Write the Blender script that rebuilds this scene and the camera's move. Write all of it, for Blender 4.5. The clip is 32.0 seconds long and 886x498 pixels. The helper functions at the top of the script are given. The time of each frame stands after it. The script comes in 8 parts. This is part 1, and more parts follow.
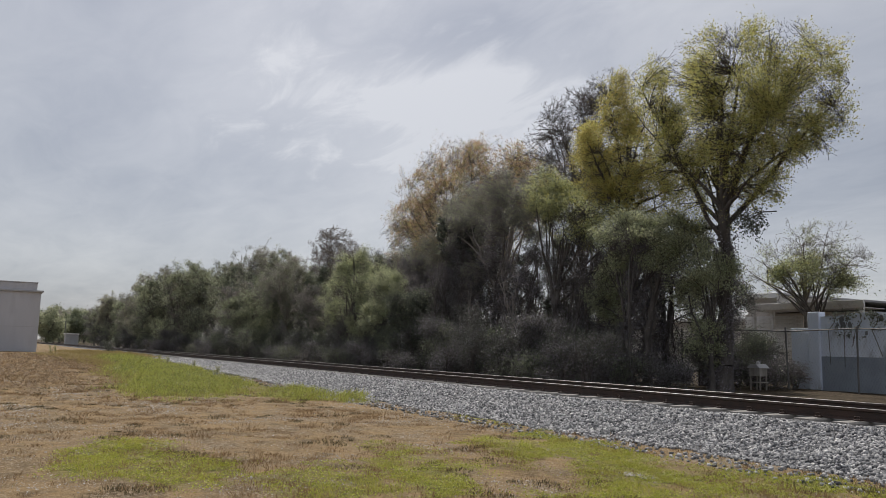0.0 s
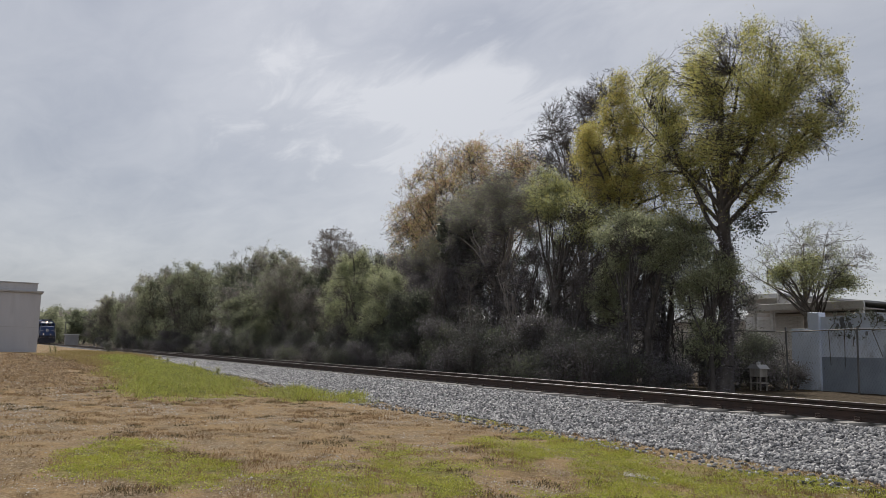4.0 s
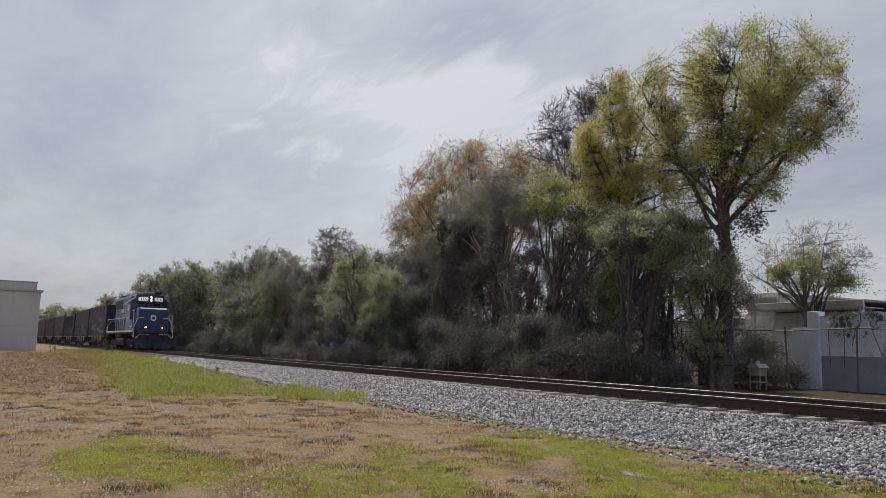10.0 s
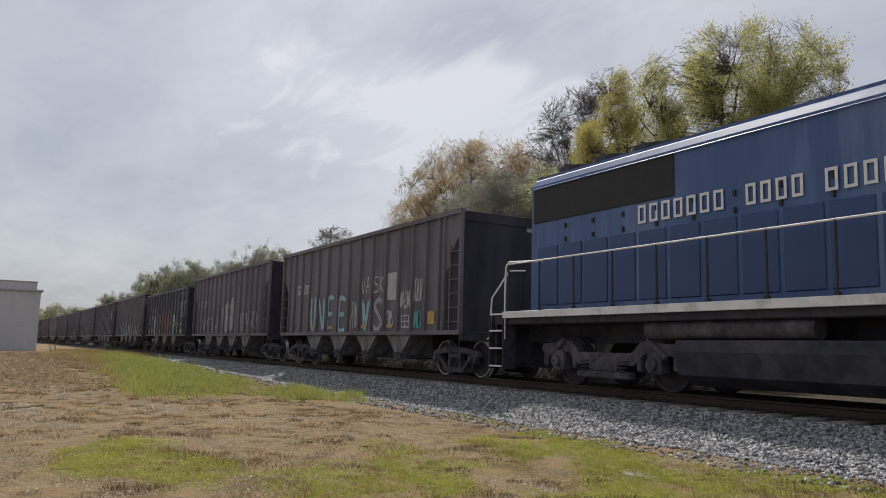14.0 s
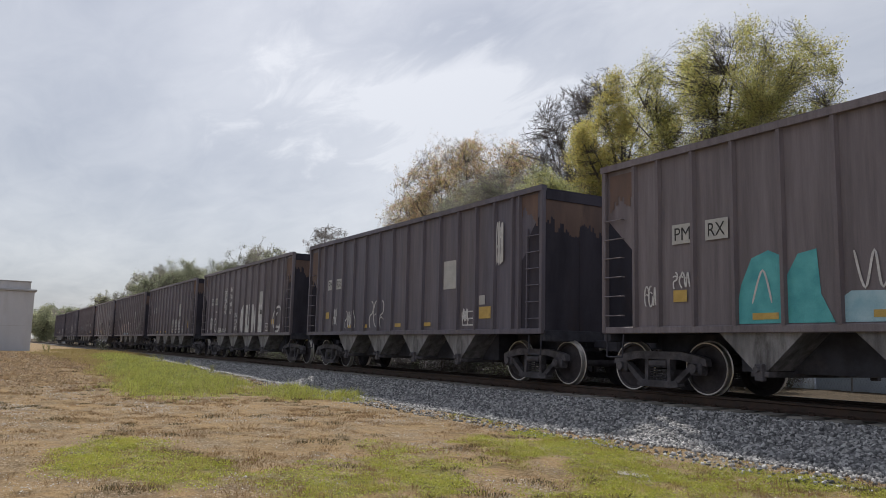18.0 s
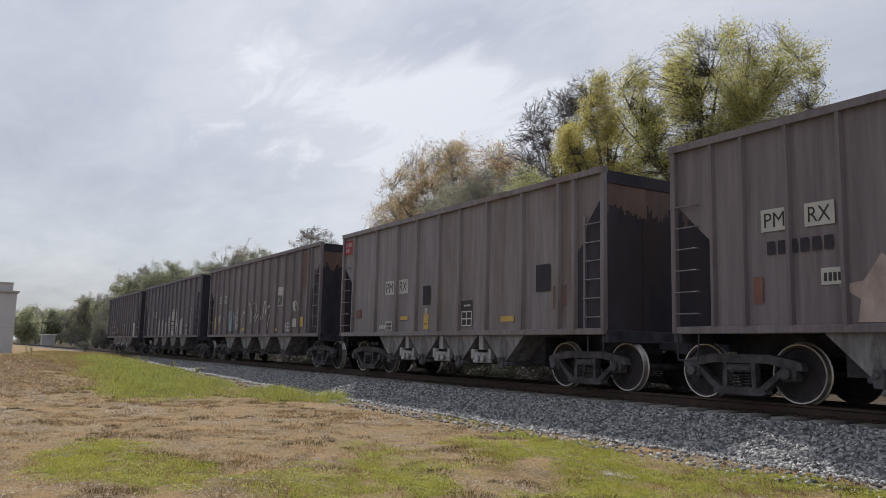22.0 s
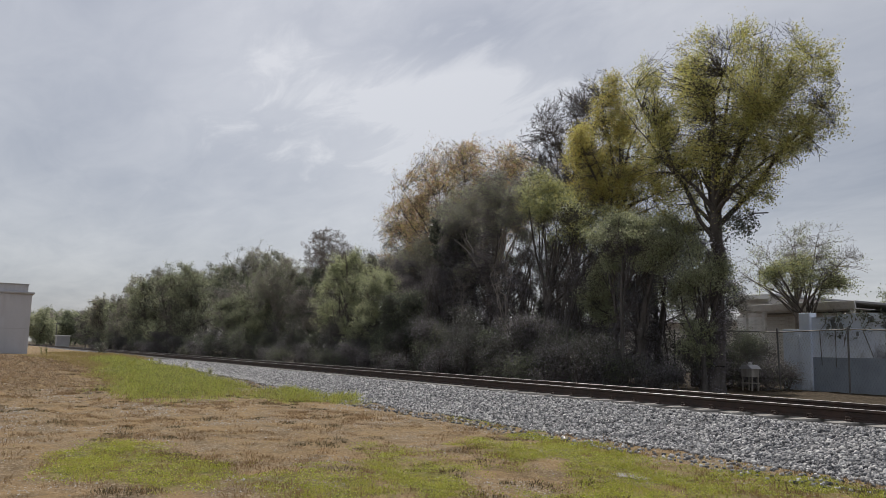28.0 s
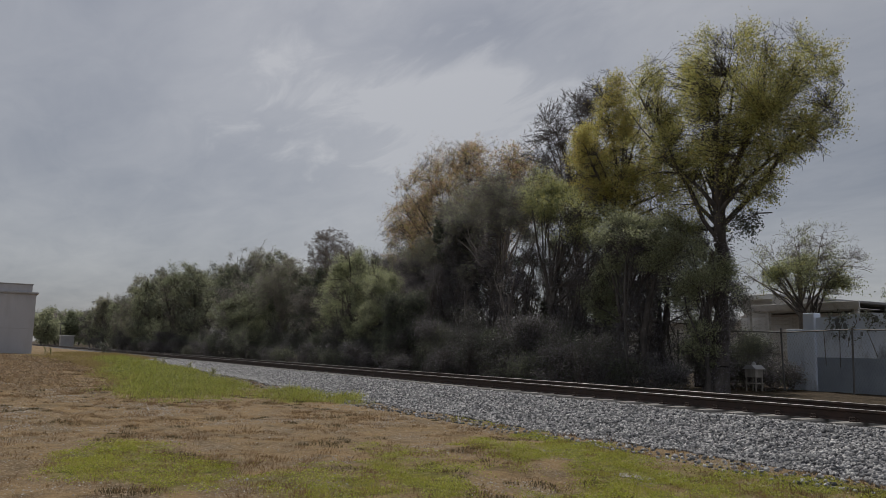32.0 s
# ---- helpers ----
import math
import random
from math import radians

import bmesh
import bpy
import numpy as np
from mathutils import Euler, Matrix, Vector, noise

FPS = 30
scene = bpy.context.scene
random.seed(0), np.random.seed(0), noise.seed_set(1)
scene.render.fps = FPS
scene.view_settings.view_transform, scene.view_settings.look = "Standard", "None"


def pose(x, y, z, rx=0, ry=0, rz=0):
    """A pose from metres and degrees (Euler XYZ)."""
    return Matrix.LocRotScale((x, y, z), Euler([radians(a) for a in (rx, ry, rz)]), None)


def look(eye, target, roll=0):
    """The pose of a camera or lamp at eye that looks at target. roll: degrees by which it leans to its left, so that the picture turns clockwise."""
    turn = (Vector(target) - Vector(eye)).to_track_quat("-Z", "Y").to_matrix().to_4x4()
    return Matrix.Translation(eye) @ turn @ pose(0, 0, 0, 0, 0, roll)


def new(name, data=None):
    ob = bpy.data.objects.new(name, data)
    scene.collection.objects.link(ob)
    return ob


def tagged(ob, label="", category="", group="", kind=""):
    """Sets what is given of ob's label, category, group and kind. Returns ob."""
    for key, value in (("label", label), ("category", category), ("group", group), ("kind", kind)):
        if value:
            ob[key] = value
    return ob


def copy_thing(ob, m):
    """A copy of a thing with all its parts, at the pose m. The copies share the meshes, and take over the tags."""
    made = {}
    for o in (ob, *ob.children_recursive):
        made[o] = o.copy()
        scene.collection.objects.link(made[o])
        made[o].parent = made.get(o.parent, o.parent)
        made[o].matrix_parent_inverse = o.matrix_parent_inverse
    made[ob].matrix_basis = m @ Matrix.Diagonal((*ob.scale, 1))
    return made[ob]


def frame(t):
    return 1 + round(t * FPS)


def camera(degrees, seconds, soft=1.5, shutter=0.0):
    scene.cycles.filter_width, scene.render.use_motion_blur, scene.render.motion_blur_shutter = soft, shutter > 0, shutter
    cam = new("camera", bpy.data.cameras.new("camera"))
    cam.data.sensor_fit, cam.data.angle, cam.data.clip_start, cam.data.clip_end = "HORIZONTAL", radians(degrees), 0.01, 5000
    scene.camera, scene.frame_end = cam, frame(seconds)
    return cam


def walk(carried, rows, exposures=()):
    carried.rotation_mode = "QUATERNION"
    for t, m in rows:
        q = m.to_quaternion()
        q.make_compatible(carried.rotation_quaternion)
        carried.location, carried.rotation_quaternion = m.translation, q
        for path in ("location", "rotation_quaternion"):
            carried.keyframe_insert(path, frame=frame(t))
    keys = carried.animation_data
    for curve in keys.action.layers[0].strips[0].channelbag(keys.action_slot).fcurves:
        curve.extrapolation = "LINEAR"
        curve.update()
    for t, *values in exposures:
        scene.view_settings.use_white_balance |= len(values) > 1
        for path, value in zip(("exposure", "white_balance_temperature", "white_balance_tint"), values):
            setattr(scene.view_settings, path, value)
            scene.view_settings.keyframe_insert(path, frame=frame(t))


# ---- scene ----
# Axes: x along the railway in the train's direction, y away from the camera, z up from rail top.
TRACK_Y = 11.74        # track centre line
GAUGE = 0.754          # half distance of the rail heads
EYE_Z = 0.714          # camera height over the rail top
BEND_X = -100.0        # beyond this the line bends gently towards the camera's side
SUN_DIR = Vector((-0.62, 0.24, 0.75)).normalized()   # towards the sun


def view(yaw, pitch, roll):
    a, b = radians(yaw), radians(pitch)
    eye = Vector((0, 0, EYE_Z))
    return look(eye, eye + Vector((math.sin(a) * math.cos(b), math.cos(a) * math.cos(b), math.sin(b))), roll)


cam = camera(59.2, 32.0, soft=0.6)
walk(cam, [
    (0.0, view(-59.858, 7.270, 1.335)),
    (1.5, view(-59.838, 7.245, 1.338)),
    (2.5, view(-59.845, 7.248, 1.340)),
    (3.5, view(-59.860, 7.296, 1.332)),
    (5.5, view(-59.872, 7.318, 1.325)),
    (6.5, view(-59.872, 7.312, 1.328)),
    (7.5, view(-59.855, 7.268, 1.340)),
    (8.0, view(-59.840, 7.238, 1.344)),
    (11.0, view(-59.842, 7.234, 1.350)),
    (14.0, view(-59.846, 7.232, 1.369)),
    (14.5, view(-59.800, 7.222, 1.345)),
    (16.5, view(-59.170, 7.315, 1.295)),
    (17.0, view(-59.205, 7.270, 1.285)),
    (17.5, view(-59.355, 7.240, 1.295)),
    (18.0, view(-59.474, 7.214, 1.325)),
    (18.5, view(-59.530, 7.201, 1.325)),
    (19.0, view(-59.570, 7.203, 1.325)),
    (19.5, view(-59.572, 7.218, 1.335)),
    (20.0, view(-59.510, 7.265, 1.325)),
    (20.5, view(-59.365, 7.300, 1.300)),
    (21.0, view(-59.070, 7.322, 1.290)),
    (21.5, view(-58.665, 7.340, 1.268)),
    (22.0, view(-58.470, 7.328, 1.240)),
    (22.5, view(-58.600, 7.280, 1.210)),
    (23.0, view(-58.820, 7.254, 1.215)),
    (23.5, view(-59.165, 7.255, 1.265)),
    (24.0, view(-59.365, 7.247, 1.282)),
    (24.5, view(-59.490, 7.243, 1.285)),
    (25.0, view(-59.550, 7.234, 1.305)),
    (25.5, view(-59.562, 7.250, 1.297)),
    (27.5, view(-59.365, 7.366, 1.270)),
    (28.0, view(-59.335, 7.380, 1.245)),
    (28.5, view(-59.352, 7.402, 1.245)),
    (29.0, view(-59.390, 7.412, 1.245)),
    (29.5, view(-59.455, 7.412, 1.268)),
    (30.0, view(-59.490, 7.394, 1.275)),
    (31.0, view(-59.535, 7.382, 1.272)),
    (32.0, view(-59.578, 7.379, 1.268)),
], exposures=[(0.0, 0.0, 6500, 10), (12.0, 0.0, 6500, 10), (14.5, 0.14, 6480, 10), (17.0, 0.25, 6440, 10),
              (25.5, 0.24, 6440, 10), (27.5, 0.0, 6500, 10), (30.0, 0.0, 6500, 10), (31.0, -0.12, 6500, 10), (32.0, -0.55, 6500, 10)])

# ---- light ----
sun = new("sun", bpy.data.lights.new("sun", "SUN"))
sun.data.energy, sun.data.angle, sun.data.color = 3.6, radians(2.6), (1.0, 0.94, 0.85)
sun.matrix_world = look((0, 0, 40), Vector((0, 0, 40)) - SUN_DIR)


def node(tree, kind, **inputs):
    n = tree.nodes.new(kind)
    for key, value in inputs.items():
        n.inputs[key.replace("_", " ")].default_value = value
    return n


def sky_world():
    world = bpy.data.worlds.new("thin_overcast_sky")
    scene.world = world
    world.use_nodes = True
    t = world.node_tree
    t.nodes.clear()
    link = t.links.new
    out, bg = t.nodes.new("ShaderNodeOutputWorld"), t.nodes.new("ShaderNodeBackground")
    link(bg.outputs[0], out.inputs[0])
    sky = t.nodes.new("ShaderNodeTexSky")
    sky.sky_type, sky.sun_disc = "NISHITA", False
    sky.sun_elevation = math.asin(SUN_DIR.z)
    sky.sun_rotation = math.atan2(SUN_DIR.x, SUN_DIR.y)
    sky.dust_density, sky.air_density = 1.0, 1.0
    co = t.nodes.new("ShaderNodeTexCoord")
    sep = t.nodes.new("ShaderNodeSeparateXYZ")
    link(co.outputs["Generated"], sep.inputs[0])

    def calc(op, a, b=None, clamp=False):
        n = t.nodes.new("ShaderNodeMath")
        n.operation, n.use_clamp = op, clamp
        for i, v in enumerate((a, b)):
            if v is None:
                continue
            if isinstance(v, (int, float)):
                n.inputs[i].default_value = v
            else:
                link(v, n.inputs[i])
        return n.outputs[0]

    # cloud sheet seen in perspective: direction over a plane
    up = calc("MAXIMUM", sep.outputs[2], 0.0)
    den = calc("ADD", up, 0.12)
    flat = t.nodes.new("ShaderNodeCombineXYZ")
    link(calc("DIVIDE", sep.outputs[0], den), flat.inputs[0])
    link(calc("DIVIDE", sep.outputs[1], den), flat.inputs[1])
    turn = t.nodes.new("ShaderNodeMapping")
    turn.inputs["Rotation"].default_value = (0, 0, radians(-38))
    turn.inputs["Scale"].default_value = (0.55, 1.15, 1)
    turn.inputs["Location"].default_value = (0.35, 0.2, 0)
    link(flat.outputs[0], turn.inputs[0])
    big = node(t, "ShaderNodeTexNoise", Scale=0.55, Detail=6.0, Roughness=0.52, Distortion=0.35)
    link(turn.outputs[0], big.inputs["Vector"])
    fine = node(t, "ShaderNodeTexNoise", Scale=4.2, Detail=8.0, Roughness=0.62, Distortion=0.6)
    link(turn.outputs[0], fine.inputs["Vector"])
    density = calc("ADD", calc("MULTIPLY", big.outputs[0], 0.8), calc("MULTIPLY", fine.outputs[0], 0.2))
    ramp = t.nodes.new("ShaderNodeValToRGB")
    ramp.color_ramp.elements[0].position, ramp.color_ramp.elements[0].color = 0.36, (0.345, 0.365, 0.42, 1)
    ramp.color_ramp.elements[1].position, ramp.color_ramp.elements[1].color = 0.66, (0.62, 0.625, 0.65, 1)

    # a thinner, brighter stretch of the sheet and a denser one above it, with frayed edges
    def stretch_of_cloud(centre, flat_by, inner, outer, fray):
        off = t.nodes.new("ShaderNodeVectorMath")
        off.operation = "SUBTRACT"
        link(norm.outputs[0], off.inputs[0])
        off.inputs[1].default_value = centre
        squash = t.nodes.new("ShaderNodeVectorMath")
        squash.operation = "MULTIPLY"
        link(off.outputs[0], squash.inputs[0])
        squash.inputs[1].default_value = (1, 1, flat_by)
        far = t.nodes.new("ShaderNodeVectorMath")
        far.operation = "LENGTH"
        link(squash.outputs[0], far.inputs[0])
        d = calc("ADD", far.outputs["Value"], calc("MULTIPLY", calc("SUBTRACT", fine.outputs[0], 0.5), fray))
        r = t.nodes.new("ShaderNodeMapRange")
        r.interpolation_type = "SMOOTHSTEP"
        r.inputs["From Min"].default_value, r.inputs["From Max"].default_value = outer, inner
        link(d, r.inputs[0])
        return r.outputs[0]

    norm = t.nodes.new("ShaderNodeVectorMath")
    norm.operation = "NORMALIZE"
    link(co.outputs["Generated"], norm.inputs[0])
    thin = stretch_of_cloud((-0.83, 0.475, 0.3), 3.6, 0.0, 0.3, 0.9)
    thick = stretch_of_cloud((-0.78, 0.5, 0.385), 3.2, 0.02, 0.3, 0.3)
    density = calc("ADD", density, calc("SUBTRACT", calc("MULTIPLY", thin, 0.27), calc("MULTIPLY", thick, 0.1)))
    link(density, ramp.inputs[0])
    # thin cloud glows round the sun
    dot = t.nodes.new("ShaderNodeVectorMath")
    dot.operation = "DOT_PRODUCT"
    dot.inputs[1].default_value = SUN_DIR
    link(norm.outputs[0], dot.inputs[0])
    near = calc("MAXIMUM", dot.outputs["Value"], 0.0)
    glow = calc("ADD", 0.9, calc("MULTIPLY", calc("POWER", near, 5.0), 0.45))
    cloud = t.nodes.new("ShaderNodeVectorMath")
    cloud.operation = "SCALE"
    link(ramp.outputs[0], cloud.inputs[0])
    link(glow, cloud.inputs["Scale"])
    blue = t.nodes.new("ShaderNodeVectorMath")
    blue.operation = "SCALE"
    blue.inputs["Scale"].default_value = 0.1
    link(sky.outputs[0], blue.inputs[0])
    mix = t.nodes.new("ShaderNodeMixRGB")
    mix.inputs[0].default_value = 0.84
    link(blue.outputs[0], mix.inputs[1])
    link(cloud.outputs[0], mix.inputs[2])
    link(mix.outputs[0], bg.inputs[0])
    bg.inputs[1].default_value = 1.0


sky_world()


# ---- materials ----
def surface(name, colours, scale=6.0, rough=0.7, bump=0.15, metal=0.0, fine=60.0, grime=None, streak=1.0, spread=0.28, gloss=0.5, runs=0.0):
    """Two-scale procedural surface: colours blended by broad noise, fine grain, optional grime patches; streak > 1 draws stains out downwards."""
    m = bpy.data.materials.new(name)
    m.use_nodes = True
    t = m.node_tree
    b = t.nodes["Principled BSDF"]
    link = t.links.new
    co = t.nodes.new("ShaderNodeTexCoord")
    stretch = t.nodes.new("ShaderNodeMapping")
    stretch.inputs["Scale"].default_value = (1, 1, 1 / streak)
    link(co.outputs["Object"], stretch.inputs[0])
    broad = node(t, "ShaderNodeTexNoise", Scale=scale, Detail=5.0, Roughness=0.6)
    link(stretch.outputs[0], broad.inputs["Vector"])
    grain = node(t, "ShaderNodeTexNoise", Scale=fine, Detail=4.0, Roughness=0.65)
    link(co.outputs["Object"], grain.inputs["Vector"])
    ramp = t.nodes.new("ShaderNodeValToRGB")
    els = ramp.color_ramp.elements
    els[0].position, els[1].position = 0.5 - spread / 2, 0.5 + spread / 2
    els[0].color, els[1].color = (*colours[0], 1), (*colours[-1], 1)
    for i, c in enumerate(colours[1:-1]):
        e = els.new(0.5 - spread / 2 + spread * (i + 1) / (len(colours) - 1))
        e.color = (*c, 1)
    link(broad.outputs[0], ramp.inputs[0])
    colour = ramp.outputs[0]
    if grime:
        stain = node(t, "ShaderNodeTexNoise", Scale=scale * 0.45, Detail=8.0, Roughness=0.7)
        link(stretch.outputs[0], stain.inputs["Vector"])
        edge = t.nodes.new("ShaderNodeMapRange")
        edge.inputs["From Min"].default_value, edge.inputs["From Max"].default_value = 0.52, 0.66
        link(stain.outputs[0], edge.inputs[0])
        mix = t.nodes.new("ShaderNodeMixRGB")
        mix.inputs[2].default_value = (*grime, 1)
        link(edge.outputs[0], mix.inputs[0])
        link(colour, mix.inputs[1])
        colour = mix.outputs[0]
    if runs:
        # narrow run-off streaks of dirt down the sheet
        thin = t.nodes.new("ShaderNodeMapping")
        thin.inputs["Scale"].default_value = (1, 1, 0.06)
        link(co.outputs["Object"], thin.inputs[0])
        drip = node(t, "ShaderNodeTexNoise", Scale=9.0, Detail=7.0, Roughness=0.68)
        link(thin.outputs[0], drip.inputs["Vector"])
        level = t.nodes.new("ShaderNodeMapRange")
        level.inputs["From Min"].default_value, level.inputs["From Max"].default_value = 0.32, 0.68
        level.inputs["To Min"].default_value, level.inputs["To Max"].default_value = 1 - runs, 1 + runs * 0.55
        link(drip.outputs[0], level.inputs[0])
        wash = t.nodes.new("ShaderNodeVectorMath")
        wash.operation = "SCALE"
        link(colour, wash.inputs[0])
        link(level.outputs[0], wash.inputs["Scale"])
        colour = wash.outputs[0]
    vary = t.nodes.new("ShaderNodeMixRGB")
    vary.blend_type = "OVERLAY"
    vary.inputs[0].default_value = 0.35
    link(colour, vary.inputs[1])
    link(grain.outputs[0], vary.inputs[2])
    link(vary.outputs[0], b.inputs["Base Color"])
    rr = t.nodes.new("ShaderNodeMapRange")
    rr.inputs["To Min"].default_value, rr.inputs["To Max"].default_value = max(0.05, rough - 0.15), min(1.0, rough + 0.12)
    link(broad.outputs[0], rr.inputs[0])
    link(rr.outputs[0], b.inputs["Roughness"])
    b.inputs["Metallic"].default_value = metal
    b.inputs["Specular IOR Level"].default_value = gloss
    if bump:
        bp = node(t, "ShaderNodeBump", Strength=bump, Distance=0.01)
        link(grain.outputs[0], bp.inputs["Height"])
        link(bp.outputs[0], b.inputs["Normal"])
    return m


def leafy(name, colours, through_light=0.5, rough=0.5):
    """Leaves: each leaf its own tint, part of the light shines through."""
    m = bpy.data.materials.new(name)
    m.use_nodes = True
    t = m.node_tree
    link = t.links.new
    b = t.nodes["Principled BSDF"]
    geo = t.nodes.new("ShaderNodeNewGeometry")
    ramp = t.nodes.new("ShaderNodeValToRGB")
    els = ramp.color_ramp.elements
    els[0].color, els[1].color = (*colours[0], 1), (*colours[-1], 1)
    for i, c in enumerate(colours[1:-1]):
        els.new((i + 1) / (len(colours) - 1)).color = (*c, 1)
    co = t.nodes.new("ShaderNodeTexCoord")
    clump = node(t, "ShaderNodeTexNoise", Scale=0.9, Detail=3.0)
    link(co.outputs["Object"], clump.inputs["Vector"])
    mixv = t.nodes.new("ShaderNodeMixRGB")
    mixv.inputs[0].default_value = 0.5
    link(geo.outputs["Random Per Island"], mixv.inputs[1])
    link(clump.outputs[0], mixv.inputs[2])
    link(mixv.outputs[0], ramp.inputs[0])
    link(ramp.outputs[0], b.inputs["Base Color"])
    b.inputs["Roughness"].default_value = rough
    b.inputs["Specular IOR Level"].default_value = 0.25
    tr = t.nodes.new("ShaderNodeBsdfTranslucent")
    link(ramp.outputs[0], tr.inputs[0])
    mix = t.nodes.new("ShaderNodeMixShader")
    mix.inputs[0].default_value = through_light
    link(b.outputs[0], mix.inputs[1])
    link(tr.outputs[0], mix.inputs[2])
    link(mix.outputs[0], t.nodes["Material Output"].inputs[0])
    return m


def glow_mat(name, colour, strength):
    m = bpy.data.materials.new(name)
    m.use_nodes = True
    b = m.node_tree.nodes["Principled BSDF"]
    b.inputs["Base Color"].default_value = (*colour, 1)
    b.inputs["Emission Color"].default_value = (*colour, 1)
    b.inputs["Emission Strength"].default_value = strength
    return m


def glass_mat(name, tint):
    m = bpy.data.materials.new(name)
    m.use_nodes = True
    b = m.node_tree.nodes["Principled BSDF"]
    b.inputs["Base Color"].default_value = (*tint, 1)
    b.inputs["Roughness"].default_value = 0.06
    b.inputs["Transmission Weight"].default_value = 0.6
    return m


M_BALLAST = surface("granite_ballast", [(0.055, 0.055, 0.06), (0.17, 0.17, 0.178), (0.34, 0.338, 0.343)], 9, 0.9, 0.5, fine=45, spread=0.4, gloss=0.15)
M_CONCRETE_TIE = surface("weathered_concrete", [(0.2, 0.19, 0.175), (0.32, 0.3, 0.28)], 3, 0.85, 0.3, grime=(0.09, 0.075, 0.065))
M_RAIL_SIDE = surface("rusty_rail_steel", [(0.03, 0.02, 0.016), (0.06, 0.035, 0.026)], 5, 0.75, 0.3)
M_RAIL_TOP = surface("polished_rail_steel", [(0.11, 0.107, 0.107), (0.16, 0.155, 0.152)], 4, 0.5, 0.02, metal=1.0)
M_BLUE = surface("blue_locomotive_paint", [(0.021, 0.048, 0.148), (0.031, 0.066, 0.193)], 0.8, 0.36, 0.04, grime=(0.06, 0.1, 0.21), streak=5)
M_BLUE_FADED = surface("faded_blue_paint", [(0.041, 0.089, 0.234), (0.068, 0.129, 0.293)], 1.2, 0.46, 0.04, gloss=0.5, grime=(0.14, 0.2, 0.36), streak=6, runs=0.15)
M_ROOF_GREY = surface("dusty_grey_roof_paint", [(0.2, 0.2, 0.2), (0.29, 0.29, 0.285)], 2, 0.7, 0.1, grime=(0.12, 0.12, 0.12), gloss=0.2)
M_WHITE = surface("white_paint", [(0.66, 0.66, 0.66), (0.8, 0.8, 0.79)], 3, 0.55, 0.05, grime=(0.45, 0.44, 0.42))
M_BLACK = surface("sooty_black_steel", [(0.028, 0.029, 0.039), (0.058, 0.059, 0.076)], 3, 0.7, 0.2, grime=(0.080, 0.075, 0.085), gloss=0.25)
M_TRUCK = surface("dusty_cast_steel", [(0.048, 0.046, 0.052), (0.104, 0.099, 0.112)], 4, 0.8, 0.3, grime=(0.161, 0.152, 0.165), gloss=0.15)
M_WHEEL = surface("brown_wheel_steel", [(0.030, 0.027, 0.032), (0.066, 0.060, 0.067)], 3, 0.75, 0.15, gloss=0.12)
M_TREAD = surface("bright_wheel_rim", [(0.4, 0.38, 0.37), (0.55, 0.53, 0.51)], 4, 0.45, 0.03, metal=0.7)
M_GRILLE = surface("dark_radiator_grille", [(0.012, 0.012, 0.014), (0.025, 0.025, 0.028)], 8, 0.7, 0.3)
M_GLASS = glass_mat("dark_cab_glass", (0.1, 0.12, 0.13))
M_LAMP = glow_mat("lit_headlight", (1.0, 0.72, 0.5), 6.0)
M_LAMP_DIM = glow_mat("lit_ditch_light", (1.0, 0.74, 0.54), 5.0)
M_BOARD = glow_mat("lit_number_board", (0.85, 0.86, 0.88), 0.35)
M_INK = surface("black_lettering", [(0.015, 0.015, 0.016), (0.025, 0.025, 0.026)], 6, 0.6, 0.0)
M_YELLOW = surface("yellow_reflector", [(0.4, 0.27, 0.065), (0.52, 0.36, 0.1)], 4, 0.55, 0.02, grime=(0.3, 0.2, 0.1))
M_TEAL = surface("teal_spray_paint", [(0.05, 0.3, 0.34), (0.1, 0.42, 0.45)], 3, 0.55, 0.02)
M_PALE_BLUE = surface("pale_blue_spray_paint", [(0.22, 0.4, 0.5), (0.36, 0.52, 0.6)], 3, 0.55, 0.02)
M_MAROON = surface("dull_maroon_spray_paint", [(0.15, 0.075, 0.066), (0.23, 0.12, 0.105)], 2.0, 0.7, 0.05, grime=(0.1, 0.07, 0.065), gloss=0.2)
M_SIGN_RED = surface("faded_red_sign_paint", [(0.2, 0.03, 0.04), (0.26, 0.05, 0.055)], 2.0, 0.6, 0.05, grime=(0.12, 0.04, 0.04), gloss=0.2)
M_SPRAY_WHITE = surface("chalky_white_spray", [(0.42, 0.42, 0.43), (0.6, 0.6, 0.61)], 4, 0.6, 0.02, grime=(0.3, 0.29, 0.29))
M_SPRAY_ROSE = surface("pinkish_white_spray", [(0.3, 0.235, 0.22), (0.43, 0.36, 0.345)], 2.5, 0.6, 0.02, grime=(0.2, 0.17, 0.165), runs=0.2)
M_SPRAY_GREY = surface("silver_grey_spray", [(0.24, 0.24, 0.26), (0.36, 0.36, 0.38)], 4, 0.5, 0.02)
M_STENCIL = surface("grey_white_stencil_patch", [(0.36, 0.36, 0.36), (0.46, 0.46, 0.45)], 3, 0.6, 0.02)
M_CHUTE = surface("dust_pale_hopper_steel", [(0.116, 0.113, 0.120), (0.245, 0.241, 0.254)], 2.5, 0.75, 0.1, grime=(0.048, 0.044, 0.046), streak=3, runs=0.35)
M_GEAR = surface("galvanised_gear_plate", [(0.27, 0.27, 0.29), (0.42, 0.42, 0.44)], 3, 0.65, 0.08, grime=(0.16, 0.155, 0.16), streak=2, runs=0.2)
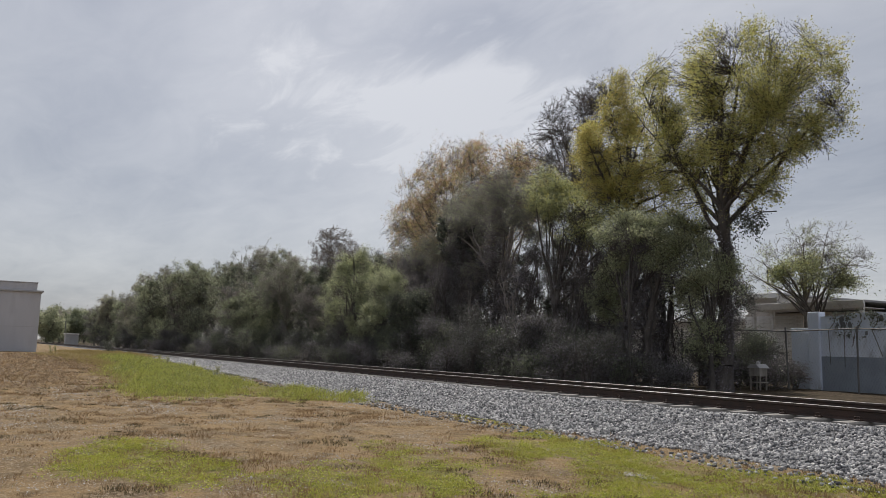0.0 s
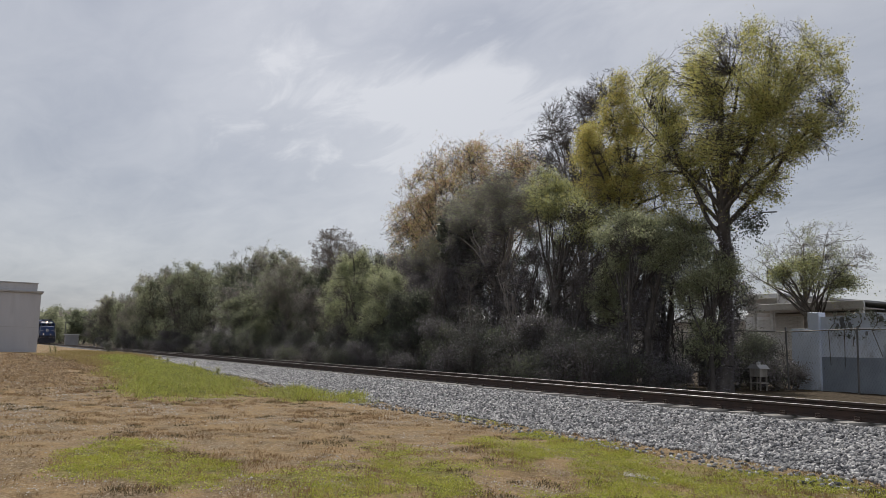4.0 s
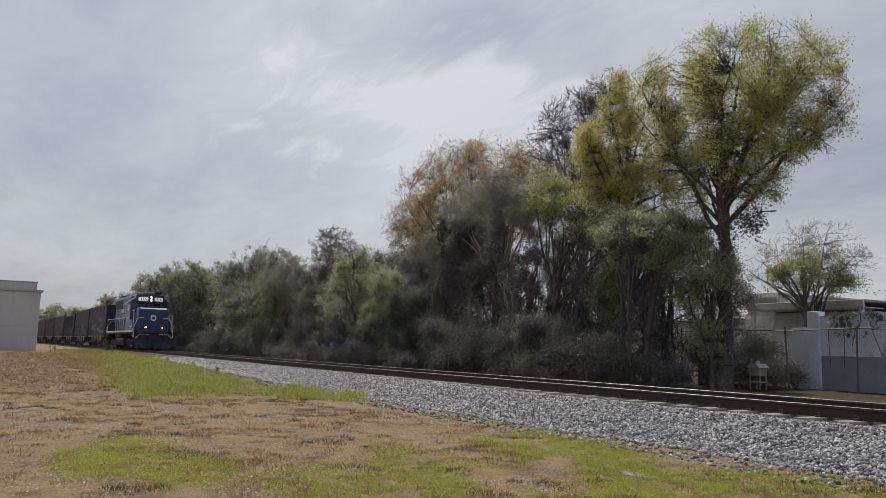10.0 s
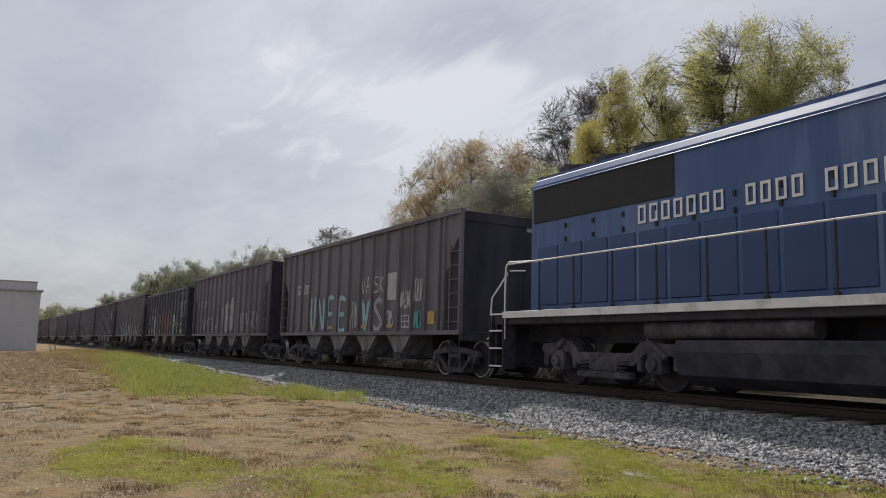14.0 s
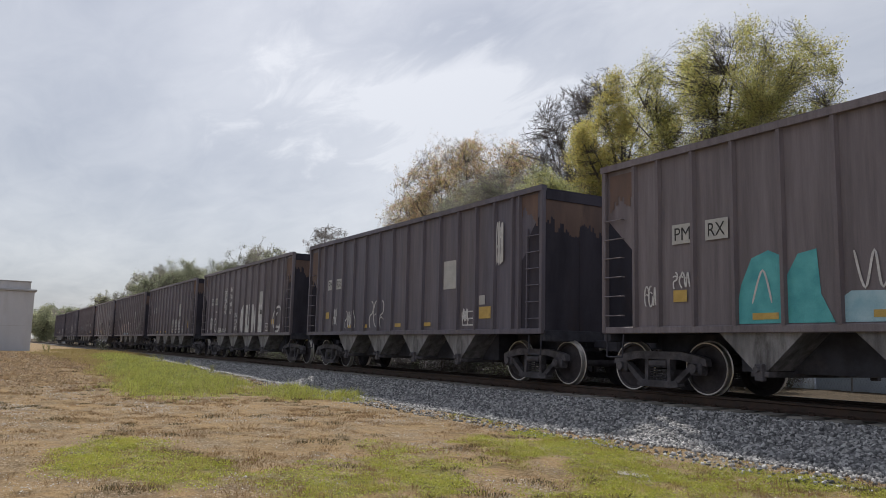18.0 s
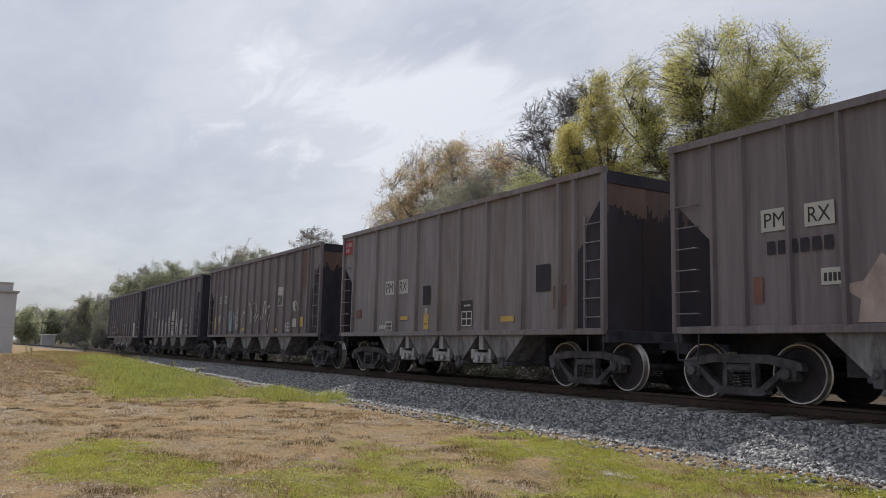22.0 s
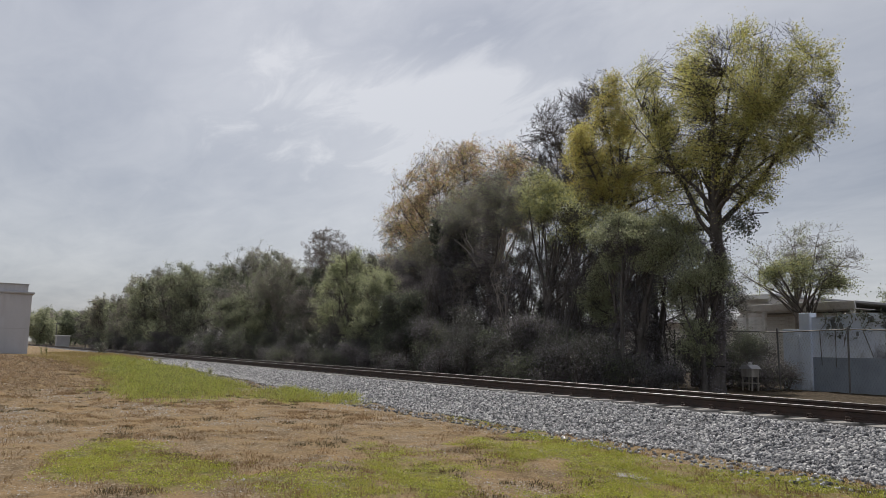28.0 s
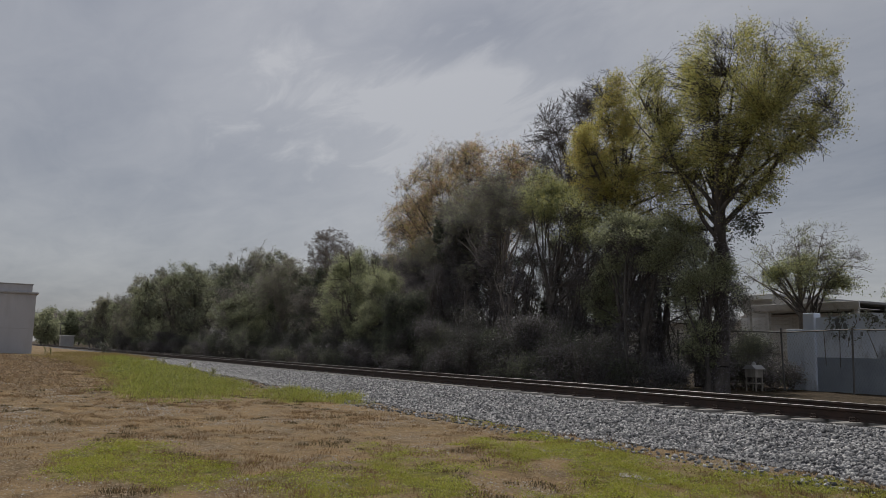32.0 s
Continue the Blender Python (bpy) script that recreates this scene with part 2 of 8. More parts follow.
M_RUST = surface("orange_rusty_steel", [(0.085, 0.062, 0.06), (0.132, 0.086, 0.073), (0.178, 0.118, 0.094)], 1.6, 0.8, 0.2, grime=(0.07, 0.052, 0.05), streak=4, spread=0.4)
# car ends: soot and rust, with the shade under the slope put into the colour
M_SOOT_SHADE = surface("soot_rust_and_shade_on_steel", [(0.030, 0.029, 0.041), (0.063, 0.058, 0.076)], 1.2, 0.85, 0.2, grime=(0.060, 0.046, 0.049), streak=3, gloss=0.2)
CAR_PAINT = {
    "black": surface("black_hopper_paint", [(0.050, 0.053, 0.066), (0.073, 0.074, 0.092)], 0.9, 0.5, 0.08, grime=(0.093, 0.093, 0.105), gloss=0.2, streak=4, runs=0.3),
    "brown": surface("brown_hopper_paint", [(0.146, 0.132, 0.154), (0.198, 0.180, 0.210)], 0.7, 0.55, 0.1, grime=(0.115, 0.098, 0.109), gloss=0.2, streak=5, runs=0.26),
    "umber": surface("umber_hopper_paint", [(0.155, 0.138, 0.154), (0.206, 0.185, 0.207)], 0.7, 0.55, 0.1, grime=(0.139, 0.118, 0.132), gloss=0.2, streak=5, runs=0.26),
    "dark": surface("dark_hopper_paint", [(0.108, 0.101, 0.129), (0.146, 0.137, 0.173)], 0.8, 0.55, 0.1, grime=(0.139, 0.123, 0.139), gloss=0.2, streak=5, runs=0.26),
    "grey": surface("grey_hopper_paint", [(0.193, 0.178, 0.198), (0.248, 0.230, 0.256)], 0.6, 0.55, 0.08, grime=(0.168, 0.141, 0.142), gloss=0.2, streak=5, runs=0.26),
}


# ---- mesh building ----
class Shape:
    """Collects vertices and faces for one mesh."""

    def __init__(self):
        self.v, self.f = [], []

    def add(self, verts, faces):
        n = len(self.v)
        self.v += [tuple(p) for p in verts]
        self.f += [tuple(n + i for i in face) for face in faces]
        return self

    def box(self, x0, x1, y0, y1, z0, z1, c=0.0):
        """A box; c: width of the chamfer along its edges."""
        if c <= 0:
            return self.add([(x, y, z) for x in (x0, x1) for y in (y0, y1) for z in (z0, z1)],
                            [(0, 1, 3, 2), (4, 6, 7, 5), (0, 4, 5, 1), (2, 3, 7, 6), (0, 2, 6, 4), (1, 5, 7, 3)])
        bm = bmesh.new()
        bmesh.ops.create_cube(bm, size=1)
        for p in bm.verts:
            p.co = ((x0 + x1) / 2 + p.co.x * (x1 - x0), (y0 + y1) / 2 + p.co.y * (y1 - y0), (z0 + z1) / 2 + p.co.z * (z1 - z0))
        bmesh.ops.bevel(bm, geom=bm.edges[:], offset=c, segments=1, affect="EDGES")
        bm.verts.index_update()
        self.add([p.co[:] for p in bm.verts], [[p.index for p in face.verts] for face in bm.faces])
        bm.free()
        return self

    def prism(self, outline, a, b, axis="y"):
        """An outline of (x, z) pulled along y from a to b; axis x: (y, z) along x; axis z: (x, y) along z."""
        place = {"y": lambda p, q: (p[0], q, p[1]), "x": lambda p, q: (q, p[0], p[1]), "z": lambda p, q: (p[0], p[1], q)}[axis]
        n = len(outline)
        return self.add([place(p, a) for p in outline] + [place(p, b) for p in outline],
                        [tuple(range(n)), tuple(range(2 * n - 1, n - 1, -1))] + [(i, (i + 1) % n, n + (i + 1) % n, n + i) for i in range(n)])

    def tube(self, p, q, r, r2=None, sides=8, caps=True):
        """A straight tapered bar from p to q."""
        p, q = Vector(p), Vector(q)
        r2 = r if r2 is None else r2
        d = (q - p).normalized()
        u = d.orthogonal().normalized()
        w = d.cross(u)
        ring = [(math.cos(2 * math.pi * i / sides), math.sin(2 * math.pi * i / sides)) for i in range(sides)]
        verts = [p + (u * c + w * s) * r for c, s in ring] + [q + (u * c + w * s) * r2 for c, s in ring]
        faces = [(i, (i + 1) % sides, sides + (i + 1) % sides, sides + i) for i in range(sides)]
        if caps:
            faces += [tuple(range(sides - 1, -1, -1)), tuple(range(sides, 2 * sides))]
        return self.add(verts, faces)

    def pipe(self, points, r, sides=6):
        for p, q in zip(points, points[1:]):
            self.tube(p, q, r, sides=sides)
        return self

    def lathe(self, profile, axis="y", sides=20, centre=(0, 0, 0)):
        """A profile of (radius, along) turned round an axis."""
        n = len(profile)
        verts, faces = [], []
        for i in range(sides):
            a = 2 * math.pi * i / sides
            for r, h in profile:
                c, s = r * math.cos(a), r * math.sin(a)
                p = {"y": (c, h, s), "z": (c, s, h), "x": (h, c, s)}[axis]
                verts.append((p[0] + centre[0], p[1] + centre[1], p[2] + centre[2]))
        for i in range(sides):
            for j in range(n - 1):
                a, b = i * n + j, (i + 1) % sides * n + j
                faces.append((a, b, b + 1, a + 1))
        return self.add(verts, faces)

    def mesh(self, name, smooth=False):
        me = bpy.data.meshes.new(name)
        me.from_pydata(self.v, [], self.f)
        bm = bmesh.new()
        bm.from_mesh(me)
        bmesh.ops.recalc_face_normals(bm, faces=bm.faces[:])
        bm.to_mesh(me)
        bm.free()
        if smooth:
            me.shade_smooth()
            me.set_sharp_from_angle(angle=radians(38))
        return me


def part(name, shape, material, parent=None, label="", smooth=False, at=None):
    """ONE mesh object under a thing or a part; shape: a Shape or a mesh."""
    me = shape.mesh(name, smooth) if isinstance(shape, Shape) else shape
    if not me.materials:
        me.materials.append(material)
    ob = new(name, me)
    if parent is not None:
        ob.parent = parent
    if at is not None:
        ob.matrix_basis = at
    return tagged(ob, label)


def thing(name, label, category, group="", kind="", at=None):
    ob = new(name)
    ob.empty_display_size = 0.2
    if at is not None:
        ob.matrix_basis = at
    return tagged(ob, label, category, group, kind)


def letters(text, height, width=None):
    """A flat mesh of the text in the built-in font, in the x-z plane, facing -y, starting at the origin."""
    cu = bpy.data.curves.new("lettering", "FONT")
    cu.body, cu.resolution_u = text, 3
    ob = bpy.data.objects.new("lettering", cu)
    scene.collection.objects.link(ob)
    me = bpy.data.meshes.new_from_object(ob.evaluated_get(bpy.context.evaluated_depsgraph_get()))
    bpy.data.objects.remove(ob)
    bpy.data.curves.remove(cu)
    co = np.zeros(len(me.vertices) * 3)
    me.vertices.foreach_get("co", co)
    co = co.reshape(-1, 3)
    lo, hi = co.min(0), co.max(0)
    sy = height / (hi[1] - lo[1])
    sx = sy if width is None else width / (hi[0] - lo[0])
    me.vertices.foreach_set("co", np.stack([(co[:, 0] - lo[0]) * sx, co[:, 2] * 0, (co[:, 1] - lo[1]) * sy], 1).ravel())
    me.update()
    return me
# ---- ground ----
def ease(t):
    t = np.clip(t, 0.0, 1.0)
    return t * t * (3 - 2 * t)


def rough(x, y, seed):
    """Smooth noise over the plane, about -1 to 1, for single values and arrays."""
    x, y = np.asarray(x, float) + seed * 17.31, np.asarray(y, float) - seed * 9.73
    i, j = np.floor(x), np.floor(y)
    u, v = x - i, y - j

    def corner(di, dj):
        h = np.sin((i + di) * 127.1 + (j + dj) * 311.7) * 43758.5453
        a = (h - np.floor(h)) * 6.2832
        return np.cos(a) * (u - di) + np.sin(a) * (v - dj)

    su, sv = u * u * (3 - 2 * u), v * v * (3 - 2 * v)
    low = corner(0, 0) * (1 - su) + corner(1, 0) * su
    high = corner(0, 1) * (1 - su) + corner(1, 1) * su
    return 1.5 * (low * (1 - sv) + high * sv)


def ground_z(x, y):
    """Height of the bare ground: a little lower than the track, rising towards the far end."""
    x, y = np.asarray(x, float), np.asarray(y, float)
    base = -0.62 + 0.45 * ease((-x - 15) / 45)
    base = base + np.where(y > 9, (-0.5 - base) * ease((y - 9) / 3), 0)
    z = base + 0.035 * rough(x * 0.35, y * 0.35, 1) + 0.02 * rough(x * 1.7, y * 1.7, 3)
    lumps = ease((-x - 16) / 5) * ease((4.4 - y) / 2) * ease((x + 60) / 20)
    return z + lumps * 0.16 * np.maximum(0, rough(x * 0.8, y * 1.3, 7) + 0.2)


# green growth: centre x, y, half sizes, turn (degrees), strength
GREEN = [(-9.9, 1.5, 1.2, 0.55, -10, 0.95), (-8.6, 2.0, 0.8, 0.45, -20, 0.9), (-7.5, 2.9, 0.9, 0.5, -30, 0.8), (-8.7, 4.5, 0.9, 0.4, -30, 0.75), (-7.2, 4.1, 1.1, 0.55, -35, 0.9), (-8.7, 6.2, 1.3, 0.45, -28, 0.85), (-9.0, 7.4, 1.7, 0.4, -28, 0.9),
         (-7.2, 6.8, 1.3, 0.45, -30, 0.9), (-6.0, 6.6, 1.1, 0.5, -30, 0.8), (-5.6, 7.4, 1.1, 0.45, -20, 0.9), (-4.6, 7.6, 0.9, 0.4, -10, 0.8), (-5.4, 5.2, 1.0, 0.6, -35, 0.85), (-6.5, 2.2, 0.7, 0.4, -20, 0.7), (-12.8, 8.4, 1.4, 0.3, -18, 0.4)]
WEEDS = [(-24.5, 5.4, 4.2, 1.6, -14, 0.95), (-20.4, 7.4, 1.9, 0.8, -20, 0.8), (-33.0, 6.2, 6.0, 1.6, -6, 0.9), (-18.4, 8.1, 1.2, 0.35, -15, 0.9), (-44, 6.8, 8, 1.2, -2, 0.75)]


def growth(spots, x, y):
    wx, wy = rough(x * 0.9, y * 0.9, 41), rough(x * 0.9, y * 0.9, 57)
    x, y = x + 0.75 * wx + 0.25 * rough(x * 3.1, y * 3.1, 43), y + 0.45 * wy + 0.15 * rough(x * 3.1, y * 3.1, 59)
    best = np.zeros(np.shape(x))
    for cx, cy, a, b, turn, s in spots:
        c, d = math.cos(radians(turn)), math.sin(radians(turn))
        u, v = ((x - cx) * c + (y - cy) * d) / a, (-(x - cx) * d + (y - cy) * c) / b
        best = np.maximum(best, s * ease((1.75 - np.hypot(u, v)) / 1.2))
    return best


def grid_lines(stops):
    """Grid coordinates: (from, to, step) runs joined."""
    out = []
    for a, b, step in stops:
        n = max(1, round((b - a) / step))
        out += [a + (b - a) * i / n for i in range(n)]
    return out + [stops[-1][1]]


def ground():
    xs = grid_lines([(-3000, -400, 260), (-400, -80, 20), (-80, -40, 1.2), (-40, -18, 0.4), (-18, 2, 0.2), (2, 40, 4), (40, 600, 80), (600, 3000, 300)])
    ys = grid_lines([(-3000, -200, 280), (-200, -12, 12), (-12, -3, 1), (-3, 9.4, 0.2), (9.4, 40, 1.2), (40, 200, 20), (200, 3000, 280)])
    gx, gy = np.repeat(xs, len(ys)), np.tile(ys, len(xs))
    verts = np.stack([gx, gy, ground_z(gx, gy)], 1).tolist()
    n = len(ys)
    faces = [(i * n + j, (i + 1) * n + j, (i + 1) * n + j + 1, i * n + j + 1) for i in range(len(xs) - 1) for j in range(n - 1)]
    me = bpy.data.meshes.new("ground")
    me.from_pydata(verts, [], faces)
    me.shade_smooth()
    layer = me.attributes.new("growth", "FLOAT", "POINT")
    layer.data.foreach_set("value", np.maximum(growth(GREEN, gx, gy), growth(WEEDS, gx, gy)))
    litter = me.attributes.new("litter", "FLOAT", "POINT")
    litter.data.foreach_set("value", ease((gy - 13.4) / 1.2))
    m = bpy.data.materials.new("dry_lawn_soil")
    m.use_nodes = True
    t = m.node_tree
    link = t.links.new
    b = t.nodes["Principled BSDF"]
    co = t.nodes.new("ShaderNodeTexCoord")

    def noise_at(scale, detail=5.0):
        k = node(t, "ShaderNodeTexNoise", Scale=scale, Detail=detail, Roughness=0.65)
        link(co.outputs["Object"], k.inputs["Vector"])
        return k.outputs[0]

    def ramp(fac, stops):
        r = t.nodes.new("ShaderNodeValToRGB")
        els = r.color_ramp.elements
        els[0].position, els[0].color = stops[0][0], (*stops[0][1], 1)
        els[1].position, els[1].color = stops[-1][0], (*stops[-1][1], 1)
        for p, c in stops[1:-1]:
            els.new(p).color = (*c, 1)
        link(fac, r.inputs[0])
        return r.outputs[0]

    dry = ramp(noise_at(2.0, 10.0), [(0.3, (0.105, 0.073, 0.04)), (0.43, (0.225, 0.155, 0.08)), (0.53, (0.34, 0.232, 0.118)), (0.62, (0.26, 0.185, 0.105)), (0.72, (0.31, 0.25, 0.165))])
    grit = ramp(noise_at(28, 6.0), [(0.32, (0.055, 0.042, 0.029)), (0.5, (0.2, 0.152, 0.1)), (0.66, (0.49, 0.42, 0.33))])
    mix = t.nodes.new("ShaderNodeMixRGB")
    link(ramp(noise_at(1.3, 8.0), [(0.4, (0.15, 0.15, 0.15)), (0.62, (0.7, 0.7, 0.7))]), mix.inputs[0])
    link(dry, mix.inputs[1])
    link(grit, mix.inputs[2])
    green = ramp(noise_at(9, 5.0), [(0.3, (0.09, 0.088, 0.028)), (0.5, (0.2, 0.19, 0.058)), (0.7, (0.31, 0.25, 0.115))])
    att = t.nodes.new("ShaderNodeAttribute")
    att.attribute_name = "growth"
    edge = t.nodes.new("ShaderNodeMath")
    edge.operation, edge.use_clamp = "MULTIPLY_ADD", True
    link(noise_at(3.5, 8.0), edge.inputs[0])
    edge.inputs[1].default_value = 3.2
    shift = t.nodes.new("ShaderNodeMath")
    shift.operation = "MULTIPLY_ADD"
    link(att.outputs["Fac"], shift.inputs[0])
    shift.inputs[1].default_value, shift.inputs[2].default_value = 1.7, -2.2
    link(shift.outputs[0], edge.inputs[2])
    mix2 = t.nodes.new("ShaderNodeMixRGB")
    link(edge.outputs[0], mix2.inputs[0])
    link(mix.outputs[0], mix2.inputs[1])
    link(green, mix2.inputs[2])
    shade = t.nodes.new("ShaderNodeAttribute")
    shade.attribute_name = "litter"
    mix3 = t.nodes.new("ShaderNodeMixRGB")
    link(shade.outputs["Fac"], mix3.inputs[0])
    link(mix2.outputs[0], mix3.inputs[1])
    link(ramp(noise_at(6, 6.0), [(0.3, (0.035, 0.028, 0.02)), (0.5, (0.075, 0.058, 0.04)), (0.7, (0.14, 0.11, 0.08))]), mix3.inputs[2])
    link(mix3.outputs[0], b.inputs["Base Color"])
    b.inputs["Specular IOR Level"].default_value = 0.1
    b.inputs["Roughness"].default_value = 0.95
    bp = node(t, "ShaderNodeBump", Strength=1.0, Distance=0.07)
    link(noise_at(11, 9.0), bp.inputs["Height"])
    link(bp.outputs[0], b.inputs["Normal"])
    me.materials.append(m)
    tagged(new("ground", me), "dry brown lawn with gravelly bare soil and green weeds", "ground", kind="structure")


ground()


def bulk(name, verts, faces, material, smooth=False):
    """A mesh of many alike pieces: verts of shape (pieces, k, 3), faces: index tuples of one piece, all with as many corners."""
    n, k, _ = verts.shape
    faces = np.array(faces)
    idx = (np.arange(n)[:, None, None] * k + faces[None]).reshape(-1, faces.shape[1])
    me = bpy.data.meshes.new(name)
    me.vertices.add(n * k)
    me.vertices.foreach_set("co", verts.astype(np.float32).ravel())
    me.loops.add(idx.size)
    me.loops.foreach_set("vertex_index", idx.astype(np.int32).ravel())
    me.polygons.add(len(idx))
    me.polygons.foreach_set("loop_start", np.arange(0, idx.size, faces.shape[1], dtype=np.int32))
    me.update(calc_edges=True)
    me.materials.append(material)
    if smooth:
        me.shade_smooth()
    return me


# ---- railway track ----
def track_y(x):
    """Centre line of the track."""
    return TRACK_Y - 0.8 * (np.minimum(np.maximum(0.0, BEND_X - np.asarray(x, float)), 160.0) / 60.0) ** 2


def shoulder_z(x, y):
    """Top of the ballast."""
    d = np.abs(np.asarray(y) - track_y(x))
    return -0.235 - np.maximum(0.0, d - 1.55) / 4.3 + 0.02 * rough(np.asarray(x) * 2.1, np.asarray(y) * 2.1, 11)


def ballast():
    rng = np.random.default_rng(5)
    xs = grid_lines([(-420, -90, 6), (-90, -45, 1.0), (-45, 8, 0.35), (8, 60, 4)])
    ys = [d for d in (-3.6, -3.3, -3.05, -2.8, -2.5, -2.2, -1.9, -1.6, -1.4, -1.0, -0.4, 0.4, 1.0, 1.4, 1.9, 2.5, 3.1)]
    n = len(ys)
    bed = Shape()
    bed.add([(x, y + float(track_y(x)), float(shoulder_z(x, y + track_y(x)))) for x in xs for y in ys],
            [(i * n + j, (i + 1) * n + j, (i + 1) * n + j + 1, i * n + j + 1) for i in range(len(xs) - 1) for j in range(n - 1)])
    me = bed.mesh("ballast_bed", True)
    me.materials.append(M_BALLAST)
    # loose stones on the visible shoulder
    corner = np.array([(x, y, z) for x in (-1, 1) for y in (-1, 1) for z in (-1, 1)], float)
    quads = [(0, 1, 3, 2), (4, 6, 7, 5), (0, 4, 5, 1), (2, 3, 7, 6), (0, 2, 6, 4), (1, 5, 7, 3)]
    count = 100000
    u = rng.random(count)
    x = 3.0 - 52 * u ** 1.35
    y = 8.45 + 2.0 * rng.random(count)
    y[:3500] = 7.6 + 1.0 * rng.random(3500)
    z = np.maximum(shoulder_z(x, y), ground_z(x, y))
    size = rng.uniform(0.012, 0.03, count) * (1 + 0.012 * np.maximum(0, -x - 10))
    shape = corner[None] * (0.55 + 0.5 * rng.random((count, 8, 3)))
    shape *= rng.uniform(0.6, 1.2, (count, 1, 3))
    q = rng.normal(size=(count, 4))
    q /= np.linalg.norm(q, axis=1)[:, None]
    w, a, b, c = q.T
    rot = np.stack([np.stack([1 - 2 * (b * b + c * c), 2 * (a * b - c * w), 2 * (a * c + b * w)], 1),
                    np.stack([2 * (a * b + c * w), 1 - 2 * (a * a + c * c), 2 * (b * c - a * w)], 1),
                    np.stack([2 * (a * c - b * w), 2 * (b * c + a * w), 1 - 2 * (a * a + b * b)], 1)], 1)
    verts = np.einsum("nij,nkj->nki", rot, shape) * size[:, None, None] + np.stack([x, y, z + size * 0.25], 1)[:, None]
    m = surface("loose_granite_stones", [(0.2, 0.2, 0.21), (0.5, 0.49, 0.48)], 30, 0.85, 0.3, fine=90)
    t = m.node_tree
    geo = t.nodes.new("ShaderNodeNewGeometry")
    ramp = t.nodes.new("ShaderNodeValToRGB")
    for e, col in zip(ramp.color_ramp.elements, ((0.06, 0.062, 0.068, 1), (0.52, 0.515, 0.515, 1))):
        e.color = col
    ramp.color_ramp.elements.new(0.5).color = (0.22, 0.22, 0.228, 1)
    t.links.new(geo.outputs["Random Per Island"], ramp.inputs[0])
    t.links.new(ramp.outputs[0], t.nodes["Principled BSDF"].inputs["Base Color"])
    stones = bulk("ballast_stones", verts, quads, m)
    tagged(new("ballast_bed", me), "grey crushed granite ballast bed under the track", "ballast", kind="stuff")
    tagged(new("ballast_stones", stones), "loose grey granite stones on the ballast shoulder", "gravel", kind="stuff")


def railway_track():
    track = thing("railway_track", "single railway track with shiny rails on concrete ties", "railway track", kind="structure")
    head = [(-0.035, 0), (-0.036, -0.035), (-0.009, -0.05), (-0.009, -0.14), (-0.068, -0.162), (-0.07, -0.172),
            (0.07, -0.172), (0.068, -0.162), (0.009, -0.14), (0.009, -0.05), (0.036, -0.035), (0.035, 0)]
    runs = [80.0, -100.0] + [-100.0 - 8 * k for k in range(1, 21)] + [-420.0]

    def swept(outline):
        n, shape = len(outline), Shape()
        shape.add([(x, float(track_y(x)) + y, z) for x in runs for y, z in outline],
                  [(k * n + i, k * n + (i + 1) % n, (k + 1) * n + (i + 1) % n, (k + 1) * n + i) for k in range(len(runs) - 1) for i in range(n)] + [tuple(range(n)), tuple(range(len(runs) * n - n, len(runs) * n))])
        return shape

    for side in (-1, 1):
        y = side * GAUGE
        rail = part("rail", swept([(y + a, z - 0.004) for a, z in head]), M_RAIL_SIDE, track, "rusty steel rail with a polished head")
        part("running_surface", swept([(y - 0.03, -0.006), (y - 0.018, 0.0), (y + 0.018, 0.0), (y + 0.03, -0.006)]), M_RAIL_TOP, rail, "shiny worn rail head")
    tie = Shape().prism([(-0.13, -0.4), (-0.13, -0.2), (-0.11, -0.178), (0.11, -0.178), (0.13, -0.2), (0.13, -0.4)], -1.3, 1.3).mesh("tie")
    tie.materials.append(M_CONCRETE_TIE)
    clip = Shape()
    for s in (-1, 1):
        for k in (-1, 1):
            y = s * GAUGE + k * 0.115
            clip.box(-0.05, 0.05, y - 0.035, y + 0.035, -0.178, -0.15, 0.008)
            clip.pipe([(-0.045, y, -0.15), (-0.03, y + 0.02 * k, -0.115), (0.03, y + 0.02 * k, -0.115), (0.045, y, -0.15)], 0.011, 5)
    clip = clip.mesh("rail_clip")
    clip.materials.append(M_RAIL_SIDE)
    for i in range(290):
        x = 6.0 - 0.61 * i
        one = part("tie", tie, M_CONCRETE_TIE, track, at=pose(x, float(track_y(x)), 0, 0, 0, 0.4 * math.sin(i * 12.9)))
        if i < 70:
            part("rail_clip", clip, M_RAIL_SIDE, one)


ballast()
railway_track()


# ---- grass ----
def strew(rng, count, area, chance, lean=1.7):
    """Places on the lawn (x, y, z, weight), denser towards the near side. area: (depth, least y, most y)."""
    got, have = [], 0
    while have < count:
        x, y = -2 - area[0] * rng.random(60000) ** lean, area[1] + (area[2] - area[1]) * rng.random(60000)
        c, w = chance(x, y)
        k = rng.random(60000) < c
        got.append(np.stack([x[k], y[k], ground_z(x[k], y[k]), np.broadcast_to(w, x.shape)[k]], 1))
        have += int(k.sum())
    return np.concatenate(got)[:count]


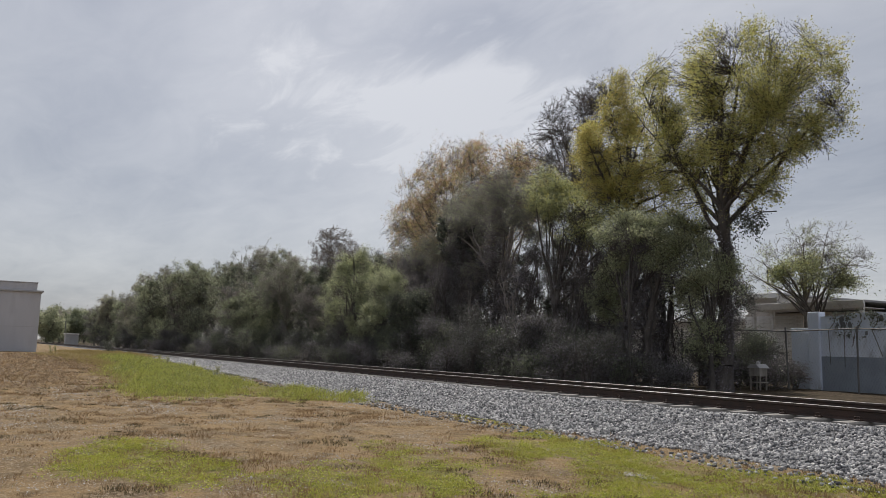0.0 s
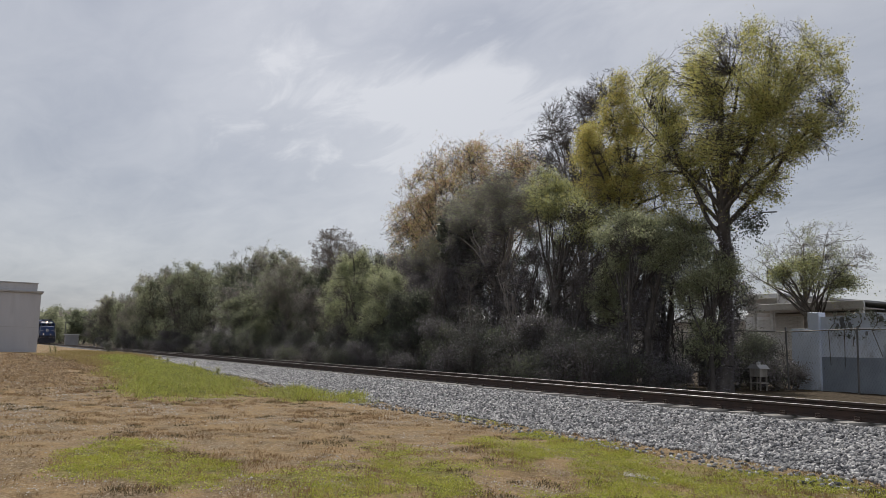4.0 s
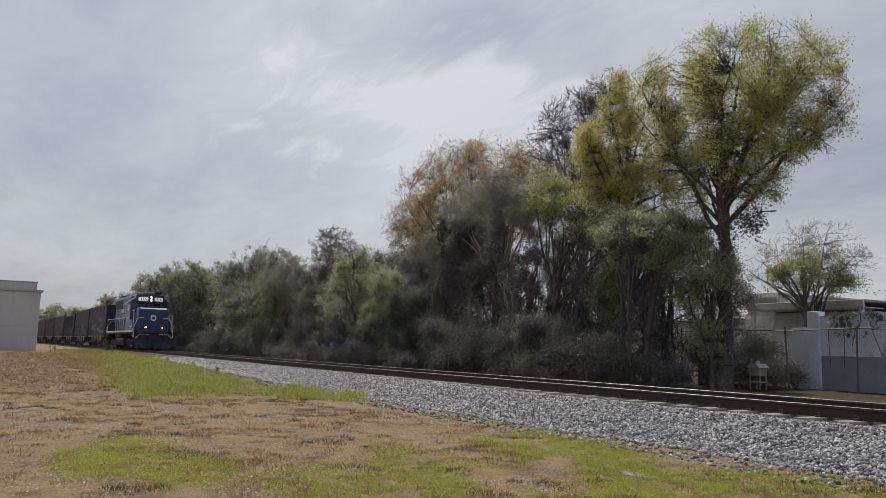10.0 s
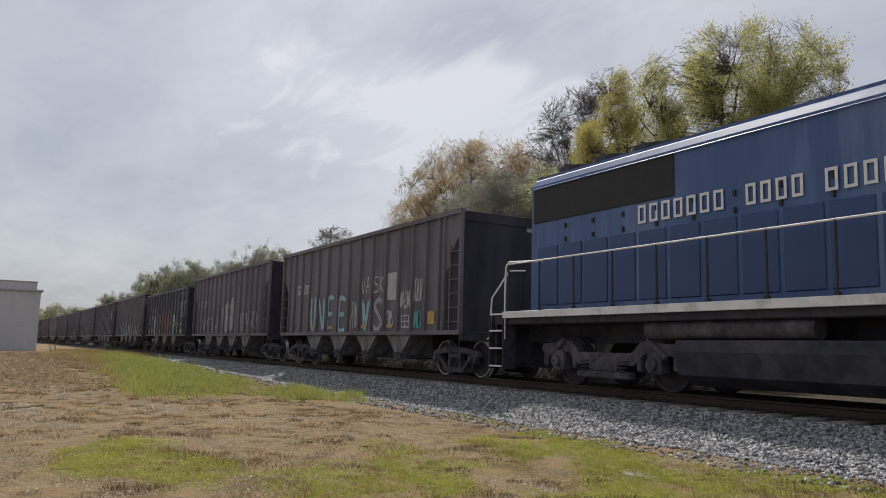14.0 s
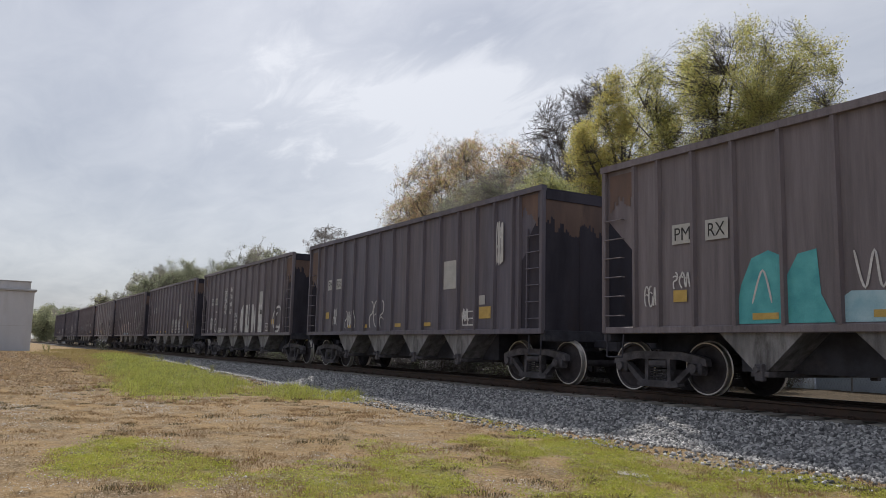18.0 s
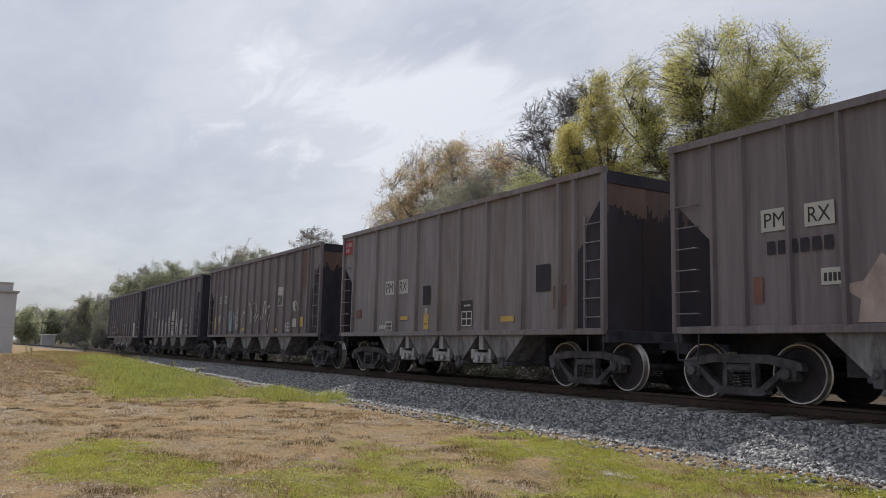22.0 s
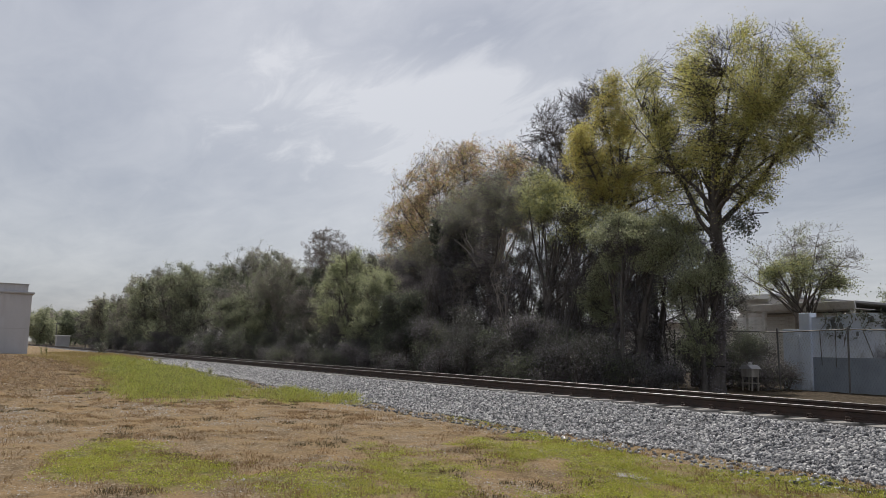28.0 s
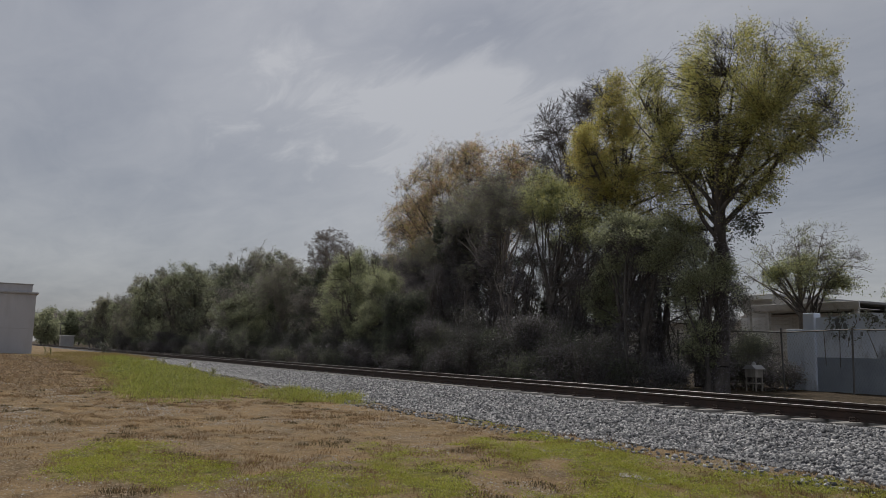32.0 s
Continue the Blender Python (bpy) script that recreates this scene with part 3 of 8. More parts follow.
def blades(name, label, spots, count, tall, colours, seed, area, wide=0.006, bare=0.0):
    """Blades of grass where the growth is; tall: (least, most) height; bare: chance outside the growth."""
    rng = np.random.default_rng(seed)
    def chance(x, y):
        g = growth(spots, x, y) * ease((rough(x * 2.6, y * 2.6, 21) + 0.4) * 1.8)
        g = g * (0.35 + 0.65 * ease(rough(x * 0.8, y * 0.8, 77) * 2.2 + 0.5))
        return np.maximum(g, bare * ease(rough(x * 0.7, y * 0.7, 5) * 2 + 0.5)), g

    p = strew(rng, count, area, chance)
    n = len(p)
    far = 1 + np.maximum(0, -p[:, 0] - 8) * 0.035
    h = rng.uniform(tall[0], tall[1], n) ** 1.0 * (0.6 + 0.8 * rng.random(n) ** 2) * (0.3 + 0.7 * np.minimum(1, p[:, 3] * 1.4))
    a = rng.random(n) * 6.283
    lean = rng.normal(0, 0.45, n) * h
    b = rng.random(n) * 6.283
    w = wide * far * rng.uniform(0.7, 1.4, n)
    side = np.stack([np.cos(a), np.sin(a), 0 * a], 1) * w[:, None]
    bend = np.stack([np.cos(b) * lean, np.sin(b) * lean, 0 * a], 1)
    root = p[:, :3] - np.array([0, 0, 0.01])
    up = np.stack([0 * a, 0 * a, h], 1)
    verts = np.stack([root - side, root + side, root + up * 0.55 + bend * 0.35 + side * 0.7, root + up + bend, root + up * 0.55 + bend * 0.35 - side * 0.7], 1)
    me = bulk(name, verts, [(0, 1, 2, 3, 4)], leafy(name + "_blades", colours, 0.35, 0.7))
    tagged(new(name, me), label, "grass", kind="stuff")


def tufts(name, label, count, per, tall, radius, colours, seed, where, wide=0.0028):
    """Tufts: bunches of blades that lean outwards. where(x, y) gives the chance of a tuft."""
    rng = np.random.default_rng(seed)
    out = strew(rng, count, (45, -3, 9), lambda x, y: (where(x, y), 1.0), 2.0)
    out[:, 3] = rng.uniform(0.5, 1.3, count) * np.where(rng.random(count) < 0.8, 1, 1.6)
    c = np.repeat(out, per, 0)
    n = len(c)
    far = 1 + np.maximum(0, -c[:, 0] - 8) * 0.04
    a = rng.random(n) * 6.283
    off = radius * c[:, 3] * rng.random(n) ** 0.6
    root = c[:, :3] + np.stack([np.cos(a) * off, np.sin(a) * off, 0 * a], 1)
    h = rng.uniform(tall[0], tall[1], n) * c[:, 3] * (1.15 - 0.75 * off / (radius * c[:, 3] + 1e-6))
    lean = h * rng.uniform(0.1, 0.9, n)
    b = a + rng.normal(0, 0.7, n)
    bend = np.stack([np.cos(b) * lean, np.sin(b) * lean, 0 * b], 1)
    s = rng.random(n) * 6.283
    side = np.stack([np.cos(s), np.sin(s), 0 * s], 1) * (wide * far * rng.uniform(0.7, 1.4, n))[:, None]
    up = np.stack([0 * a, 0 * a, h], 1)
    verts = np.stack([root - side, root + side, root + up * 0.6 + bend * 0.4 + side * 0.7, root + up + bend, root + up * 0.6 + bend * 0.4 - side * 0.7], 1)
    me = bulk(name, verts, [(0, 1, 2, 3, 4)], leafy(name + "_blades", colours, 0.35, 0.7))
    tagged(new(name, me), label, "grass", kind="stuff")


def leaf_weeds(name, label, spots, count, size, colours, seed, area, high=0.075):
    """Low broad-leaved weeds: small leaves at many angles close to the ground."""
    rng = np.random.default_rng(seed)
    def chance(x, y):
        g = growth(spots, x, y) * ease((rough(x * 3.1, y * 3.1, 91) + 0.35) * 2.2)
        return g, g

    p = strew(rng, count, area, chance)
    n = len(p)
    p[:, 2] += rng.random(n) ** 1.6 * high * p[:, 3]
    d = rng.normal(size=(n, 3)) * (1, 1, 0.55)
    d[:, 2] += 0.25
    d /= np.linalg.norm(d, axis=1)[:, None]
    s = np.cross(d, rng.normal(size=(n, 3)) * 0.5 + (0, 0, 1))
    s /= np.linalg.norm(s, axis=1)[:, None]
    k = size * rng.uniform(0.5, 1.3, n)[:, None] * (1 + np.maximum(0, -p[:, 0] - 8) * 0.03)[:, None]
    q = p[:, :3]
    verts = np.stack([q, q + d * k * 0.45 + s * k * 0.3, q + d * k, q + d * k * 0.45 - s * k * 0.3], 1)
    tagged(new(name, bulk(name, verts, [(0, 1, 2, 3)], leafy(name + "_leaves", colours, 0.45, 0.6))), label, "weeds", kind="stuff")


def lawn_gravel():
    """Pale grit and chips strewn over the bare lawn, thickest towards the ballast."""
    rng = np.random.default_rng(61)
    def chance(x, y):
        g = ease(rough(x * 0.8, y * 0.8, 15) * 2.4 - 0.1) * 0.6 + 0.06
        g = np.maximum(g, 0.9 * ease((y - 6.2) / 2.2) * ease(rough(x * 0.9, y * 0.9, 19) * 2 + 0.5))
        return g * (1 - 0.7 * growth(GREEN, x, y)), 1.0

    p = strew(rng, 30000, (24, -2, 9), chance, 1.5)[:, :3]
    n = len(p)
    k = rng.uniform(0.004, 0.011, n) * (1 + 0.8 * rng.random(n) ** 6) * (1 + np.maximum(0, -p[:, 0] - 10) * 0.05)
    base = np.array([(1, 0, 0), (-0.4, 0.9, 0), (-0.5, -0.8, 0), (0.1, 0.1, 0.8)])
    verts = p[:, None] + base[None] * rng.uniform(0.6, 1.3, (n, 4, 3)) * k[:, None, None]
    m = leafy("pale_lawn_grit_chips", [(0.1, 0.09, 0.08), (0.3, 0.28, 0.26), (0.55, 0.53, 0.5)], 0.0, 0.9)
    tagged(new("lawn_gravel", bulk("lawn_gravel", verts, [(0, 1, 3), (1, 2, 3), (2, 0, 3)], m)), "pale gravel chips strewn over the dry lawn", "gravel", kind="stuff")


blades("green_grass", "short green grass patches in the lawn", GREEN, 60000, (0.015, 0.055), [(0.15, 0.155, 0.03), (0.37, 0.37, 0.07), (0.53, 0.51, 0.12), (0.53, 0.44, 0.19)], 31, (14, -2, 9.2), 0.0026, 0.03)
leaf_weeds("low_weeds", "low green leafy weeds in patches", GREEN, 52000, 0.021, [(0.12, 0.14, 0.022), (0.36, 0.39, 0.06), (0.6, 0.6, 0.13)], 36, (13, -2, 9.2), 0.06)
blades("tall_weeds", "tall green weeds along the edge of the ballast", WEEDS, 50000, (0.04, 0.28), [(0.2, 0.22, 0.05), (0.46, 0.49, 0.12), (0.7, 0.67, 0.26)], 32, (58, 1, 9.4), 0.0035)
blades("straw_weeds", "straw-coloured stalks among the weeds", WEEDS + [(-46, 4.6, 9, 1.8, 4, 0.9), (-30, 4.2, 8, 1.0, -4, 0.6), (-60, 7.4, 12, 2.4, 0, 0.9)], 56000, (0.03, 0.2), [(0.17, 0.125, 0.055), (0.36, 0.29, 0.13), (0.52, 0.45, 0.23)], 35, (72, -1, 10), 0.0034, 0.03)
blades("dry_grass", "short dry tan grass on the lawn", [(-14, 3.5, 9, 5, 0, 0.35), (-34, 1.5, 16, 4, 0, 0.6)], 190000, (0.012, 0.05), [(0.15, 0.1, 0.058), (0.32, 0.215, 0.12), (0.58, 0.45, 0.29)], 33, (60, -4, 9), 0.0034, 0.3)
tufts("brown_tufts", "rusty brown dry grass tufts on the lawn", 3000, 46, (0.015, 0.06), 0.17, [(0.11, 0.07, 0.04), (0.27, 0.175, 0.095), (0.46, 0.33, 0.19)], 37, lambda x, y: (0.25 + 0.75 * ease(rough(x * 0.55, y * 0.55, 63) * 2.2 + 0.2)) * np.where(y > 7.5, 0.3, 1))
tufts("dark_tufts", "dark olive tufts of withered weeds", 520, 80, (0.015, 0.06), 0.17, [(0.05, 0.04, 0.024), (0.11, 0.09, 0.05), (0.22, 0.18, 0.1)], 38, lambda x, y: ease(rough(x * 0.7, y * 0.7, 67) * 2.4 + 0.2))
lawn_gravel()
leaf_weeds("bushy_weeds", "ragged leafy weeds along the ballast edge", WEEDS, 34000, 0.03, [(0.1, 0.12, 0.032), (0.25, 0.28, 0.075), (0.43, 0.43, 0.17)], 39, (56, 1, 9.4), 0.26)
leaf_weeds("leaf_litter", "heaps of brown leaf litter and dead weeds at the edge of the lawn", [(-30, 1.4, 7, 1.1, 6, 1.0), (-42, 2.2, 9, 1.3, 4, 0.9), (-24, 0.4, 3, 0.7, 10, 0.8)], 13000, 0.045, [(0.09, 0.065, 0.042), (0.28, 0.2, 0.125), (0.58, 0.45, 0.3)], 40, (50, -2, 5), 0.16)


def weed_stalks():
    """Single tall weeds that stand up in front of the ballast."""
    rng = np.random.default_rng(44)
    for x, y, h in ((-44.2, 8.2, 0.35), (-31.2, 8.0, 0.3), (-36.0, 8.2, 0.35), (-40.0, 7.8, 0.4), (-56.0, 4.0, 0.5), (-55.2, 3.7, 0.6)):
        w = thing("weed_stalk", "tall flowering weed stalk beside the ballast", "weed", "tall weeds beside the ballast", at=pose(x, y, max(float(ground_z(x, y)), float(shoulder_z(x, y))) - 0.02))
        s, pts = Shape(), []
        for k in range(5):
            a, r = rng.uniform(0, 6.28), h * rng.uniform(0.1, 0.3)
            tip = (r * math.cos(a), r * math.sin(a), h * rng.uniform(0.7, 1.0))
            s.pipe([(0, 0, 0), (tip[0] * 0.4, tip[1] * 0.4, tip[2] * 0.55), tip], 0.008, 4)
            pts += [(tip[0] * f, tip[1] * f, tip[2] * f) for f in (0.4, 0.6, 0.8, 1.0)]
        part("stem", s, M_WEED_STEM, w)
        q = np.repeat(np.array(pts), 4, 0) + rng.normal(0, 0.035, (len(pts) * 4, 3))
        d = rng.normal(size=q.shape)
        d /= np.linalg.norm(d, axis=1)[:, None]
        e = np.cross(d, rng.normal(size=q.shape))
        e /= np.linalg.norm(e, axis=1)[:, None]
        part("weed_leaves", bulk("weed_leaves", np.stack([q, q + d * 0.03 + e * 0.014, q + d * 0.06, q + d * 0.03 - e * 0.014], 1), [(0, 1, 2, 3)], M_WEED_LEAF), M_WEED_LEAF, w)


M_WEED_STEM = surface("dry_weed_stem", [(0.14, 0.13, 0.06), (0.26, 0.23, 0.12)], 8, 0.8, 0.1)
M_WEED_LEAF = leafy("weed_leaf_tips", [(0.12, 0.14, 0.05), (0.3, 0.32, 0.13), (0.6, 0.58, 0.42)], 0.5)
weed_stalks()
# ---- train ----
SHARED = {}


def shared(key, make, material, smooth=False):
    """One mesh for all alike parts."""
    if key not in SHARED:
        SHARED[key] = make().mesh(key.split("/")[0], smooth)
        SHARED[key].materials.append(material)
    return SHARED[key]


WHEELS = []      # (wheelset, radius, thing) for motions()


def wheelset_shape(r):
    s = Shape()
    for side in (-1, 1):
        y = side * GAUGE
        prof = [(0.0, 0.075), (0.1, 0.075), (0.13, 0.03), (r * 0.82, 0.012), (r * 0.86, 0.05), (r, 0.055), (r + 0.004, -0.045), (r + 0.028, -0.055), (r + 0.028, -0.085), (r * 0.84, -0.085), (r * 0.8, -0.03), (0.13, -0.05), (0.1, -0.09), (0.0, -0.09)]
        s.lathe([(a, y + side * h) for a, h in prof], "y", 28)
    s.tube((0, -1.0, 0), (0, 1.0, 0), 0.075, sides=12)
    return s


def rim_shape(r, side):
    s = Shape()
    for y in (side * GAUGE,):
        s.lathe([(r * 0.945, y + side * 0.0545), (r * 0.985, y + side * 0.058), (r + 0.003, y + side * 0.052), (r + 0.006, y - side * 0.044), (r + 0.031, y - side * 0.054)], "y", 28)
    return s


def add_wheelset(car, x, r, rim=None):
    rim = rim or M_TREAD
    ws = part("wheelset", shared("wheelset/%.3f" % r, lambda: wheelset_shape(r), M_WHEEL, True), M_WHEEL, car, at=pose(x, 0, r))
    for side in (-1, 1):
        part("wheel_rim", shared("wheel_rim/%.3f/%d" % (r, side), lambda: rim_shape(r, side), rim, True), rim, ws, "bright worn wheel rim")
    WHEELS.append((ws, r, car))


def freight_side_frame():
    """Cast three-piece truck side: arched top, sloping legs, pockets, journal boxes."""
    s = Shape()
    y0, y1 = -0.07, 0.07
    s.prism([(-1.12, 0.5), (-1.1, 0.62), (-0.98, 0.66), (-0.55, 0.74), (0.55, 0.74), (0.98, 0.66), (1.1, 0.62), (1.12, 0.5), (0.92, 0.52), (0.52, 0.6), (-0.52, 0.6), (-0.92, 0.52)], y0, y1)
    for k in (-1, 1):
        s.prism([(k * 0.92, 0.54), (k * 0.78, 0.54), (k * 0.34, 0.2), (k * 0.48, 0.18)], y0, y1)
        s.prism([(k * 0.3, 0.6), (k * 0.22, 0.6), (k * 0.24, 0.2), (k * 0.32, 0.2)], y0, y1)
        s.box(k * 0.889 - 0.13, k * 0.889 + 0.13, -0.11, 0.1, 0.34, 0.56, 0.03)
        s.tube((k * 0.889, -0.17, 0.457), (k * 0.889, -0.1, 0.457), 0.085, sides=12)
    s.prism([(-0.5, 0.13), (-0.46, 0.22), (0.46, 0.22), (0.5, 0.13), (0.4, 0.1), (-0.4, 0.1)], y0 - 0.02, y1 + 0.02)
    return s


def spring_nest():
    s = Shape()
    for k in (-1, 0, 1):
        for j in range(6):
            z = 0.22 + j * 0.045
            s.lathe([(0.05, z), (0.065, z + 0.012), (0.05, z + 0.024)], "z", 10, (k * 0.14, -0.02, 0))
    s.box(-0.22, 0.22, -0.09, 0.09, 0.47, 0.58, 0.02)
    return s


def add_freight_truck(car, x):
    for side in (-1, 1):
        m = pose(x, side * 1.0, 0, 0, 0, 0 if side < 0 else 180)
        fr = part("side_frame", shared("side_frame", freight_side_frame, M_TRUCK), M_TRUCK, car, "dusty cast steel truck side frame", at=m)
        part("spring_nest", shared("spring_nest", spring_nest, M_TRUCK), M_TRUCK, fr)
    part("bolster", shared("bolster", lambda: Shape().box(-0.2, 0.2, -1.0, 1.0, 0.5, 0.72, 0.03).tube((0, 0, 0.7), (0, 0, 1.0), 0.2), M_BLACK), M_BLACK, car, at=pose(x, 0, 0))
    for k in (-1, 1):
        add_wheelset(car, x + k * 0.889, 0.457)


def coupler_shape():
    s = Shape().box(0, 0.5, -0.1, 0.1, 0.78, 0.95, 0.02)
    s.prism([(0.45, -0.14), (0.62, -0.17), (0.74, -0.1), (0.72, 0.02), (0.62, 0.05), (0.7, 0.12), (0.58, 0.17), (0.45, 0.13)], 0.72, 1.0, "z")
    return s


def chute_shape(w, drop, single):
    """A hopper bay under the car: sloping V sheets down to a narrow gate."""
    top, g = 1.08, 0.13 if single else 0.2
    s = Shape()
    for side in (-1, 1):
        s.prism([(-w, top), (w, top), (g, drop + 0.08), (-g, drop + 0.08)], side * 1.47, side * 1.42)
    for k in (-1, 1):
        s.add([(k * w, -1.45, top), (k * w, 1.45, top), (k * g, 1.45, drop + 0.08), (k * g, -1.45, drop + 0.08),
               (k * w - k * 0.02, -1.45, top), (k * w - k * 0.02, 1.45, top), (k * g - k * 0.02, 1.45, drop + 0.08), (k * g - k * 0.02, -1.45, drop + 0.08)],
              [(0, 1, 2, 3), (7, 6, 5, 4), (0, 3, 7, 4), (1, 5, 6, 2)])
    return s


def gate_shape(drop):
    s = Shape().box(-0.16, 0.16, -1.5, 1.5, drop, drop + 0.09, 0.015)
    for side in (-1, 1):
        s.box(-0.05, 0.09, side * 1.5 - 0.06, side * 1.5 + 0.06, drop - 0.06, drop + 0.2, 0.015)
        s.tube((0.02, side * 1.5, drop + 0.12), (0.02, side * 1.62, drop + 0.12), 0.045)
    return s


def door_gear_shape():
    """Air-operated door gear between the double chutes: hanger, bracket plate, lever ends."""
    s = Shape().box(-0.09, 0.09, -1.46, 1.46, 0.72, 1.08, 0.01)
    for side in (-1, 1):
        y = side * 1.4
        s.box(-0.36, 0.36, y - 0.04, y + 0.04, 0.42, 0.66, 0.02)
        s.box(-0.4, -0.28, y - 0.07, y + 0.07, 0.5, 0.74, 0.02)
        s.box(0.28, 0.4, y - 0.07, y + 0.07, 0.5, 0.74, 0.02)
        for k in (-0.12, 0.1):
            s.tube((k, y - 0.1, 0.52), (k, y + 0.1, 0.52), 0.075, sides=10)
    return s


def side_sheet(hb, top, inset, flip):
    """The car's side: cut away in a slope at the rear end, closed to the corner at the front end."""
    z0, z1 = 1.1, top - 0.06
    a, b = hb - inset, hb - 0.08
    cut = z1 - 0.95
    pts = [(-a, z0), (b, z0), (b, z1), (-b, z1), (-b, cut), (-a, cut - 0.75)]
    return Shape().prism([(-x, z) for x, z in reversed(pts)] if flip else pts, -1.5, -1.475)


def weathered(rng, w, h, ragged):
    """A patch of rust or soot with a ragged lower edge: narrow strips that end at uneven heights."""
    n = max(6, int(w / 0.05))
    s = Shape()
    low, drift = ragged * 0.5, 0.0
    for i in range(n):
        drift = 0.75 * drift + rng.normal(0, ragged * 0.22)
        z = min(h * 0.9, max(0.0, low + drift + abs(rng.normal(0, ragged * 0.12))))
        s.add([(w * i / n, 0, z), (w * (i + 1) / n, 0, z + rng.normal(0, 0.015)), (w * (i + 1) / n, 0, h), (w * i / n, 0, h)], [(0, 1, 2, 3)])
    return s


def smooth_path(pts, n=6):
    """A rounded line through the points."""
    out = []
    for i in range(len(pts) - 1):
        p = [Vector(pts[max(0, min(len(pts) - 1, k))]) for k in (i - 1, i, i + 1, i + 2)]
        for k in range(n):
            f = k / n
            out.append(tuple(0.5 * (2 * p[1] + (p[2] - p[0]) * f + (2 * p[0] - 5 * p[1] + 4 * p[2] - p[3]) * f * f + (3 * p[1] - p[0] - 3 * p[2] + p[3]) * f ** 3)))
    return out + [tuple(pts[-1])]


def slope_sheet(hb, top, inset):
    """End of the hopper: upright head above, sloping sheet below."""
    z1 = top - 0.04
    cut = z1 - 0.95
    pts = [(hb - 0.1, z1), (hb - 0.1, cut), (hb - inset - 1.35, 1.12), (hb - inset - 1.4, 1.12), (hb - 0.14, cut + 0.02), (hb - 0.14, z1)]
    return Shape().prism(pts, -1.475, 1.475)


def ladder_shape(x0, x1, y, z0, z1, n):
    s = Shape()
    for i in range(n):
        z = z0 + (z1 - z0) * (i + 0.5) / n
        s.pipe([(x0, y + 0.02, z), (x0, y - 0.05, z), (x1, y - 0.05, z), (x1, y + 0.02, z)], 0.013, 5)
    return s


def ribbon(s, pts, thick, y):
    """A flat band along the points, in the x-z plane at depth y."""
    n = len(pts)
    left, right = [], []
    for i, p in enumerate(pts):
        q0, q1 = pts[max(0, i - 1)], pts[min(n - 1, i + 1)]
        d = Vector((q1[0] - q0[0], q1[1] - q0[1]))
        d = Vector((-d.y, d.x)).normalized() * thick / 2 if d.length > 1e-5 else Vector((0, thick / 2))
        w = 0.55 if i in (0, n - 1) else 1.0
        left.append((p[0] + d.x * w, y - 0.0006 * i, p[1] + d.y * w))
        right.append((p[0] - d.x * w, y - 0.0006 * i, p[1] - d.y * w))
    s.add(left + right, [(i, i + 1, n + i + 1, n + i) for i in range(n - 1)])


def scrawl(rng, w, h, strokes, thick):
    """Loose spray-can strokes in the x-z plane within w by h."""
    out = []
    cell = w / strokes
    for i in range(strokes):
        cx = cell * (i + 0.5)
        a = rng.uniform(0, 6.28)
        kind = int(rng.integers(0, 4))
        pts = []
        n = 16
        lean = rng.uniform(-0.25, 0.25)
        for k in range(n):
            f = k / (n - 1)
            if kind == 0:
                p = (cx + (math.sin(f * 5 + a) * 0.28 + lean * (f - 0.5)) * cell, h * (0.03 + 0.94 * f))
            elif kind == 1:
                p = (cx + 0.5 * cell * math.cos(a + f * 5.0), h * (0.5 + 0.45 * math.sin(a + f * 5.0)))
            elif kind == 2:
                p = (cx + (f - 0.5) * 1.1 * cell, h * (0.5 + 0.42 * math.cos(f * 9.4 + a)))
            else:
                p = (cx + 0.42 * cell * math.sin(f * 6.0) * (1 - 0.4 * f), h * (0.95 - 0.9 * f) + 0.06 * h * math.sin(f * 12))
            pts.append(p)
        s = Shape()
        ribbon(s, pts, thick, -0.004 * i)
        out.append(s)
        if rng.random() < 0.5:
            z = h * rng.uniform(0.3, 0.7)
            s = Shape()
            ribbon(s, [(cx - 0.4 * cell, z), (cx, z + 0.05 * h), (cx + 0.4 * cell, z - 0.03 * h)], thick, -0.004 * i - 0.002)
            out.append(s)
    return out


def blob_letter(rng, w, h):
    """One fat filled graffiti shape with an uneven outline."""
    n = 22
    pts = []
    lean = rng.uniform(-0.2, 0.2)
    p3, p5 = rng.uniform(0, 6.28), rng.uniform(0, 6.28)
    for i in range(n):
        a = 2 * math.pi * i / n
        r = 1 + 0.13 * math.sin(3 * a + p3) + 0.1 * math.sin(5 * a + p5)
        c, d = math.cos(a), math.sin(a)
        u = math.copysign(abs(c) ** 0.55, c) * r
        v = math.copysign(abs(d) ** 0.55, d) * r
        pts.append((w / 2 + w * 0.47 * u + lean * w * v * 0.4, 0, max(0.0, h / 2 + h * 0.47 * v)))
    return Shape().add(pts, [tuple(range(n))])


def plate(w, h):
    return Shape().add([(0, 0, 0), (w, 0, 0), (w, 0, h), (0, 0, h)], [(0, 1, 2, 3)])


def frame_lines(w, h, t):
    s = Shape()
    for x0, x1, z0, z1 in ((0, w, 0, t), (0, w, h - t, h), (0, t, t, h - t), (w - t, w, t, h - t), (w * 0.45, w * 0.45 + t, t, h - t), (t, w - t, h * 0.45, h * 0.45 + t)):
        s.add([(x0, 0, z0), (x1, 0, z0), (x1, 0, z1), (x0, 0, z1)], [(0, 1, 2, 3)])
    return s


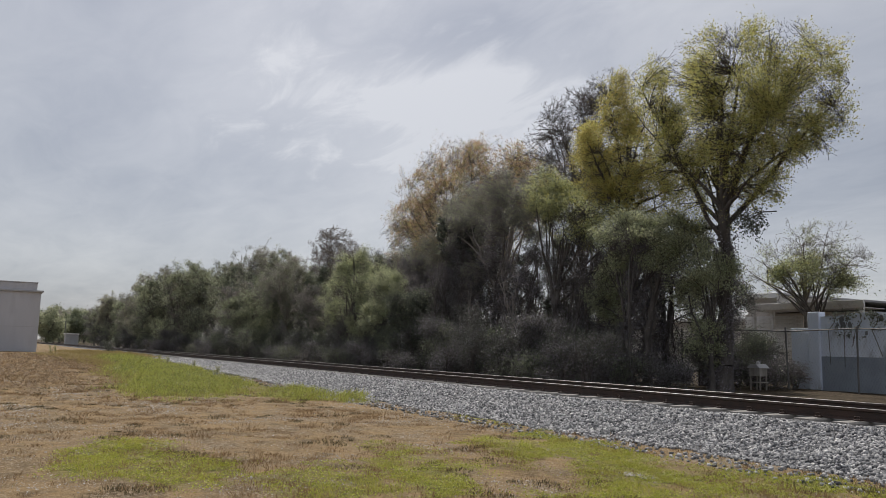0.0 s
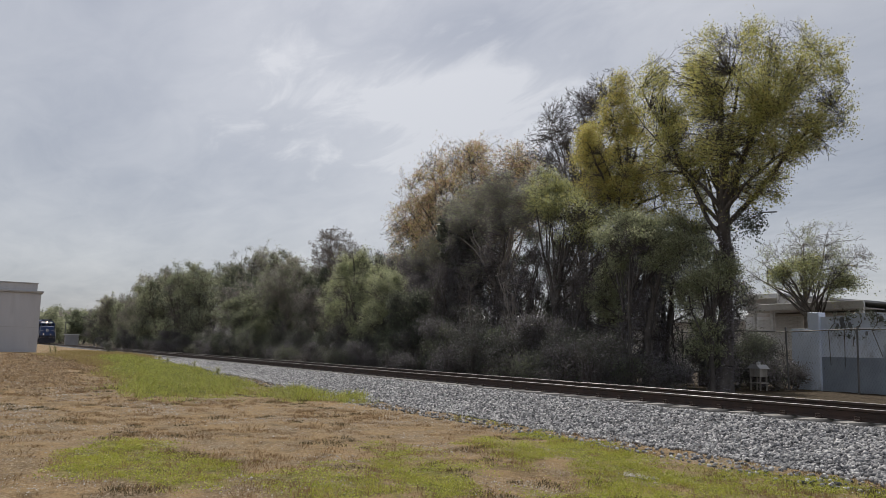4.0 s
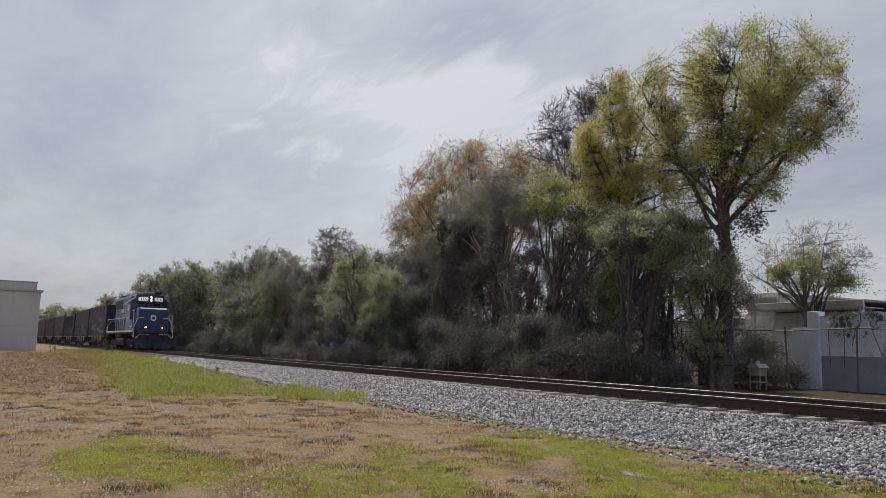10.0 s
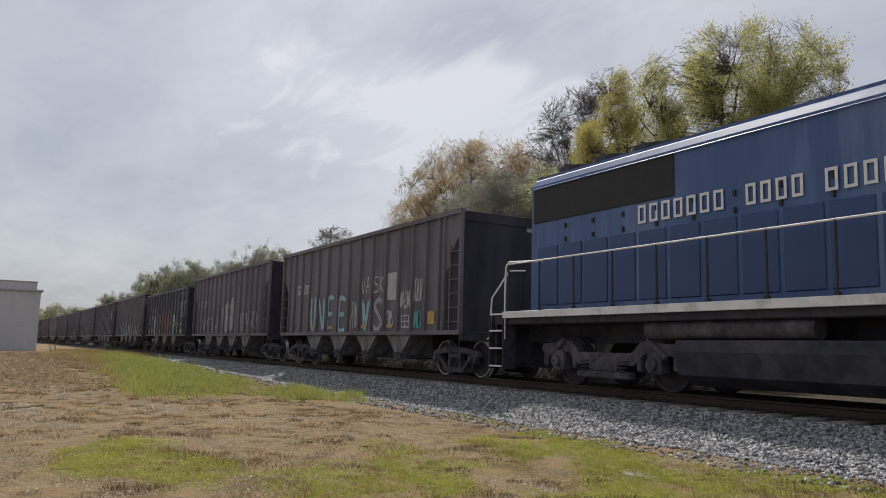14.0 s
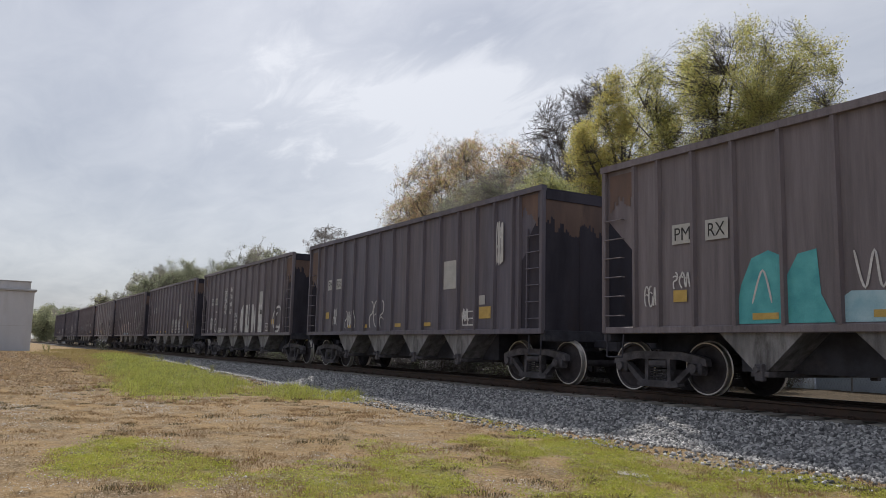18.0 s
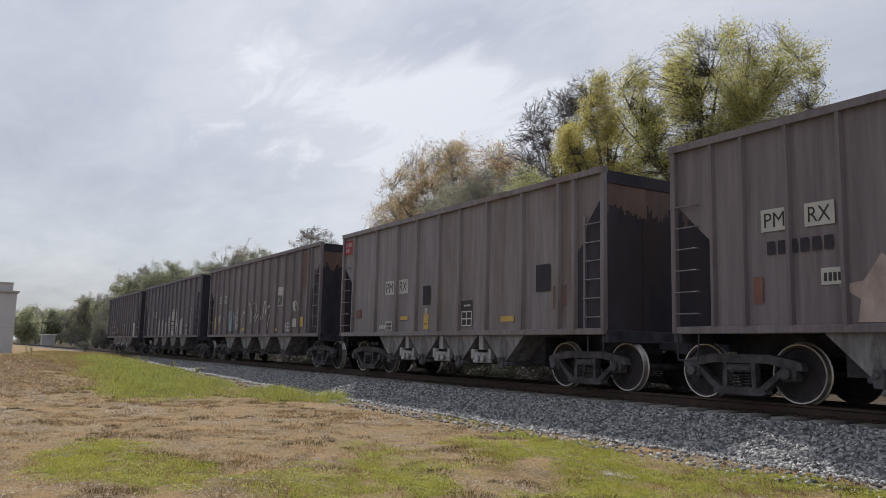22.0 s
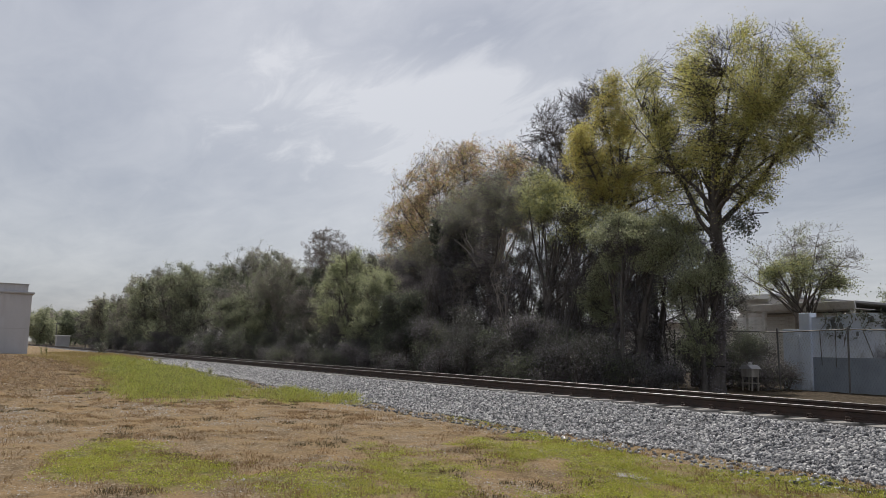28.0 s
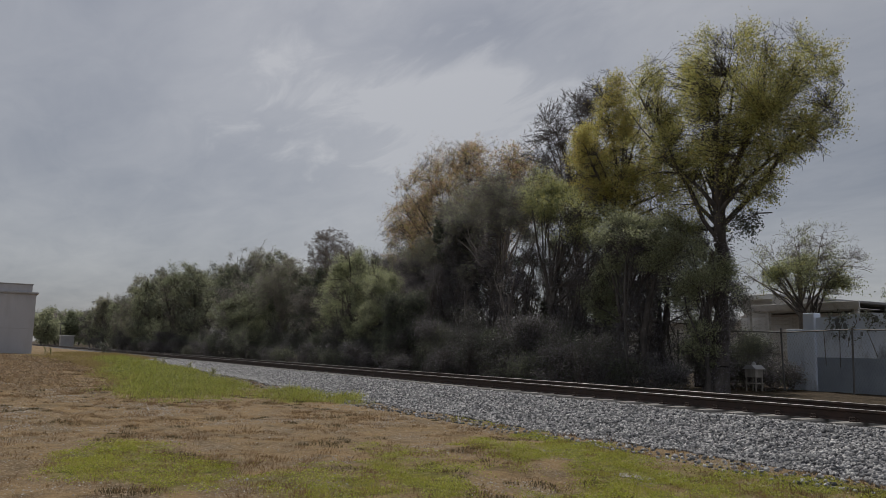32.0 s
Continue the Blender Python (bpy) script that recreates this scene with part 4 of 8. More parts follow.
SPRAY = {"white": M_SPRAY_WHITE, "grey": M_SPRAY_GREY, "teal": M_TEAL, "pale": M_PALE_BLUE, "maroon": M_MAROON, "red": M_SIGN_RED, "yellow": M_YELLOW, "soot": M_SOOT_SHADE, "rust": M_RUST, "ink": M_INK, "patch": M_STENCIL, "rose": M_SPRAY_ROSE}


def decal(car, spec, rng, face):
    """Paint on the side that faces the camera. spec: kind, x, z, width, height, colour, extra."""
    if spec[0] == "poly":
        m = SPRAY[spec[1]]
        for line in spec[2:]:
            part("graffiti", Shape().add([(x, 0, z) for x, z in line], [tuple(range(len(line)))]), m, car, at=pose(0, face, 0))
        return
    kind, x, z, w, h, colour = spec[:6]
    m = SPRAY[colour]
    at = pose(x, face, z)
    if kind == "plate":
        part("paint_patch", plate(w, h), m, car, at=at)
    elif kind == "frame":
        part("stencil_frame", frame_lines(w, h, 0.03), m, car, at=at)
    elif kind == "path":
        for i, line in enumerate(spec[6]):
            s = Shape()
            ribbon(s, smooth_path([(u * w, v * h) for u, v in line]), spec[7], -0.003 * i)
            part("graffiti_stroke", s, m, car, at=at)
    elif kind == "scrawl":
        for s in scrawl(rng, w, h, spec[6], 0.045 if len(spec) < 8 else spec[7]):
            part("graffiti_stroke", s, m, car, at=at)
    elif kind == "blobs":
        n = spec[6]
        for i in range(n):
            k = part("graffiti", blob_letter(rng, w / n * 1.02, h * rng.uniform(0.8, 1.05)), m, car, at=pose(x + i * w / n, face + 0.001 * (i % 2), z))
            if len(spec) > 7:
                for s in scrawl(rng, w / n * 0.85, h * 0.8, 2, 0.05):
                    part("graffiti_outline", s, SPRAY[spec[7]], k, at=pose(0.05, -0.004, 0.06))
    elif kind == "text":
        if len(spec) > 7:
            back = part("lettering_panel", plate(w + 0.12, h + 0.12), SPRAY[spec[7]], car, at=pose(x - 0.06, face, z - 0.06))
            part("lettering", letters(spec[6], h, w), m, back, at=pose(0.06, -0.004, 0.06))
        else:
            part("lettering", letters(spec[6], h, w), m, car, at=at)
    elif kind == "bars":
        n = spec[6]
        for i in range(n):
            part("painted_bar", shared("painted_bar/%s%.2f%.2f" % (colour, w / n * 0.72, h), lambda: plate(w / n * 0.72, h), m), m, car, at=pose(x + i * w / n, face, z))


def hopper_car(paint, label, ht, hb, top, ribs, chutes, double=False, decals=(), rusty=(), flush=False, seed=0, mark=None):
    """An open-top hopper car; ht: half distance of the trucks, hb: half body length."""
    rng = np.random.default_rng(seed)
    car = thing("hopper_car", label, "hopper car", "hopper cars of the freight train")
    m = CAR_PAINT[paint]
    inset = 0.85
    key = "%s/%.2f/%.2f" % (paint, hb, top)
    for side in (-1, 1):
        turn = pose(0, 0, 0, 0, 0, 0 if side < 0 else 180)
        part("side_sheet", shared("side_sheet/%s/%d" % (key, side), lambda: side_sheet(hb, top, inset, side > 0), m), m, car, at=turn)
        part("top_chord", shared("top_chord/" + key, lambda: Shape().box(-hb, hb, -1.59, -1.45, top - 0.12, top), m), m, car, at=turn)
        part("side_sill", shared("side_sill/" + key, lambda: Shape().box(-hb + 0.05, hb - 0.05, -1.56, -1.44, 1.05, 1.17, 0.012), m), m, car, at=turn)
        part("slope_sheet", shared("slope_sheet/" + key, lambda: slope_sheet(hb, top, inset), M_SOOT_SHADE), M_SOOT_SHADE, car, "sooty sloping end sheet", at=turn)
        for x in ribs:
            x = x if side < 0 else -x
            wide = 0.05 if not flush else 0.07
            part("rib", shared("rib/%s/%.2f/%d" % (paint, top, flush), lambda: Shape().prism([(-wide, -1.495), (-wide * 0.6, -1.575), (wide * 0.6, -1.575), (wide, -1.495)], 1.16, top - 0.115, "z"), m), m, car, at=turn @ pose(x, 0, 0))
        for end in (-1, 1):
            part("corner_post", shared("corner_post/" + paint + "%.2f" % top, lambda: Shape().box(-0.05, 0.05, -1.57, -1.46, 1.05, top - 0.1, 0.012), m), m, car, at=turn @ pose(end * (hb - 0.06), 0, 0))
            part("ladder", shared("ladder/" + paint + "%.2f" % top, lambda: ladder_shape(-0.5, -0.03, -1.53, 1.2, top - 0.9, 6).box(-0.53, -0.49, -1.55, -1.5, 1.1, top - 0.9), m), m, car, at=turn @ pose(end * (hb - 0.06) + (0 if end > 0 else 0.53), 0, 0))
            part("stirrup_step", shared("stirrup_step", lambda: Shape().pipe([(-0.22, -1.5, 1.06), (-0.2, -1.52, 0.62), (0.2, -1.52, 0.62), (0.22, -1.5, 1.06)], 0.016, 5), M_BLACK), M_BLACK, car, at=turn @ pose(end * (hb - 0.3), 0, 0))
    for end in (-1, 1):
        turn = pose(0, 0, 0, 0, 0, 0 if end > 0 else 180)
        part("end_sill", shared("end_sill/" + key, lambda: Shape().box(hb - 0.16, hb + 0.02, -1.5, 1.5, 0.9, 1.14, 0.015).box(hb - 1.7, hb - 0.1, -0.25, 0.25, 0.78, 1.08), M_BLACK), M_BLACK, car, at=turn)
        part("end_platform", shared("end_platform/" + key, lambda: Shape().box(hb - 1.3, hb - 0.1, -1.44, 1.44, 1.08, 1.12), M_BLACK), M_BLACK, car, at=turn)
        part("end_brace", shared("end_brace/" + key, lambda: Shape().box(hb - 0.1, hb - 0.04, -0.5, -0.42, 1.1, top - 0.9).box(hb - 0.1, hb - 0.04, 0.42, 0.5, 1.1, top - 0.9).box(hb - 0.1, hb - 0.02, -1.45, 1.45, top - 0.3, top - 0.1), M_SOOT_SHADE), M_SOOT_SHADE, car, at=turn)
        part("coupler", shared("coupler", coupler_shape, M_BLACK), M_BLACK, car, at=turn @ pose(hb - 0.05, 0, 0))
        add_freight_truck(car, end * ht)
        part("end_web", shared("end_web/" + key, lambda: Shape().prism([(hb - 0.3, 1.1), (hb - 0.3, top - 1.25), (hb - inset - 1.3, 1.15)], -0.03, 0.03), M_BLACK), M_BLACK, car, at=turn)
        part("brake_reservoir", shared("brake_reservoir/" + key, lambda: Shape().tube((hb - 1.15, -1.0, 1.42), (hb - 1.15, 0.7, 1.42), 0.22, sides=12), M_BLACK), M_BLACK, car, at=turn)
    # flat dark sheet stands in for the shaded recess under the sloping end
    part("end_sheet", shared("end_sheet/" + key, lambda: Shape().box(hb - 0.09, hb - 0.05, -1.46, 1.46, 1.14, top - 0.1), M_SOOT_SHADE), M_SOOT_SHADE, car, "soot-blackened end sheet")
    # dark polygon paints the shade of the cut-away last bay on the side
    part("painted_bay_shade", Shape().add([(-0.92, 0, 1.17), (0, 0, 1.17), (0, 0, top - 0.5), (-0.2, 0, top - 0.75), (-0.42, 0, top - 1.0), (-0.6, 0, top - 1.45), (-0.92, 0, top - 1.75)], [tuple(range(7))]), M_SOOT_SHADE, car, "dark patch with the shade of the cut-away last bay painted on", at=pose(hb - 0.07, -1.504, 0))
    plaque = part("lettering_panel", plate(0.42, 0.18), M_STENCIL, car, "small pale reporting mark plate", at=pose(hb - 0.044, 0.5, top - 0.42, 0, 0, 90))
    part("lettering", letters("PMRX", 0.12, 0.36), M_INK, plaque, at=pose(0.03, -0.004, 0.03))
    if rusty:
        part("rust_patch", weathered(rng, 2.9, 0.9, 0.5), M_RUST, car, "rusty band along the top of the end", at=pose(hb - 0.046, -1.45, top - 1.05, 0, 0, 90))
    # unseen sheet added inside to stop sun falling through the open top
    part("floor_sheet", shared("floor_sheet/%.2f" % hb, lambda: Shape().box(-hb + 1.0, hb - 1.0, -1.47, 1.47, 1.12, 1.15), M_BLACK), M_BLACK, car)
    # sill, plus a wide black box added to block light between the chutes
    part("centre_sill", shared("centre_sill/%.2f" % hb, lambda: Shape().box(-hb + 0.3, hb - 0.3, -0.28, 0.28, 0.72, 1.06).box(-hb + 2.6, hb - 2.6, -0.85, 0.85, 0.44, 1.08), M_BLACK), M_BLACK, car)
    part("brake_wheel", shared("brake_wheel", lambda: Shape().lathe([(0.24, -0.02), (0.27, 0.0), (0.24, 0.02), (0.235, 0)], "x", 16).box(-0.01, 0.01, -0.25, 0.25, -0.015, 0.015).box(-0.01, 0.01, -0.015, 0.015, -0.25, 0.25), M_BLACK), M_BLACK, car, "hand brake wheel", at=pose(-hb - 0.02, 0.75, 2.0))
    span = ht - 1.35
    for i in range(chutes):
        x = -span + 2 * span * (i + 0.5) / chutes
        w = min(0.78, span / chutes * 0.95)
        c = part("hopper_chute", shared("hopper_chute/%.2f" % w, lambda: chute_shape(w, 0.4, not double), M_CHUTE), M_CHUTE, car, "pale dusty steel hopper chute", at=pose(x, 0, 0))
        part("outlet_gate", shared("outlet_gate", lambda: gate_shape(0.38), M_TRUCK), M_TRUCK, c)
        if double and i < chutes - 1:
            part("door_gear", shared("door_gear", door_gear_shape, M_GEAR), M_GEAR, car, "pale grey door operating gear", at=pose(x + span / chutes, 0, 0))
    for x, z, w, h in rusty:
        part("rust_patch", weathered(rng, w, h, h * 0.55), M_RUST, car, "orange rusty patch of bare steel", at=pose(x, -1.5075, z))
    for i, spec in enumerate(decals):
        decal(car, spec, rng, -1.509 - 0.0012 * i)
    return car


OVAL = [[(0.1, 0.1), (0.0, 0.55), (0.3, 1.0), (0.75, 0.9), (0.95, 0.45), (0.7, 0.05), (0.1, 0.1)], [(0.35, 0.3), (0.4, 0.65), (0.62, 0.6), (0.6, 0.32), (0.35, 0.3)], [(0.05, 0.0), (0.5, -0.02), (1.0, 0.05)]]
SHELL = [[(0.0, 0.1), (0.4, 0.0), (0.9, 0.15)], [(0.05, 0.35), (0.45, 0.2), (0.8, 0.3)], [(0.1, 0.9), (0.15, 0.5), (0.5, 0.42), (0.8, 0.6), (0.6, 1.0)], [(0.35, 0.85), (0.55, 0.65), (0.75, 0.95), (1.0, 0.9)], [(0.2, 0.1), (0.3, 0.5), (0.25, 0.95)]]
LOOPS = [[(0, 0), (0.02, 0.5), (0.08, 0.72), (0.14, 0.6), (0.18, 0)], [(0.25, 1), (0.31, 0.9), (0.33, 0.5), (0.36, 0.35), (0.38, 0.7), (0.43, 1), (0.47, 0.95)], [(0.36, 0.5), (0.4, 0.3), (0.42, 0)], [(0.45, 0.5), (0.52, 0.6), (0.55, 1.0)],
         [(0.5, 0.35), (0.58, 0.55), (0.66, 0.6), (0.71, 0.4)], [(0.62, 0.55), (0.64, 0.2), (0.62, 0)], [(0.76, 0.45), (0.8, 0.9), (0.84, 1), (0.86, 0.8), (0.85, 0.6), (0.9, 0.75), (1, 0.85)], [(0.93, 0.1), (0.95, 0.4), (1, 0.55)]]


def hopper_cars():
    """The twelve cars behind the locomotive, first to last: thing and distance behind the first."""
    cars = []
    mark = lambda x, z: [("text", -5.03, 2.63, 0.34, 0.22, "ink", "PM", "patch"), ("text", -4.31, 2.63, 0.34, 0.22, "ink", "RX", "patch")]
    amber = lambda *xs: [("plate", x, 1.27, 0.36, 0.1, "yellow") for x in xs]
    A = 6.84
    std = (-5.98, -5.4, -4.62, -3.8, -2.93, -2.05, -1.1, -0.2, 0.68, 1.6, 2.5, 3.4, 4.22, 5.0, 5.72, 5.98)
    sparse = (-5.98, -5.0, -3.97, -2.95, -2.0, -1.08, -0.2, 0.65, 1.62, 2.6, 3.54, 4.65, 5.76)
    twelve = (-5.7, -4.8, -3.81, -2.88, -1.97, -1.08, -0.2, 0.73, 1.62, 2.5, 3.43, 4.4, 5.6)
    last = (-5.55, -4.71, -3.78, -2.87, -2.06, -1.2, -0.31, 0.54, 1.38, 2.29, 3.21, 4.11, 5.1, 5.5)
    posts = (-5.1, -3.58, -2.3, -1.2, -0.07, 0.9, 2.05, 3.39, 4.6, 5.08)
    cars.append((hopper_car("brown", "brown steel open hopper car with pale blue and white graffiti", 5.8, A, 4.25, std, 4, decals=[
        ("path", -3.66, 1.22, 0.5, 1.2, "pale", [[(0.1, 1.0), (0.12, 0.3), (0.5, 0.02), (0.85, 0.3), (0.9, 1.0)]], 0.15), ("path", -3.0, 1.22, 0.66, 1.15, "pale", [[(0.05, 0.0), (0.1, 1.0), (0.85, 0.05), (0.95, 1.0)]], 0.15),
        ("path", -2.05, 1.22, 0.62, 1.1, "pale", [[(0.1, 0.0), (0.12, 0.95), (0.9, 1.0)], [(0.12, 0.5), (0.75, 0.52)]], 0.15), ("path", -1.02, 1.22, 0.55, 1.05, "pale", [[(0.95, 0.95), (0.1, 0.98), (0.05, 0.05), (0.95, 0.02)], [(0.1, 0.5), (0.8, 0.5)]], 0.15),
        ("scrawl", -0.02, 1.22, 0.5, 0.95, "grey", 3, 0.08), ("path", 0.86, 1.22, 0.55, 0.95, "pale", [[(0.0, 1.0), (0.45, 0.0), (1.0, 1.0)], [(0.2, 0.9), (0.5, 0.3), (0.8, 0.9)]], 0.11), ("path", 1.75, 1.22, 0.58, 0.9, "grey", [[(0.95, 0.9), (0.5, 1.0), (0.08, 0.78), (0.5, 0.52), (0.92, 0.25), (0.5, 0.0), (0.05, 0.1)]], 0.15),
        ("path", 0.78, 2.36, 0.6, 0.5, "white", [[(0.0, 0.95), (0.2, 0.0), (0.42, 0.9)], [(0.6, 0.0), (0.8, 1.0), (1.0, 0.0)], [(0.65, 0.4), (0.95, 0.4)]], 0.04), ("path", 1.72, 2.33, 0.66, 0.52, "white", [[(0.42, 0.9), (0.1, 0.95), (0.05, 0.6), (0.4, 0.45), (0.38, 0.1), (0.0, 0.05)], [(0.62, 0.0), (0.62, 1.0)], [(1.0, 0.9), (0.66, 0.5), (1.0, 0.0)]], 0.04),
        ("plate", 2.64, 2.08, 0.58, 0.8, "patch"), ("scrawl", 3.5, 1.78, 0.6, 0.55, "white", 4, 0.035), ("scrawl", 4.3, 1.95, 0.54, 0.68, "white", 5, 0.035), ("scrawl", 4.34, 1.2, 0.48, 0.55, "teal", 4, 0.035), ("scrawl", 2.65, 1.3, 0.45, 0.5, "white", 3, 0.035),
        ("frame", 3.59, 1.26, 0.46, 0.36, "white"), ("plate", 5.12, 1.34, 0.38, 0.34, "yellow"), *mark(-4.75, 2.25), *amber(-3.6, -1.9, 0.85, 2.68)], seed=1), 0.0))
    cars.append((hopper_car("brown", "brown open hopper car with large grey and white graffiti figure", 5.87, A, 4.25, std, 4, decals=[
        ("blobs", -0.6, 1.2, 2.4, 1.7, "grey", 2, "white"), ("scrawl", -4.6, 1.2, 3.2, 0.8, "white", 6), ("scrawl", 2.6, 1.2, 2.6, 1.0, "white", 5), *mark(-4.75, 2.25)], seed=2), 15.4))
    cars.append((hopper_car("black", "black open hopper car with maroon and pale teal graffiti mural", 5.57, 6.62, 3.97, twelve, 3, decals=[
        ("poly", "pale", [(-3.75, 1.19), (-3.78, 2.1), (-3.55, 2.3), (-3.2, 2.7), (-3.02, 2.76), (-3.05, 1.9), (-2.94, 1.19)], [(2.3, 1.22), (2.28, 2.0), (2.5, 2.12), (2.62, 2.42), (2.8, 2.38), (3.0, 2.5), (3.1, 2.25), (3.3, 2.05), (3.42, 1.85), (3.4, 1.19)]),
        ("poly", "maroon", [(-2.92, 1.19), (-2.98, 2.58), (-2.7, 2.6), (-2.06, 2.46), (-1.16, 2.46), (-0.55, 2.6), (0.0, 2.52), (0.72, 2.55), (1.1, 2.62), (1.67, 2.58), (2.47, 2.78), (2.3, 2.2), (2.2, 1.7), (2.42, 1.19)]),
        ("poly", "teal", [(2.62, 1.24), (2.66, 1.8), (2.95, 2.0), (3.2, 1.75), (3.3, 1.24)]),
        ("path", 0, 0, 1, 1, "rose", [[(-2.95, 2.57), (-2.7, 2.58), (-2.06, 2.45), (-1.16, 2.45), (-0.55, 2.58), (0.0, 2.5), (0.72, 2.53), (1.1, 2.6), (1.67, 2.56), (2.45, 2.76)], [(2.42, 2.7), (2.25, 2.2), (2.15, 1.7), (2.4, 1.22)], [(-2.75, 2.2), (-2.3, 1.9), (-2.5, 1.3)], [(-2.0, 2.35), (-1.6, 1.9), (-1.2, 2.3), (-1.25, 1.3)],
         [(-1.0, 1.3), (-0.95, 2.2), (-0.4, 2.35), (-0.3, 1.9), (-0.8, 1.75), (-0.2, 1.25)], [(0.0, 2.3), (0.05, 1.3), (0.6, 1.25)], [(0.1, 1.85), (0.6, 1.95)], [(0.85, 1.3), (0.9, 2.35), (1.5, 2.2), (1.1, 1.8), (1.6, 1.3)], [(1.75, 2.3), (1.7, 1.4), (2.1, 1.3)], [(1.75, 1.85), (2.1, 1.95)]], 0.035),
        ("poly", "rust", [(1.3, 1.19), (1.35, 1.6), (1.7, 1.75), (2.05, 1.6), (2.1, 1.19)]),
        ("path", -5.52, 1.85, 0.76, 0.42, "white", [[(0.0, 0.0), (0.1, 0.5), (0.25, 0.5)], [(0.3, 0.1), (0.3, 0.55), (0.45, 0.5), (0.55, 0.1)], [(0.6, 0.5), (0.7, 0.1), (0.8, 0.5)], [(0.95, 0.0), (0.97, 0.55)], [(0.4, 0.85), (0.55, 1.0), (0.65, 0.8), (0.5, 0.7), (0.4, 0.85)]], 0.03),
        ("path", -4.55, 1.28, 0.24, 0.6, "white", [[(0.2, 1.0), (0.0, 0.8), (0.5, 0.6), (0.2, 0.4)], [(0.6, 0.0), (0.9, 0.15), (0.8, 0.4), (0.5, 0.3), (0.6, 0.0)]], 0.03), ("path", -4.22, 1.7, 0.4, 0.42, "white", [[(0, 0.9), (0.5, 0.6), (1, 0.1)], [(0.2, 0.5), (0.6, 0.9)], [(0.5, 0.1), (1.0, 0.45)]], 0.025),
        ("text", -4.22, 2.66, 0.38, 0.24, "white", "PM"), ("text", -3.56, 2.66, 0.38, 0.24, "white", "RX"), ("bars", -4.38, 2.19, 0.55, 0.21, "white", 3), ("bars", -3.52, 2.19, 0.56, 0.21, "white", 3),
        ("text", -4.18, 1.46, 0.34, 0.1, "white", "LD LMT"), ("text", -4.18, 1.29, 0.26, 0.1, "white", "LT WT"), ("text", -3.52, 1.45, 0.36, 0.09, "ink", "229000"), ("text", -3.48, 1.28, 0.3, 0.09, "ink", "57000"),
        ("plate", -5.5, 1.3, 0.43, 0.22, "yellow"), ("plate", -1.5, 1.3, 0.3, 0.18, "patch"), ("frame", 2.85, 1.32, 0.36, 0.26, "ink"), ("bars", 2.62, 1.86, 0.7, 0.07, "ink", 6),
        ("scrawl", 5.6, 3.42, 0.52, 0.36, "white", 4, 0.032), ("text", 5.62, 2.95, 0.95, 0.21, "white", "ADHESIVE"), ("text", 5.65, 2.64, 0.62, 0.2, "white", "KILLS"), ("path", 5.66, 2.48, 0.36, 0.12, "white", [[(0, 0.7), (0.5, 1.0), (1, 0.8)], [(0.2, 0.0), (0.6, 0.3), (0.9, 0.1)]], 0.025), ("text", 5.68, 2.22, 0.38, 0.19, "white", "2K19"),
        ("scrawl", 4.68, 2.86, 0.62, 0.34, "white", 4, 0.03), ("text", 4.76, 2.66, 0.4, 0.15, "white", "MADE"), ("text", 4.86, 2.45, 0.36, 0.14, "white", "YALL"), ("text", 4.8, 2.22, 0.42, 0.16, "white", "LOOK"), ("text", 4.62, 1.66, 0.55, 0.18, "white", "SWICH"),
        ("path", 3.86, 1.28, 0.52, 0.48, "white", [[(0.0, 0.9), (0.1, 0.3), (0.5, 0.0), (0.9, 0.3), (1.0, 0.95)], [(0.2, 0.45), (0.5, 0.3), (0.85, 0.5)], [(0.15, 0.7), (0.5, 0.6), (0.8, 0.75)], [(0.55, 1.0), (0.7, 1.2), (0.8, 0.95), (0.55, 1.0)]], 0.028), ("path", 3.52, 1.6, 0.3, 0.5, "white", [[(0.0, 0.2), (1.0, 0.6)], [(0.6, 1.0), (0.5, 0.0)], [(0.1, 0.8), (0.9, 0.1)]], 0.025),
        ("plate", 4.93, 1.26, 0.48, 0.22, "yellow"), ("bars", 4.66, 3.62, 0.66, 0.04, "white", 5)], seed=3), 30.57))
